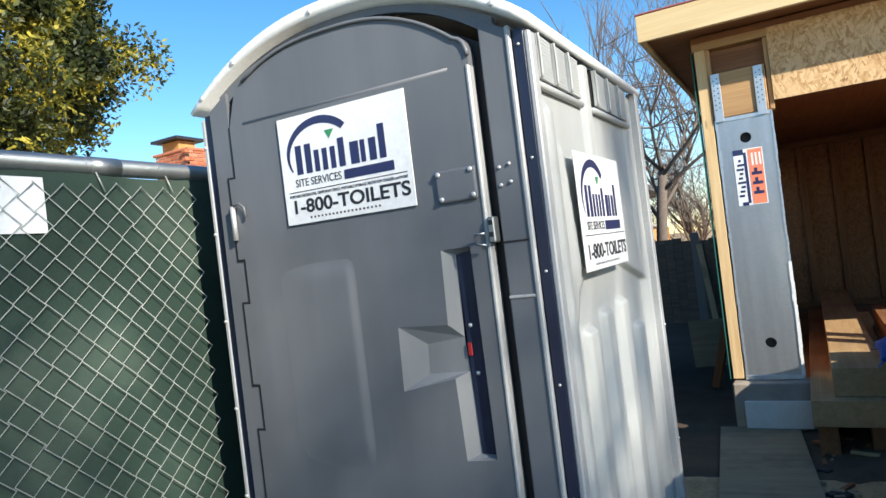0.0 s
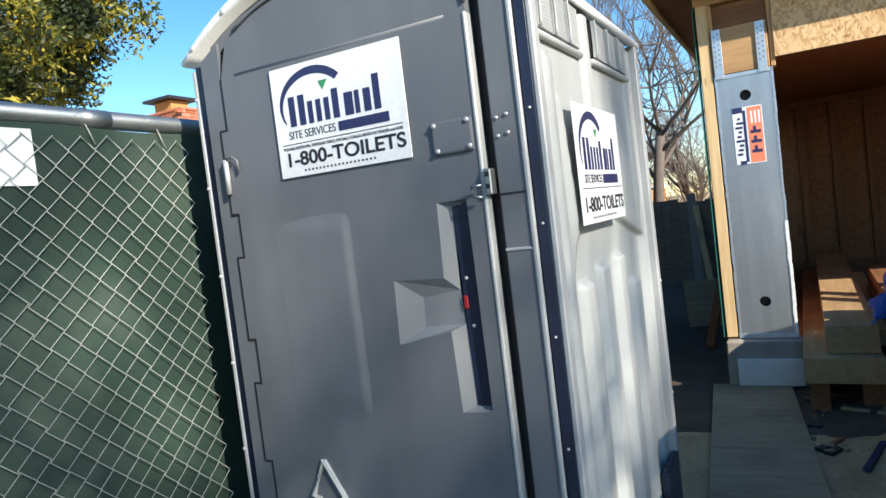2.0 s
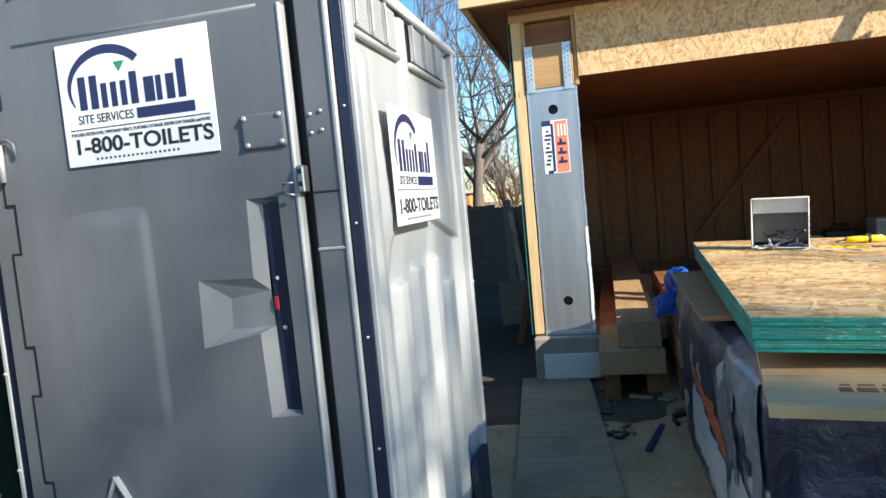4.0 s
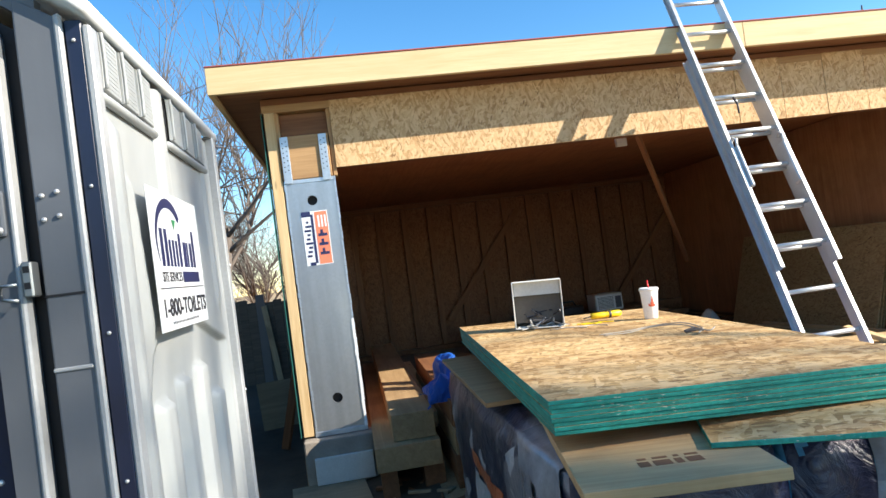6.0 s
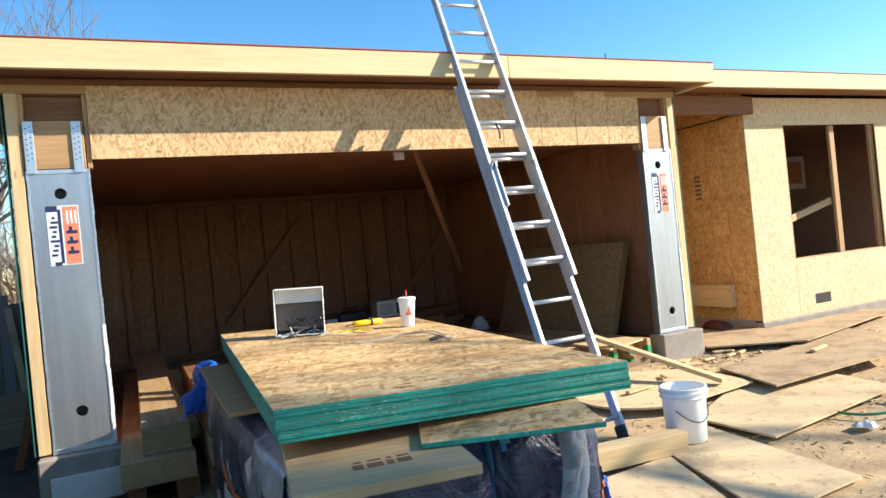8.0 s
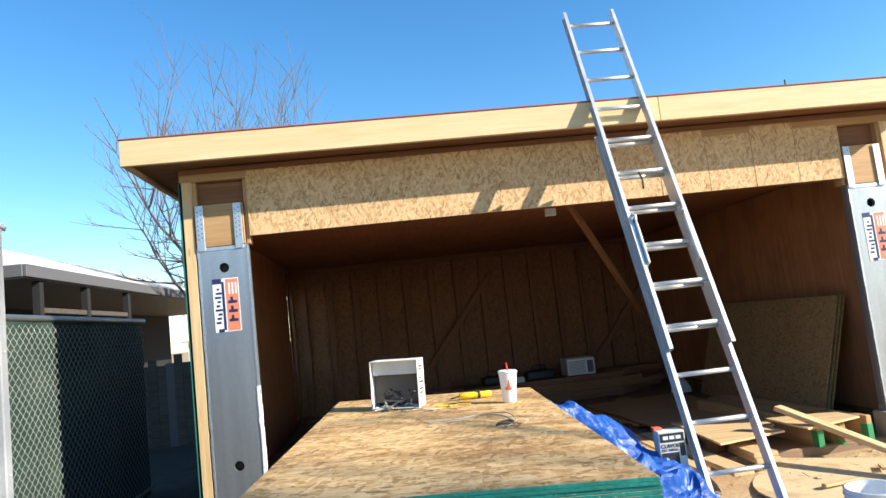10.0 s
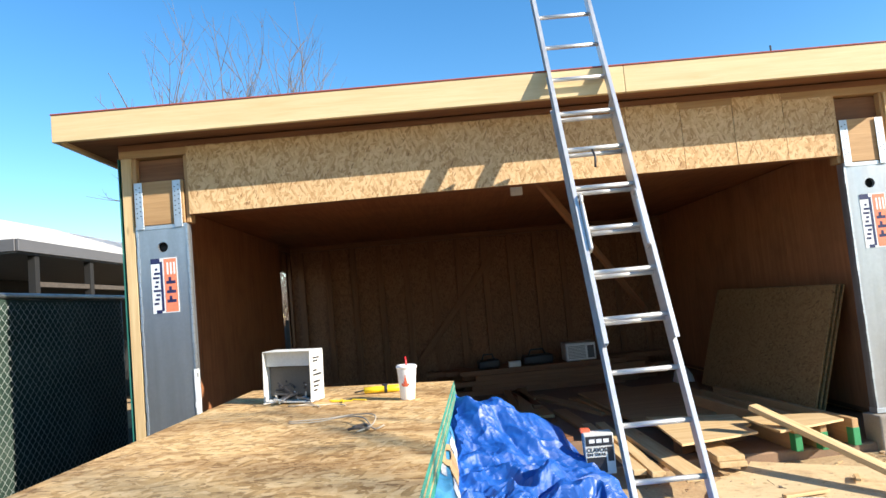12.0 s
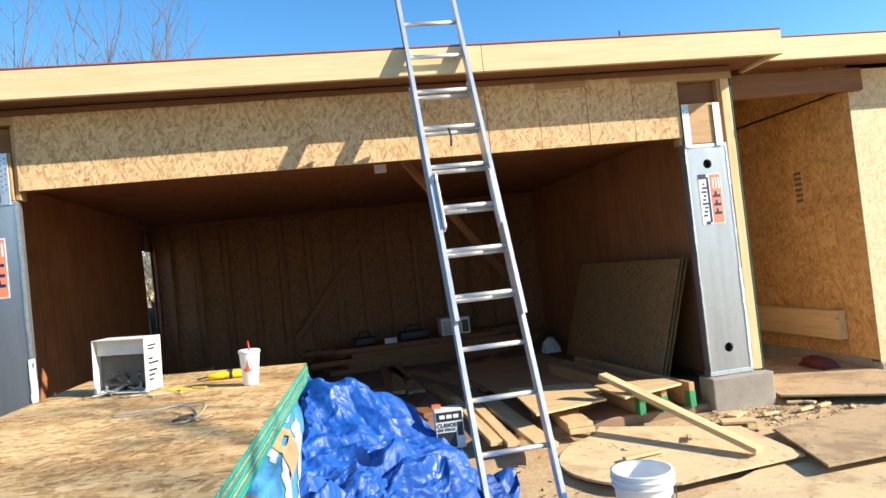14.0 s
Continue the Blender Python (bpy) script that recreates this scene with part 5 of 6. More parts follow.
def tarp_point(u, v):
    y = 2.3 + 2.5 * v
    for (y0, w0, p0), (y1, w1, p1) in zip(TARP_ROWS, TARP_ROWS[1:]):
        if y <= y1:
            t = smooth(y0, y1, y)
            x = 1.925 + (w0 + 0.065 + (w1 - w0) * t) * u + 0.03 * u * math.sin(y * 7)
            z = lerp_profile(p0, x) * (1 - t) + lerp_profile(p1, x) * t
            return (x, y, 0.1 + (z - 0.1) * smooth(-0.04, 0.01, u))
    return (2.0 + 1.1 * u, y, 0.12)


crumple(240, 340, tarp_point, 0.1, 3.0, "tarp", "blue_tarp", "crumpled bright blue tarpaulin draped down from the board stack", "tarpaulin")
crumple(60, 60, lambda u, v: (0.51 + 0.36 * u, 4.62 + 0.62 * v, 0.68 + 0.25 * math.sin(math.pi * min(1, max(0, u))) ** 0.6 * math.sin(math.pi * v) ** 0.6), 0.09, 12.0, "tarp", "blue_tarp", "bunched blue tarpaulin lying on brown lumber", "tarpaulin")
crumple(24, 40, lambda u, v: (1.47 + 0.12 * u + 0.03 * math.sin(v * 5), 1.98 - 0.03 * math.sin(u * 3.1), 0.96 - 0.5 * v), 0.03, 5.0, "film", "plastic_film", "strip of crumpled clear plastic film hanging under the boards", "plastic film")


# ---- things on the stack ----
def carton():
    m = Matrix.Translation((0.994, 3.93, 1.132)) @ pose(0, 0, 0, 0, 2, -16)
    root = thing("cardboard_box", "small white cardboard box on its side, open, with metal scraps inside", "box", m)
    w, h, d, t = 0.272, 0.262, 0.15, 0.005
    part("floor_panel", box(0, w, 0, d, 0, t, 0.001), "card", root)
    part("top_panel", box(0, w, 0.0, d, h - t, h, 0.001), "card", root)
    for x in (0, w - t):
        part("side_panel", box(x, x + t, 0, d, t, h - t, 0.001), "card", root)
    part("back_panel", box(t, w - t, d - t, d, t, h - t), "cardin", root)
    part("liner", box(t + 0.002, w - t - 0.002, 0.06, 0.062, 0.03, h * 0.68), "cardin", root, "brown inner flap")
    part("inner_flap", box(t + 0.002, w - t - 0.002, 0.03, 0.034, h * 0.7, h - t - 0.001), "card", root, "pale folded flap")
    for i, z in enumerate((0.05, 0.072, 0.094, 0.13, 0.152, 0.2, 0.216)):
        part("print_bar", box(-0.0012, 0.0, 0.02, 0.06 + 0.02 * (i % 3), z, z + 0.009), "blackink", root)
        part("print_bar", box(w, w + 0.0012, 0.03, 0.07 + 0.017 * (i % 4), z, z + 0.009), "blackink", root)
    random.seed(7)
    for i in range(34):
        a = Vector((random.uniform(0.05, 0.25), random.uniform(-0.03, 0.1), random.uniform(0.006, 0.1) * (1 if i % 3 else 0.2)))
        b = a + Vector((random.uniform(-0.06, 0.06), random.uniform(-0.06, 0.03), random.uniform(-0.02, 0.05)))
        b.z = max(0.006, b.z)
        part("metal_scrap", tube([a, b], random.uniform(0.0025, 0.006), 5), "alu" if i % 3 == 0 else "dark", root)


def cup():
    root = thing("paper_cup", "white paper drink cup with a red straw and red print", "cup", pose(1.745, 3.825, 1.098, 0, 2))
    prof = [(0.034, 0.0), (0.036, 0.004), (0.049, 0.155), (0.049, 0.158)]
    part("cup_body", lathe(prof, 32), "cup", root, "", True)
    part("lid", lathe([(0.051, 0.155), (0.0535, 0.158), (0.0535, 0.165), (0.05, 0.169), (0.047, 0.172), (0.044, 0.168), (0.01, 0.167)], 32), "cup", root, "white plastic lid", True)
    part("straw", tube([(0.002, 0, 0.1), (0.0, 0.0, 0.17), (-0.004, 0.0, 0.213)], 0.0042, 10), "red", root, "red straw", True)
    bm = bmesh.new()
    for a0, a1, z0, z1 in ((-0.36, 0.3, 0.068, 0.078), (-0.25, 0.2, 0.078, 0.094), (-0.5, -0.28, 0.072, 0.084), (-0.14, 0.12, 0.094, 0.11), (-0.06, 0.05, 0.11, 0.124), (0.22, 0.42, 0.074, 0.083)):
        rows = []
        for i in range(5):
            a = a0 + (a1 - a0) * i / 4 - math.pi / 2 - 0.12
            rows.append([bm.verts.new(((0.0362 + 0.0861 * z) * math.cos(a) * 1.012, (0.0362 + 0.0861 * z) * math.sin(a) * 1.012, z)) for z in (z0, z1)])
        for u, v in zip(rows, rows[1:]):
            bm.faces.new((u[0], v[0], v[1], u[1]))
    part("print_shape", bm, "redink", root, "red printed shape")


def yellow_tool():
    p0, p1 = Vector((1.495, 4.09, 1.13)), Vector((1.69, 4.115, 1.124))
    root = thing("yellow_tool", "yellow plastic hand tool with black marks", "tool", along(p0, p1))
    n = (p1 - p0).length
    part("handle", lathe([(0.004, 0), (0.017, 0.004), (0.018, 0.08), (0.016, 0.1), (0.019, 0.105), (0.019, n - 0.01), (0.012, n)], 16), "yellow", root, "", True, pose(0, 0, 0, 0, 90))
    part("grip_band", lathe([(0.0195, 0.11), (0.0205, 0.112), (0.0205, 0.125), (0.0195, 0.127)], 16), "blackink", root, "black band", True, pose(0, 0, 0, 0, 90))
    part("trigger", box(0.1, 0.13, -0.006, 0.006, 0.014, 0.028, 0.003), "blackink", root)
    part("tip", tube([(0.0, 0, 0), (-0.05, 0, -0.008)], 0.004, 8), "dark", root, "", True)


def cable(points, r, label, group="loose cables on the boards", material="cable"):
    pts = [on_stack(*p) for p in points]
    fine = []
    for i in range(len(pts) - 1):
        a, b, c, d = pts[max(0, i - 1)], pts[i], pts[i + 1], pts[min(len(pts) - 1, i + 2)]
        for k in range(6):
            t = k / 6
            fine.append(0.5 * ((2 * b) + (c - a) * t + (2 * a - 5 * b + 4 * c - d) * t * t + (3 * b - a - 3 * c + d) * t ** 3))
    fine.append(pts[-1])
    solid("cable_offcut", tube(fine, r, 6), material, label, "cable", None, group, "", True)


carton()
for a, b in (((0.6, 1.84), (0.7, 1.8)), ((0.62, 1.8), (0.73, 1.79)), ((0.66, 1.86), (0.69, 1.76)), ((0.72, 1.84), (0.8, 1.8))):
    timber("wood_sliver", on_stack(*a, 0.006), on_stack(*b, 0.007), 0.011, 0.006, "yellow", "thin yellowish sliver lying beside the box", "scrap", None, 0, "slivers beside the box")
cup()
yellow_tool()
cable(((0.55, 1.28, 0.006), (0.7, 1.3, 0.008), (0.82, 1.33, 0.015), (0.93, 1.22, 0.03), (0.95, 1.05, 0.02), (0.9, 0.98, 0.008)), 0.003, "pale cable offcut curled on the boards")
cable(((0.56, 1.24, 0.006), (0.68, 1.24, 0.007), (0.8, 1.26, 0.02), (0.9, 1.15, 0.03), (0.96, 1.02, 0.01), (1.0, 1.03, 0.02)), 0.0032, "pale cable offcut curled on the boards")
cable(((0.86, 1.02, 0.01), (0.9, 1.0, 0.02), (0.94, 1.02, 0.012), (0.92, 1.06, 0.02), (0.87, 1.05, 0.012)), 0.006, "dark knotted cable end", material="bark")
cable(((0.42, 1.72, 0.006), (0.56, 1.68, 0.01), (0.66, 1.72, 0.006), (0.72, 1.66, 0.006)), 0.003, "thin yellowish wire on the boards")
cable(((0.45, 1.7, 0.006), (0.52, 1.76, 0.006), (0.6, 1.64, 0.006)), 0.003, "thin yellowish wire on the boards")

# ---- timbers by the west panel ----
timber("timber_beam", (0.42, 4.78, 0.515), (0.44, 9.6, 0.515), 0.285, 0.175, "beam", "heavy tan timber beam lying on another", "timber", None, 0, "timbers in the garage")
timber("timber_beam", (0.36, 4.68, 0.345), (0.37, 9.2, 0.345), 0.43, 0.16, "beam", "wide tan timber beam on short blocks", "timber", None, 0, "timbers in the garage")
timber("lumber_piece", (0.64, 5.45, 0.385), (0.66, 8.6, 0.385), 0.14, 0.12, "lumber", "tan lumber beside the beams", "lumber", None, 0, "timbers in the garage")
timber("timber_block", (-0.29, 5.315, 0.175), (0.135, 5.315, 0.175), 0.04, 0.19, "card", "short off-white painted board against the kerb", "lumber")
timber("timber_block", (0.22, 4.76, 0.15), (0.22, 5.3, 0.15), 0.11, 0.23, "redwood", "short brown block under the beams", "lumber")
timber("timber_block", (0.52, 4.76, 0.15), (0.52, 5.3, 0.15), 0.14, 0.23, "redwood", "short brown block under the beams", "lumber")
timber("lumber_piece", (0.77, 4.55, 0.6), (0.8, 7.2, 0.6), 0.24, 0.16, "redwood", "brown lumber stacked beside the bundle", "lumber", None, 0, "brown lumber")
timber("lumber_piece", (0.78, 4.5, 0.43), (0.8, 7.2, 0.43), 0.26, 0.16, "beam", "brown lumber stacked beside the bundle", "lumber", None, 0, "brown lumber")
timber("lumber_piece", (0.78, 4.5, 0.26), (0.8, 7.2, 0.26), 0.28, 0.18, "redwood", "brown lumber stacked beside the bundle", "lumber", None, 0, "brown lumber")
timber("lumber_piece", (0.78, 4.6, 0.1), (0.8, 5.35, 0.1), 0.26, 0.14, "redwood", "brown block under the stacked lumber", "lumber", None, 0, "brown lumber")
board("plywood_walkway", 0.52, 2.15, 0.018, "oldply", pose(-0.27, 3.2, 0.078, 0, 0, 5.5), None, "grey weathered plywood laid on the dirt as a walkway", "board")
timber("metal_bar", (0.39, 3.87, 0.055), (0.5, 4.28, 0.055), 0.035, 0.02, "ink", "short blue metal bar on the dirt", "bar")
random.seed(21)
for i in range(26):
    x, y = random.uniform(0.15, 0.62), random.uniform(4.0, 5.0)
    a = random.uniform(0, 3.1)
    n = random.uniform(0.05, 0.16)
    z = ground_z(x, y) + 0.012
    timber("wood_scrap", (x, y, z), (x + n * math.cos(a), y + n * math.sin(a), z), random.uniform(0.015, 0.05), 0.02, random.choice(("redwood", "oldply", "redwood", "dark")), "dark wood scrap on the dirt", "scrap", None, 0, "scraps on the dirt")


# ---- flat sheets on the ground in front ----
def slab(name, pts, z, t, material, label, category="board", tilt=None):
    """A flat sheet with the corners pts."""
    bm = bmesh.new()
    f = lambda x, y: z + (tilt[0] * (x - pts[0][0]) + tilt[1] * (y - pts[0][1]) if tilt else 0)
    a = [bm.verts.new((x, y, f(x, y))) for x, y in pts]
    b = [bm.verts.new((x, y, f(x, y) - t)) for x, y in pts]
    bm.faces.new(a)
    bm.faces.new(b[::-1])
    for i in range(len(pts)):
        j = (i + 1) % len(pts)
        bm.faces.new((a[i], b[i], b[j], a[j]))
    return solid(name, bm, material, label, category)


arcp = [(3.69 + 0.62 - 0.75 * math.cos(radians(t)), 4.72 + 0.56 * math.sin(radians(t))) for t in range(-75, 66, 10)]
slab("plywood_sheet", [(5.0, 4.26), (4.98, 4.9), (4.1, 5.38)] + arcp[::-1], 0.15, 0.016, "muddy", "tan plywood sheet with a rounded end on the dirt", "board", (0.012, 0.062))
slab("plywood_sheet", [(4.04, 3.28), (5.7, 3.5), (5.84, 4.3), (5.4, 4.62), (4.0, 3.95)], 0.085, 0.016, "muddy", "muddy plywood sheet lying on the dirt", "board", (0.004, 0.012))
slab("plywood_sheet", [(4.94, 3.98), (6.7, 4.03), (7.6, 5.3), (6.35, 4.86), (5.12, 4.72)], 0.165, 0.016, "mud", "muddy plywood sheet with a raised edge", "board", (0.01, 0.03))
slab("plywood_sheet", [(5.63, 5.32), (6.42, 4.78), (8.6, 5.25), (8.6, 5.6), (6.85, 5.62), (6.85, 6.7), (6.0, 6.7)], 0.25, 0.016, "mud", "long tan plywood sheet at the porch", "board")
slab("plywood_sheet", [(2.1, 2.25), (2.95, 2.55), (3.32, 3.5), (2.5, 3.42)], 0.065, 0.014, "muddy", "muddy plywood sheet lying on the dirt", "board")
slab("plywood_sheet", [(3.02, 2.5), (3.8, 2.55), (3.98, 3.95), (3.48, 3.95)], 0.07, 0.014, "muddy", "muddy plywood sheet lying on the dirt", "board")
for x, y, z, a, n, w in ((3.95, 4.62, 0.185, 8, 0.3, 0.045), (4.9, 5.02, 0.205, -20, 0.24, 0.12), (5.05, 5.12, 0.2, 30, 0.16, 0.09), (4.5, 4.75, 0.2, 65, 0.12, 0.03), (6.1, 4.5, 0.215, 15, 0.3, 0.05), (2.62, 3.86, 0.075, 40, 0.22, 0.05), (3.1, 4.05, 0.085, -30, 0.3, 0.06)):
    timber("wood_scrap", (x, y, z), (x + n * math.cos(radians(a)), y + n * math.sin(radians(a)), z), w, 0.02, "lumber", "pale wood offcut dropped on the dirty sheets", "scrap", None, 0, "offcuts on the dirt")
timber("timber_beam", (2.35, 3.65, 0.13), (3.46, 3.535, 0.13), 0.15, 0.13, "lumber", "short thick yellow timber on the ground", "timber")

# ---- lumber in the opening ----
timber("plank", (3.32, 5.03, 0.275), (3.37, 6.9, 0.275), 0.089, 0.038, "lumber", "yellow plank lying into the garage", "plank", None, 0, "planks on the slab")
timber("plank", (3.22, 5.12, 0.275), (3.24, 6.9, 0.275), 0.089, 0.038, "lumber", "yellow plank lying into the garage", "plank", None, 0, "planks on the slab")
timber("plank", (3.5, 4.8, 0.29), (3.51, 6.6, 0.275), 0.15, 0.038, "lumber", "wide yellow plank lying into the garage", "plank", None, 0, "planks on the slab")
slab("plywood_sheet", [(3.57, 5.24), (4.19, 5.4), (4.19, 5.62), (4.27, 5.68), (4.32, 6.1), (3.65, 6.33)], 0.41, 0.016, "lumber", "tan plywood offcut on lumber")
timber("plank", (3.66, 5.62, 0.321), (4.28, 5.9, 0.321), 0.09, 0.143, "redwood", "brown lumber under the plywood", "plank", None, 0, "planks on the slab")
for z, y in ((0.272, 5.1), (0.31, 5.13)):
    timber("plank", (3.86, y, z), (3.93, 6.2, z), 0.19, 0.036, "lumber", "short stacked yellow plank", "plank", None, 0, "planks on the slab")
slab("plywood_sheet", [(4.23, 5.14), (4.79, 5.33), (4.78, 5.62), (4.22, 5.71)], 0.46, 0.016, "lumber", "tan plywood offcut lying on joists")
for x0, y0, x1, y1 in ((4.46, 5.36, 4.34, 7.2), (4.64, 5.34, 4.52, 7.3), (4.9, 5.38, 4.7, 7.4)):
    jo = timber("joist", (x0, y0, 0.347), (x1, y1, 0.347), 0.05, 0.192, "stud", "brown joist with a green painted end", "joist", None, 0, "joists on the slab")
    part("painted_end", box(-0.004, 0.07, -0.027, 0.027, -0.098, 0.03, 0.003), "greenink", jo, "green painted end")
timber("plank", (4.21, 5.49, 0.575), (4.74, 4.33, 0.19), 0.089, 0.038, "lumber", "yellow plank propped on the lumber pile", "plank", None, 0, "planks on the slab")
random.seed(5)
for i in range(26):
    x, y = random.uniform(1.9, 4.7), random.uniform(6.4, 9.0)
    a = random.uniform(-0.35, 0.35)
    n = random.uniform(1.2, 2.4)
    z = FLOOR + 0.02 + 0.02 * (i % 3)
    timber("plank", (x, y - n / 2, z), (x + n * math.sin(a), min(10.6, y + n / 2 * math.cos(a)), z), random.choice((0.09, 0.14, 0.19)), 0.038, random.choice(("redwood", "stud", "stud", "beam")), "brown plank on the garage floor", "plank", None, 0, "planks on the floor")
slab("plywood_sheet", [(3.6, 6.5), (4.75, 6.6), (4.7, 8.6), (3.5, 8.5)], 0.345, 0.02, "stud", "brown plywood sheet lying in the garage")

# sheets leaning on the east wall
for i in range(3):
    x = Vector((0.005, 1.0, 0)).normalized()
    y = Vector((0.3, 0.03, 1.0)).normalized()
    z = x.cross(y).normalized()
    y = z.cross(x)
    m = Matrix.Translation((4.985 + 0.045 * i, 6.1 + 0.012 * i, FLOOR + 0.01)) @ Matrix((x, y, z)).transposed().to_4x4()
    tagged(board("leaning_sheet", 2.44, 1.19, 0.018, "osbmid", m, None, "brown strand-board sheet leaning on the garage wall, indoor shade in its colour", "board"), group="leaning sheets")
timber("brace", (2.76, 5.9, 2.62), (4.36, 8.3, 1.24), 0.038, 0.08, "redwood", "diagonal lumber brace inside the garage", "brace")
solid("junction_box", box(2.63, 2.73, 5.98, 6.02, 2.4, 2.6, 0.004), "card", "small pale box under the ceiling", "box")
for x in (1.6, 4.4):
    timber("brace", (x, GB - 0.13, 0.7), (x + 1.3, GB - 0.13, 2.3), 0.03, 0.09, "redwood", "diagonal brace on the back studs", "brace", None, 0, "wall braces")


# ---- clutter at the back of the garage ----
def back_stack():
    root = thing("lumber_stack", "low dark stack of brown lumber at the garage's back", "lumber", pose(3.3, 10.1, FLOOR))
    rng = random.Random(6)
    for k in range(5):
        for i in range(5):
            w = 0.15 - rng.uniform(0, 0.03)
            j = rng.uniform(-0.05, 0.005) if i == 0 else 0
            part("plank", box(-1.15 + rng.uniform(-0.5, 0.3), 1.0 + rng.uniform(-0.2, 0.9), -0.4 + 0.16 * i + j, -0.4 + 0.16 * i + w, 0.067 * k, 0.067 * k + 0.0665, 0.003), "redwood", root)


def air_conditioner():
    root = thing("air_conditioner", "off-white window air conditioner on the lumber", "air conditioner", pose(3.64, 9.8, FLOOR + 0.335))
    part("case", box(0, 0.42, 0.01, 0.36, 0, 0.245, 0.01, 2), "card", root)
    part("front_panel", box(0.01, 0.41, -0.005, 0.012, 0.01, 0.235, 0.006), "bucket", root)
    for i in range(9):
        part("grille_slat", box(0.03, 0.27, -0.009, -0.004, 0.035 + 0.02 * i, 0.043 + 0.02 * i), "eave", root)
    part("control_panel", box(0.3, 0.39, -0.009, -0.004, 0.03, 0.2, 0.002), "eave", root)


def tool_bag(x, w, h, material, label, name="tool_bag"):
    bm = box(0, w, 0, 0.22, 0, h, 0.03, 3)
    root = thing(name, label, "tool", pose(x, 9.8, FLOOR + 0.335, 0, 0, 4))
    part("body", bm, material, root, "", True)
    part("handle", tube([(w * 0.2, 0.11, h - 0.01), (w * 0.3, 0.11, h + 0.07), (w * 0.7, 0.11, h + 0.07), (w * 0.8, 0.11, h - 0.01)], 0.012, 8), "dark", root, "", True)


back_stack()
air_conditioner()
tool_bag(2.42, 0.3, 0.12, "dark", "dark tool with a carrying handle")
tool_bag(3.05, 0.42, 0.13, "dark", "dark tool bag on the lumber")
solid("small_carton", box(2.83, 3.0, 9.75, 9.86, FLOOR + 0.335, FLOOR + 0.41, 0.004), "card", "small white carton on the lumber", "box")
crumple(24, 24, lambda u, v: (4.85 + 0.22 * u, 8.95 + 0.2 * v, FLOOR + 0.03 + 0.2 * (math.sin(math.pi * u) * math.sin(math.pi * v)) ** 0.4), 0.03, 2.0, "card", "plastic_bag", "crumpled pale plastic bag on the floor", "bag")


def nail_carton():
    root = thing("nail_carton", "white and black carton of strip nails on the tarpaulin", "box", pose(2.67, 4.15, 0.62, 0, 0, -4) @ Matrix.Scale(0.86, 4))
    part("carton", box(0, 0.185, 0, 0.12, -0.08, 0.175, 0.003), "card", root)
    part("lid_flap", box(-0.01, 0.05, 0.06, 0.12, 0.172, 0.195, 0.002), "redink", root, "red flap")
    part("black_field", box(0.008, 0.178, -0.0015, 0.0, 0.1, 0.16), "blackink", root)
    part("black_field", box(0.14, 0.178, -0.0015, 0.0, 0.0, 0.09), "blackink", root)
    part("black_field", box(0.008, 0.13, -0.0015, 0.0, -0.07, 0.028), "blackink", root)
    for x in (0.03, 0.075, 0.12):
        part("print_bar", box(x, x + 0.035, -0.0025, -0.0015, 0.118, 0.142), "paper", root)
    text_mesh("lettering", "CLAVOS", 0.038, "blackink", root, pose(0.01, -0.002, 0.062, 90), 0.125, 0.0008)
    text_mesh("lettering", "EN TIRAS", 0.024, "blackink", root, pose(0.012, -0.002, 0.038, 90), 0.115, 0.0005)


nail_carton()


def bucket():
    root = thing("plastic_bucket", "dirty white plastic bucket with a wire handle", "bucket", pose(3.63, 3.65, 0.075))
    part("body", lathe([(0.0, 0.004), (0.126, 0.0), (0.13, 0.005), (0.148, 0.355), (0.15, 0.365), (0.146, 0.366), (0.143, 0.36), (0.125, 0.012), (0.0, 0.012)], 40, False), "bucket", root, "", True)
    for z, r in ((0.3, 0.157), (0.335, 0.16), (0.362, 0.156)):
        part("rim_ring", lathe([(0.142, z - 0.006), (r, z - 0.005), (r, z + 0.003), (0.144, z + 0.004)], 40, False), "bucket", root, "", True)
    pts = [(0.16 * math.cos(a), 0.16 * math.sin(a) - 0.02 * math.sin(a), 0.31 - 0.17 * abs(math.sin(a))) for a in [math.pi + math.pi * i / 16 + 0.5 for i in range(17)]]
    part("handle", tube(pts, 0.0035, 6), "dark", root, "thin wire handle", True)
    for a0, a1, z0, z1 in ((-0.9, -0.5, 0.19, 0.25), (-0.85, -0.5, 0.13, 0.17), (-0.9, -0.45, 0.06, 0.09)):
        bm = bmesh.new()
        rows = []
        for i in range(5):
            a = a0 + (a1 - a0) * i / 4
            rows.append([bm.verts.new(((0.1315 + 0.0515 * z) * math.cos(a), (0.1315 + 0.0515 * z) * math.sin(a), z)) for z in (z0, z1)])
        for u, v in zip(rows, rows[1:]):
            bm.faces.new((u[0], v[0], v[1], u[1]))
        part("label_print", bm, "eave", root, "worn grey print")


bucket()
hose = [(5.0 + 0.28 * math.cos(a) + 0.03 * a, 3.42 + 0.3 * math.sin(a), 0.075 + 0.008 * math.sin(3 * a)) for a in [0.4 + i * 0.28 for i in range(22)]]
solid("garden_hose", tube(hose, 0.011, 8), "greenink", "coiled green garden hose on the dirt", "hose", None, "", "", True)
random.seed(33)
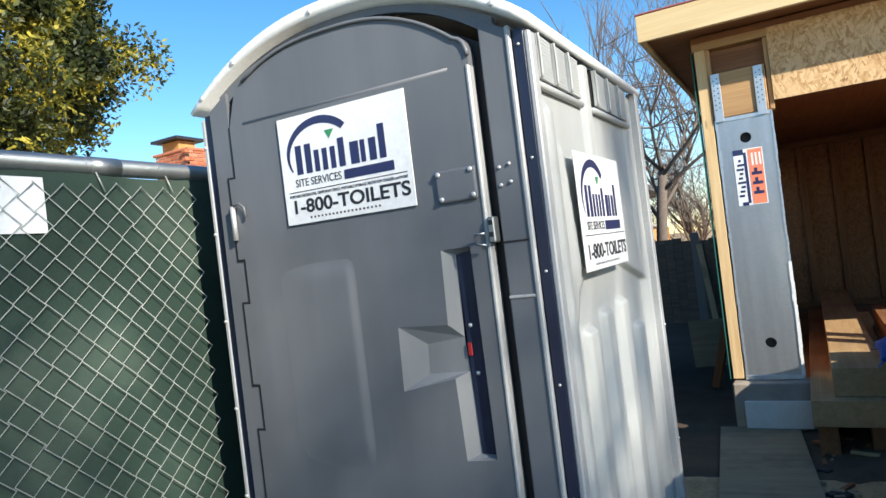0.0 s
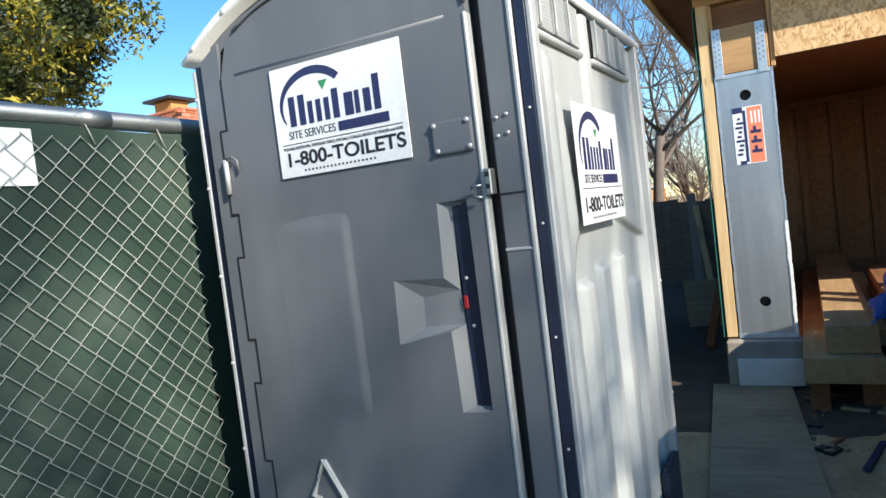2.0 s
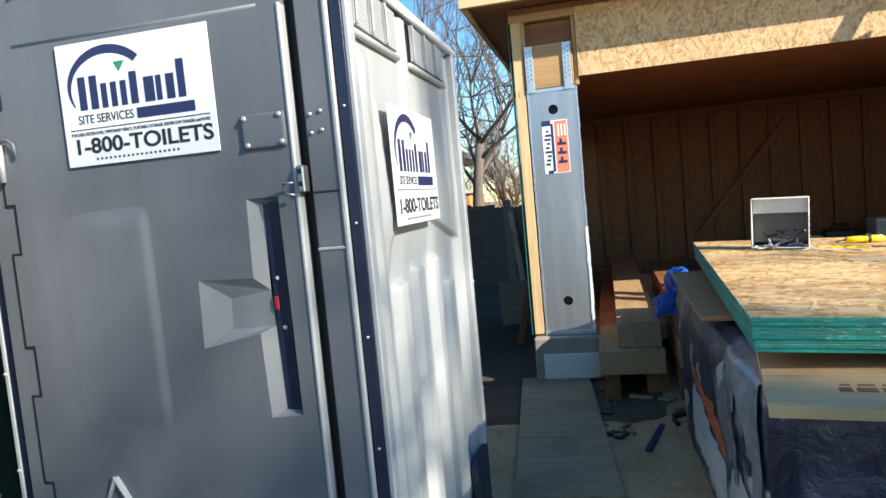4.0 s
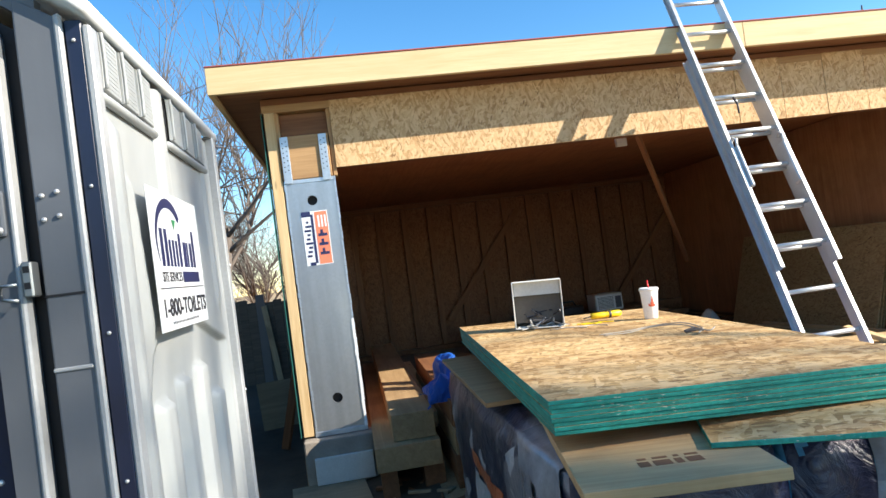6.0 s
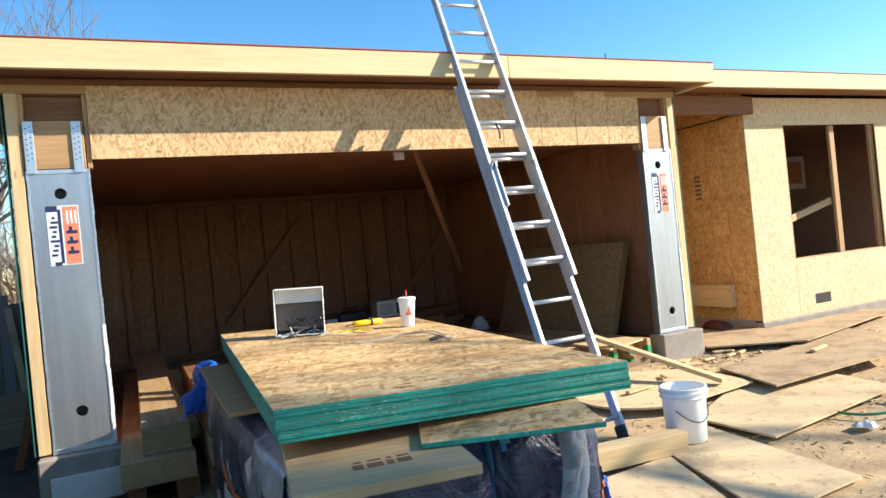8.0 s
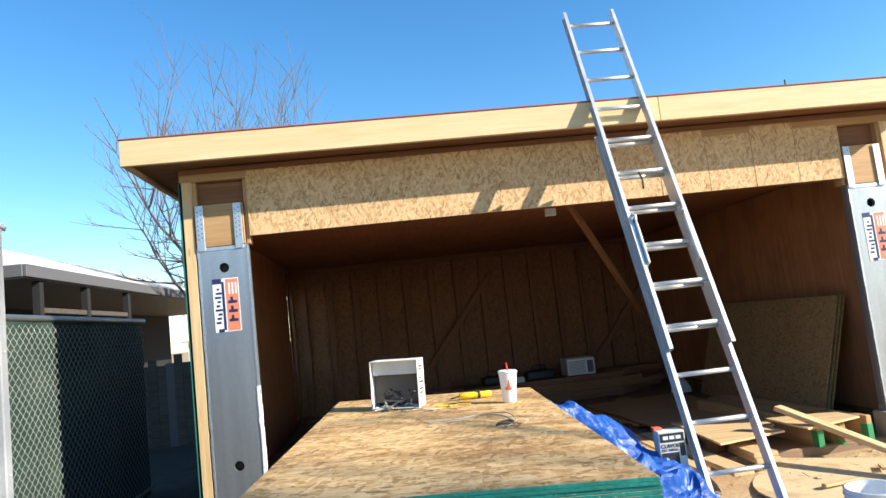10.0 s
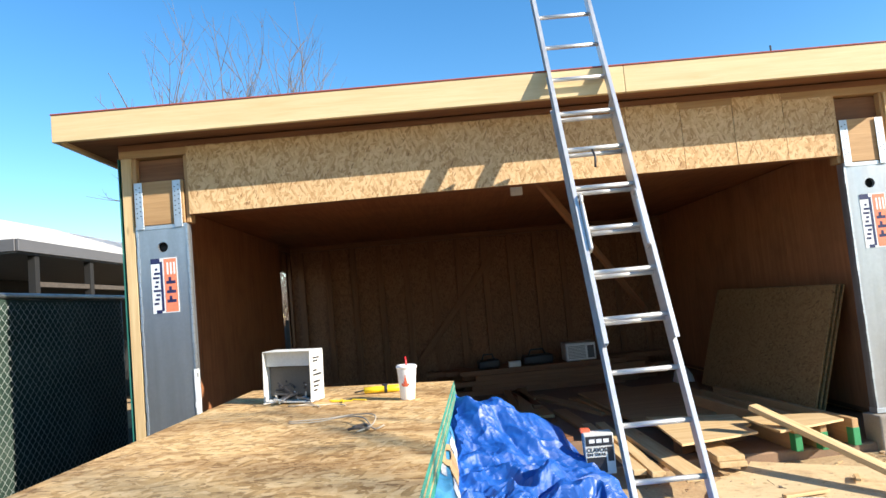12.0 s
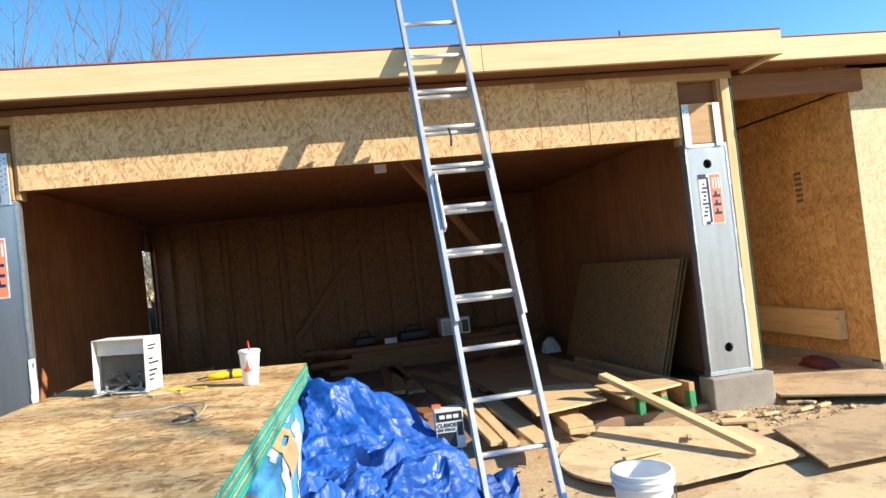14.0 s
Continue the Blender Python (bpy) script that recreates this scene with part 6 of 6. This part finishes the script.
for i in range(44):
    x, y = random.uniform(4.0, 8.0), random.uniform(2.6, 5.2)
    if i > 32:
        x, y = random.uniform(5.0, 6.0), random.uniform(4.9, 5.35)
    r = random.uniform(0.01, 0.034)
    bm = bmesh.new()
    bmesh.ops.create_icosphere(bm, subdivisions=1, radius=r)
    for v in bm.verts:
        v.co = Vector((v.co.x, v.co.y * random.uniform(0.6, 1), v.co.z * 0.6)) * random.uniform(0.75, 1.2)
    solid("rubble_stone", bm, random.choice(("concrete", "dirt", "dirt")), "small rubble lump on the dirt", "rubble", pose(x, y, ground_z(x, y) + r * 0.3), "rubble")
for i, (x, y) in enumerate(((4.6, 3.05), (4.82, 2.97), (5.3, 3.5))):
    crumple(18, 18, lambda u, v: (x + 0.17 * u, y + 0.1 * v, 0.04 + 0.03 * math.sin(math.pi * u) * math.sin(math.pi * v)), 0.07, 4.0 + i, "card", "paper_litter", "crumpled white litter on the dirt", "litter")
for i in range(5):
    x, y = random.uniform(4.9, 5.9), random.uniform(5.0, 5.3)
    a = random.uniform(0, 3.1)
    timber("wood_scrap", (x, y, 0.2), (x + 0.14 * math.cos(a), y + 0.14 * math.sin(a), 0.2), 0.04, 0.018, "lumber", "small pale wood offcut on the dirt", "scrap", None, 0, "offcuts on the dirt")


def clods():
    """Dry lumps and crumbs of earth, too many to count."""
    rng = random.Random(12)
    bm = bmesh.new()
    for i in range(900):
        if i % 3 == 0:
            x, y, r = rng.uniform(4.9, 6.2), rng.uniform(4.75, 5.3), rng.uniform(0.004, 0.014)
        else:
            x, y, r = rng.uniform(3.4, 9.0), rng.uniform(2.2, 4.9), rng.uniform(0.004, 0.013) * (1.6 if i % 17 == 0 else 1)
        c = Vector((x, y, ground_z(x, y) + r * 0.2))
        q = [Vector((rng.uniform(0.6, 1.3) * math.cos(a), rng.uniform(0.6, 1.3) * math.sin(a), 0)) * r for a in (0, 1.25, 2.5, 3.8, 5.0)]
        top = bm.verts.new(c + Vector((rng.uniform(-0.3, 0.3) * r, rng.uniform(-0.3, 0.3) * r, r * rng.uniform(0.4, 0.9))))
        ring = [bm.verts.new(c + v + Vector((0, 0, -r * 0.3))) for v in q]
        for k in range(5):
            bm.faces.new((ring[k], ring[(k + 1) % 5], top))
    tagged(solid("earth_clods", bm, "dirt", "dry tan clods scattered on the trampled dirt", "earth"), kind="stuff")


clods()


def wood_chips():
    """Saw chips, splinters and shreds trodden into the dirt, too many to count."""
    rng = random.Random(19)
    bm = bmesh.new()
    for i in range(520):
        x, y = rng.uniform(2.2, 8.6), rng.uniform(2.3, 5.3)
        if i % 2:
            x, y = rng.uniform(4.6, 6.6), rng.uniform(3.3, 5.3)
        n, w = rng.uniform(0.015, 0.07), rng.uniform(0.004, 0.014)
        add_box(bm, -n / 2, n / 2, -w / 2, w / 2, 0, 0.004, pose(x, y, ground_z(x, y) + 0.008, rng.uniform(-14, 14), rng.uniform(-14, 14), rng.uniform(0, 360)))
    tagged(solid("wood_chips", bm, "lumber", "pale wood chips and splinters trodden into the dirt", "chips"), kind="stuff")


wood_chips()


def leaf_litter():
    """Dry brown leaves, twigs and shreds blown over the dirt and sheets, too many to count."""
    rng = random.Random(23)
    bm = bmesh.new()
    for i in range(620):
        x, y = rng.uniform(3.2, 8.4), rng.uniform(2.6, 5.3)
        if i % 3 == 0:
            x, y = rng.uniform(4.9, 6.4), rng.uniform(4.5, 5.3)
        s = rng.uniform(0.008, 0.026)
        m = pose(x, y, ground_z(x, y) + rng.uniform(0.006, 0.016), rng.uniform(-30, 30), rng.uniform(-30, 30), rng.uniform(0, 360))
        q = [m @ Vector(p) for p in ((-s, 0, 0), (-s * 0.2, -s * 0.45, 0.003), (s, 0, 0), (-s * 0.1, s * 0.45, 0.003))]
        if i % 5 == 0:
            add_tube(bm, [q[0], m @ Vector((0, s * 0.3, 0.004)), m @ Vector((s * 3, s * 0.5, 0))], 0.0022, 4)
        else:
            bm.faces.new([bm.verts.new(p) for p in q])
    tagged(solid("leaf_litter", bm, "bark", "dry brown leaves and twigs littering the dirt", "litter"), kind="stuff")


leaf_litter()
crumple(30, 30, lambda u, v: (6.48 + 0.22 * u, 5.9 + 0.4 * v, 0.27 + 0.09 * (math.sin(math.pi * u) * math.sin(math.pi * v)) ** 0.5), 0.05, 8.0, "maroon", "red_bag", "crumpled dark red bag on the porch plywood, shade put into its colour", "bag")


# ---- beyond the plot ----
def neighbour_house():
    root = thing("neighbour_house", "low neighbouring house with a pale roof and grey eaves", "house")
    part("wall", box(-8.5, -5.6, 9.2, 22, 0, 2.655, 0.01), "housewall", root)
    bm = bmesh.new()
    e = [(-3.2, 8.9, 2.84), (-3.2, 22, 2.82), (-9, 22, 2.82), (-9, 8.75, 2.82)]
    rd = [(-5.6, 11.2, 3.72), (-5.6, 20, 3.72)]
    v = [bm.verts.new(p) for p in e + rd]
    for f in ((0, 1, 5, 4), (2, 3, 4, 5), (3, 0, 4), (1, 2, 5)):
        bm.faces.new([v[i] for i in f])
    part("roof", bm, "shingle", root, "pale weathered roof")
    part("eave_board", box(-3.22, -3.18, 8.75, 22, 2.68, 2.835, 0.005), "eave", root)
    part("eave_board", box(-9, -3.222, 8.73, 8.77, 2.68, 2.835, 0.005), "eave", root)
    part("soffit", box(-9, -3.222, 8.771, 22, 2.66, 2.68), "eave", root)
    for y in (9.2, 10.6, 12.2):
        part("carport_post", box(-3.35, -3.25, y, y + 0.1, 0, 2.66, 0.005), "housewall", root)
    part("carport_rail", box(-3.33, -3.27, 9.3, 12.2, 2.25, 2.32, 0.005), "oldfence", root)


neighbour_house()


def back_fence():
    root = thing("board_fence", "old dark wooden board fence with a few pale boards", "fence")
    random.seed(8)
    n = 0
    x = -3.2
    while x < 0.6:
        h = 1.42 + random.uniform(-0.08, 0.1)
        part("fence_board", box(x, x + 0.135, 11.6, 11.62, 0.05, h, 0.003), "eave" if n in (5, 13, 18) else "oldfence", root)
        x += 0.1365
        n += 1
    for z in (0.4, 1.2):
        part("fence_rail", box(-3.2, 0.6, 11.625, 11.66, z, z + 0.09), "oldfence", root)


back_fence()
timber("pale_board", (-1.15, 11.4, 0.03), (-1.3, 11.58, 1.3), 0.09, 0.03, "oldply", "pale board leaning on the old fence", "board", None, 0, "boards on the fence")
timber("pale_board", (-0.62, 11.4, 0.03), (-0.7, 11.58, 1.35), 0.09, 0.03, "oldply", "pale board leaning on the old fence", "board", None, 0, "boards on the fence")
board("plywood_offcut", 0.42, 0.5, 0.02, "oldply", pose(-0.95, 7.6, 0.08, 72, 0, 18), None, "pale panel leaning in the alley", "board")
timber("pale_board", (-0.65, 6.7, 0.06), (-0.45, 6.9, 0.9), 0.1, 0.03, "redwood", "brown board leaning on the garage wall", "board")
sh = thing("far_shed", "white and orange shed behind the fence", "shed")
part("wall", box(-3.1, -2.9, 15.0, 17, 0, 1.7), "roofw", sh)
part("wall", box(-2.9, -2.65, 14.95, 17, 0, 1.68), "shed", sh, "orange wall")
part("roof", box(-3.2, -2.55, 14.9, 17.2, 1.705, 1.76), "shingle", sh)


def chimney_house():
    root = thing("chimney_house", "low house roof with a red brick chimney", "house")
    bm = bmesh.new()
    v = [bm.verts.new(p) for p in ((-16, 7.5, 2.4), (-6.5, 7.5, 2.4), (-6.5, 13, 2.4), (-16, 13, 2.4), (-14, 10.2, 3.5), (-8, 10.2, 3.5))]
    for f in ((0, 1, 5, 4), (2, 3, 4, 5), (1, 2, 5), (3, 0, 4)):
        bm.faces.new([v[i] for i in f])
    part("roof", bm, "shingle", root)
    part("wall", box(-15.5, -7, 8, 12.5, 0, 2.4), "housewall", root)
    cx, cy, w = -10.05, 9.2, 0.92
    st = part("chimney", box(cx - w / 2 + 0.01, cx + w / 2 - 0.01, cy - 0.3, cy + 0.3, 2.9, 4.1), "mortar", root, "red brick chimney")
    bw = bpy.data.meshes.new("brick")
    bb = box(0, 0.2, 0, 0.09, 0, 0.062, 0.004)
    bb.to_mesh(bw)
    bb.free()
    bw.materials.append(M["brick"])
    for r in range(16):
        z = 2.95 + 0.073 * r
        for i in range(5):
            x = cx - w / 2 + 0.21 * i - (0.1 if r % 2 else 0)
            if x < cx - w / 2 - 0.02 or x + 0.2 > cx + w / 2 + 0.1:
                continue
            for m in (pose(x, cy - 0.31, z),):
                b = new("brick", bw)
                b.parent, b.matrix_basis = st, m
        for i in range(3):
            b = new("brick", bw)
            b.parent, b.matrix_basis = st, pose(cx + w / 2 + 0.005, cy - 0.3 + 0.21 * i - (0.1 if r % 2 else 0) + 0.0, z, 0, 0, 90)
    part("chimney_crown", box(cx - w / 2 - 0.03, cx + w / 2 + 0.03, cy - 0.34, cy + 0.34, 4.1, 4.15, 0.01), "brick", root)
    part("flue", box(cx - 0.36, cx + 0.1, cy - 0.2, cy + 0.2, 4.15, 4.36, 0.01), "shed", root, "orange clay flue")
    part("flue_cap", lathe([(0.5, 0), (0.5, 0.05), (0.12, 0.13), (0.0, 0.13)], 4), "dark", root, "dark metal cap", False, pose(cx - 0.13, cy, 4.36, 0, 0, 45))


chimney_house()


def bare_tree(label, base, height, spread, seed, limbs=7, thick=0.16, depth=4, material="bark", droop=0.0):
    """A leafless tree: tapered trunk, limbs and many fine twigs."""
    rng = random.Random(seed)
    root = thing("bare_tree", label, "tree", pose(*base))
    trunk = bmesh.new()
    crown = bmesh.new()

    def grow(p, d, n, r, level):
        pts, steps = [p.copy()], 5 if level < 2 else 3
        for i in range(steps):
            d = (d + Vector((rng.uniform(-1, 1), rng.uniform(-1, 1), rng.uniform(-0.5, 0.9) - droop * level)) * (0.16 + 0.05 * level)).normalized()
            p = p + d * n / steps
            pts.append(p.copy())
        add_tube(trunk if level < 2 else crown, pts, r, 8 if level == 0 else 5 if level == 1 else 3, r * (0.5 if level < depth else 0.35), level < 1)
        if level >= depth:
            return
        kids = limbs if level == 0 else rng.randint(5, 7) if level < 3 else rng.randint(3, 5)
        for i in range(kids):
            t = rng.uniform(0.4, 1.0) if level else 0.35 + 0.65 * i / kids
            q = pts[min(steps, int(t * steps))]
            a = rng.uniform(0, math.tau)
            out = Vector((math.cos(a), math.sin(a), rng.uniform(0.2, 1.1))) * spread
            nd = (d * 0.6 + out).normalized()
            grow(q, nd, n * rng.uniform(0.5, 0.72), r * rng.uniform(0.32, 0.46), level + 1)
        return
    grow(Vector((0, 0, -0.1)), Vector((0.03, 0, 1)), height * 0.5, thick, 0)
    part("trunk", trunk, material, root, "", True)
    tagged(part("crown", crown, "twig", root, "fine leafless twigs"), kind="stuff")
    return root


def whip_tree(base, seed):
    """A once-lopped leafless tree: a forked trunk, rising limbs and long upright shoots."""
    rng = random.Random(seed)
    root = thing("bare_tree", "leafless lopped tree with long upright shoots behind the garage", "tree", pose(*base))
    trunk, shoots = bmesh.new(), bmesh.new()
    add_tube(trunk, [(0, 0, -0.1), (0.02, 0, 1.0), (0.1, 0, 1.9), (0.24, 0.02, 2.9)], 0.13, 10, 0.09)

    def shoot(p, d, n, r, level):
        pts = [p.copy()]
        for i in range(6):
            d = (d + Vector((rng.uniform(-1, 1), rng.uniform(-1, 1), rng.uniform(-0.1, 0.75))) * 0.1).normalized()
            p = p + d * n / 6
            pts.append(p.copy())
        add_tube(shoots, pts, r, 4, r * 0.3, False)
        if level < 2:
            for i in range(rng.randint(2, 5) if level == 0 else rng.randint(1, 3)):
                q = pts[rng.randint(1, 5)]
                a = rng.uniform(0, math.tau)
                shoot(q, (d + Vector((math.cos(a), math.sin(a), 0.15)) * 0.75).normalized(), n * rng.uniform(0.25, 0.5), r * 0.55, level + 1)

    def limb(p, d, n, r, level):
        pts = [p.copy()]
        for i in range(6):
            d = (d + Vector((rng.uniform(-1, 1), rng.uniform(-1, 1), rng.uniform(-0.2, 0.8))) * 0.15).normalized()
            p = p + d * n / 6
            pts.append(p.copy())
        add_tube(trunk, pts, r, 7, r * 0.45)
        for i in range(7 if level else 5):
            q = pts[rng.randint(2, 6)]
            a = rng.uniform(0, math.tau)
            up = Vector((0.42 * math.cos(a), 0.42 * math.sin(a), 1)) if rng.random() < 0.62 else Vector((math.cos(a), math.sin(a), 0.1))
            shoot(q, up.normalized(), rng.uniform(1.4, 3.0) * (1 if up.z > 0.5 else 0.5), r * rng.uniform(0.36, 0.54), 0)
        if level < 1:
            for i in range(3):
                a = rng.uniform(0, math.tau)
                limb(pts[rng.randint(3, 6)], (d * 0.7 + Vector((math.cos(a), math.sin(a), 0.5)) * 0.7).normalized(), n * 0.6, r * 0.55, 1)
    for i in range(8):
        a = math.tau * i / 8 + rng.uniform(-0.3, 0.3)
        z = rng.uniform(1.7, 2.9)
        limb(Vector((0.02 + 0.12 * (z - 1.2), 0, z)), Vector((math.cos(a), math.sin(a), rng.uniform(0.5, 1.3))).normalized(), rng.uniform(1.5, 2.4), 0.043, 0)
    part("trunk", trunk, "bark", root, "", True)
    tagged(part("crown", shoots, "twig", root, "long fine leafless shoots"), kind="stuff")


whip_tree((-2.35, 14.0, 0), 3)
bare_tree("leafless low tree with dense twigs behind the old fence", (-2.0, 17.6, 0), 4.9, 0.85, 31, 12, 0.08, 4)
for i, (x, y, h) in enumerate(((-0.6, 20.5, 4.8), (-2.7, 23.5, 5.4), (-5.0, 25.0, 5.6))):
    bare_tree("leafless far tree with a haze of fine twigs", (x, y, 0), h, 0.95, 41 + i, 14, 0.09, 4)


def shade_tree():
    """A leafless tree behind the walker with low boughs that reach over the toilet's sunny side."""
    rng = random.Random(5)
    base = Vector((13.2, -5.0, 0))
    root = thing("bare_tree", "leafless tree whose low boughs shade the toilet and the boards", "tree", pose(*base))
    trunk, crown = bmesh.new(), bmesh.new()
    add_tube(trunk, [(0, 0, -0.1), (-0.1, 0.05, 2.0), (-0.2, 0.1, 4.2), (-0.1, 0.2, 6.6)], 0.26, 10, 0.12)

    def twig(p, d, n, r, level):
        pts = [p.copy()]
        for i in range(4):
            d = (d + Vector((rng.uniform(-1, 1), rng.uniform(-1, 1), rng.uniform(-0.8, 0.8))) * 0.25).normalized()
            p = p + d * n / 4
            pts.append(p.copy())
        add_tube(crown, pts, r, 5, r * 0.4, False)
        if level < 2:
            for i in range(4):
                a = rng.uniform(0, math.tau)
                twig(pts[rng.randint(1, 4)], (d + Vector((math.cos(a), math.sin(a), rng.uniform(-0.6, 0.6))) * 0.9).normalized(), n * rng.uniform(0.4, 0.7), r * 0.55, level + 1)
    for i in range(16):
        t = i / 15
        z0 = 4.3 + 2.5 * t
        a = radians(113 + 4 * i if i < 3 else 152 + 40 * ((i * 5) % 13) / 12)
        d = Vector((math.cos(a), math.sin(a), 0.3 - 0.28 * t))
        n = rng.uniform(3.4, 4.8)
        pts = [Vector((-0.15, 0.1, z0))]
        for k in range(8):
            d = (d + Vector((rng.uniform(-1, 1), rng.uniform(-1, 1), rng.uniform(-0.7, 0.7))) * 0.17).normalized()
            pts.append(pts[-1] + d * n / 8)
        add_tube(trunk, pts, 0.09, 7, 0.035)
        for k in range(7):
            q = pts[rng.randint(2, 8)]
            b = rng.uniform(0, math.tau)
            twig(q, (d + Vector((math.cos(b), math.sin(b), rng.uniform(-0.6, 0.6)))).normalized(), rng.uniform(0.6, 1.2), rng.uniform(0.018, 0.03), 0)
    part("trunk", trunk, "bark", root, "", True)
    tagged(part("crown", crown, "twig", root, "fine leafless twigs"), kind="stuff")


shade_tree()
bare_tree("leafless tree whose shade falls on the plot", (21.8, -10.3, 0), 20.4, 0.6, 17, 12, 0.45, 3)


def leafy_tree():
    rng = random.Random(2)
    root = thing("leafy_tree", "broad evergreen tree with yellow-green sunlit leaves", "tree", pose(-17.4, 9.6, 0))
    trunk = bmesh.new()
    add_tube(trunk, [(0, 0, -0.1), (0.1, 0, 2.0), (0.0, 0.1, 4.0), (0.2, 0.0, 6.5)], 0.35, 10, 0.14)
    centres = []
    for i in range(85):
        a, h, rr = rng.uniform(0, math.tau), rng.uniform(-1, 1), rng.uniform(0.45, 1.0) ** 0.6
        k = math.sqrt(max(0, 1 - h * h))
        c = Vector((3.9 * rr * k * math.cos(a), 3.3 * rr * k * math.sin(a), 7.6 + 2.9 * rr * h))
        centres.append((c, rng.uniform(0.6, 1.2)))
        if i % 3 == 0:
            add_tube(trunk, [(0.1, 0.05, rng.uniform(3.2, 6.0)), c * 0.5 + Vector((0, 0, 2.6)), c], 0.05, 5, 0.012, False)
    crown = bmesh.new()
    for c, r in centres:
        for _ in range(800):
            d = Vector((rng.gauss(0, 1), rng.gauss(0, 1), rng.gauss(0, 0.75))).normalized() * r * rng.uniform(0.35, 1.05)
            p = c + d
            s = rng.uniform(0.06, 0.12)
            u = Vector((rng.uniform(-1, 1), rng.uniform(-1, 1), rng.uniform(-1, 1))).normalized()
            w = u.cross(Vector((rng.uniform(-1, 1), rng.uniform(-1, 1), rng.uniform(-1, 1)))).normalized()
            q = [p - u * s, p + w * s * 0.45, p + u * s, p - w * s * 0.45]
            crown.faces.new([crown.verts.new(x) for x in q])
    part("trunk", trunk, "bark", root, "", True)
    ob = new("crown", bpy.data.meshes.new("crown"))
    crown.to_mesh(ob.data)
    crown.free()
    ob.data.materials.append(M["leaf"])
    ob.parent = root
    tagged(ob, "yellow-green leaves in uneven clumps, sun and shade put into their colour", kind="stuff")


leafy_tree()
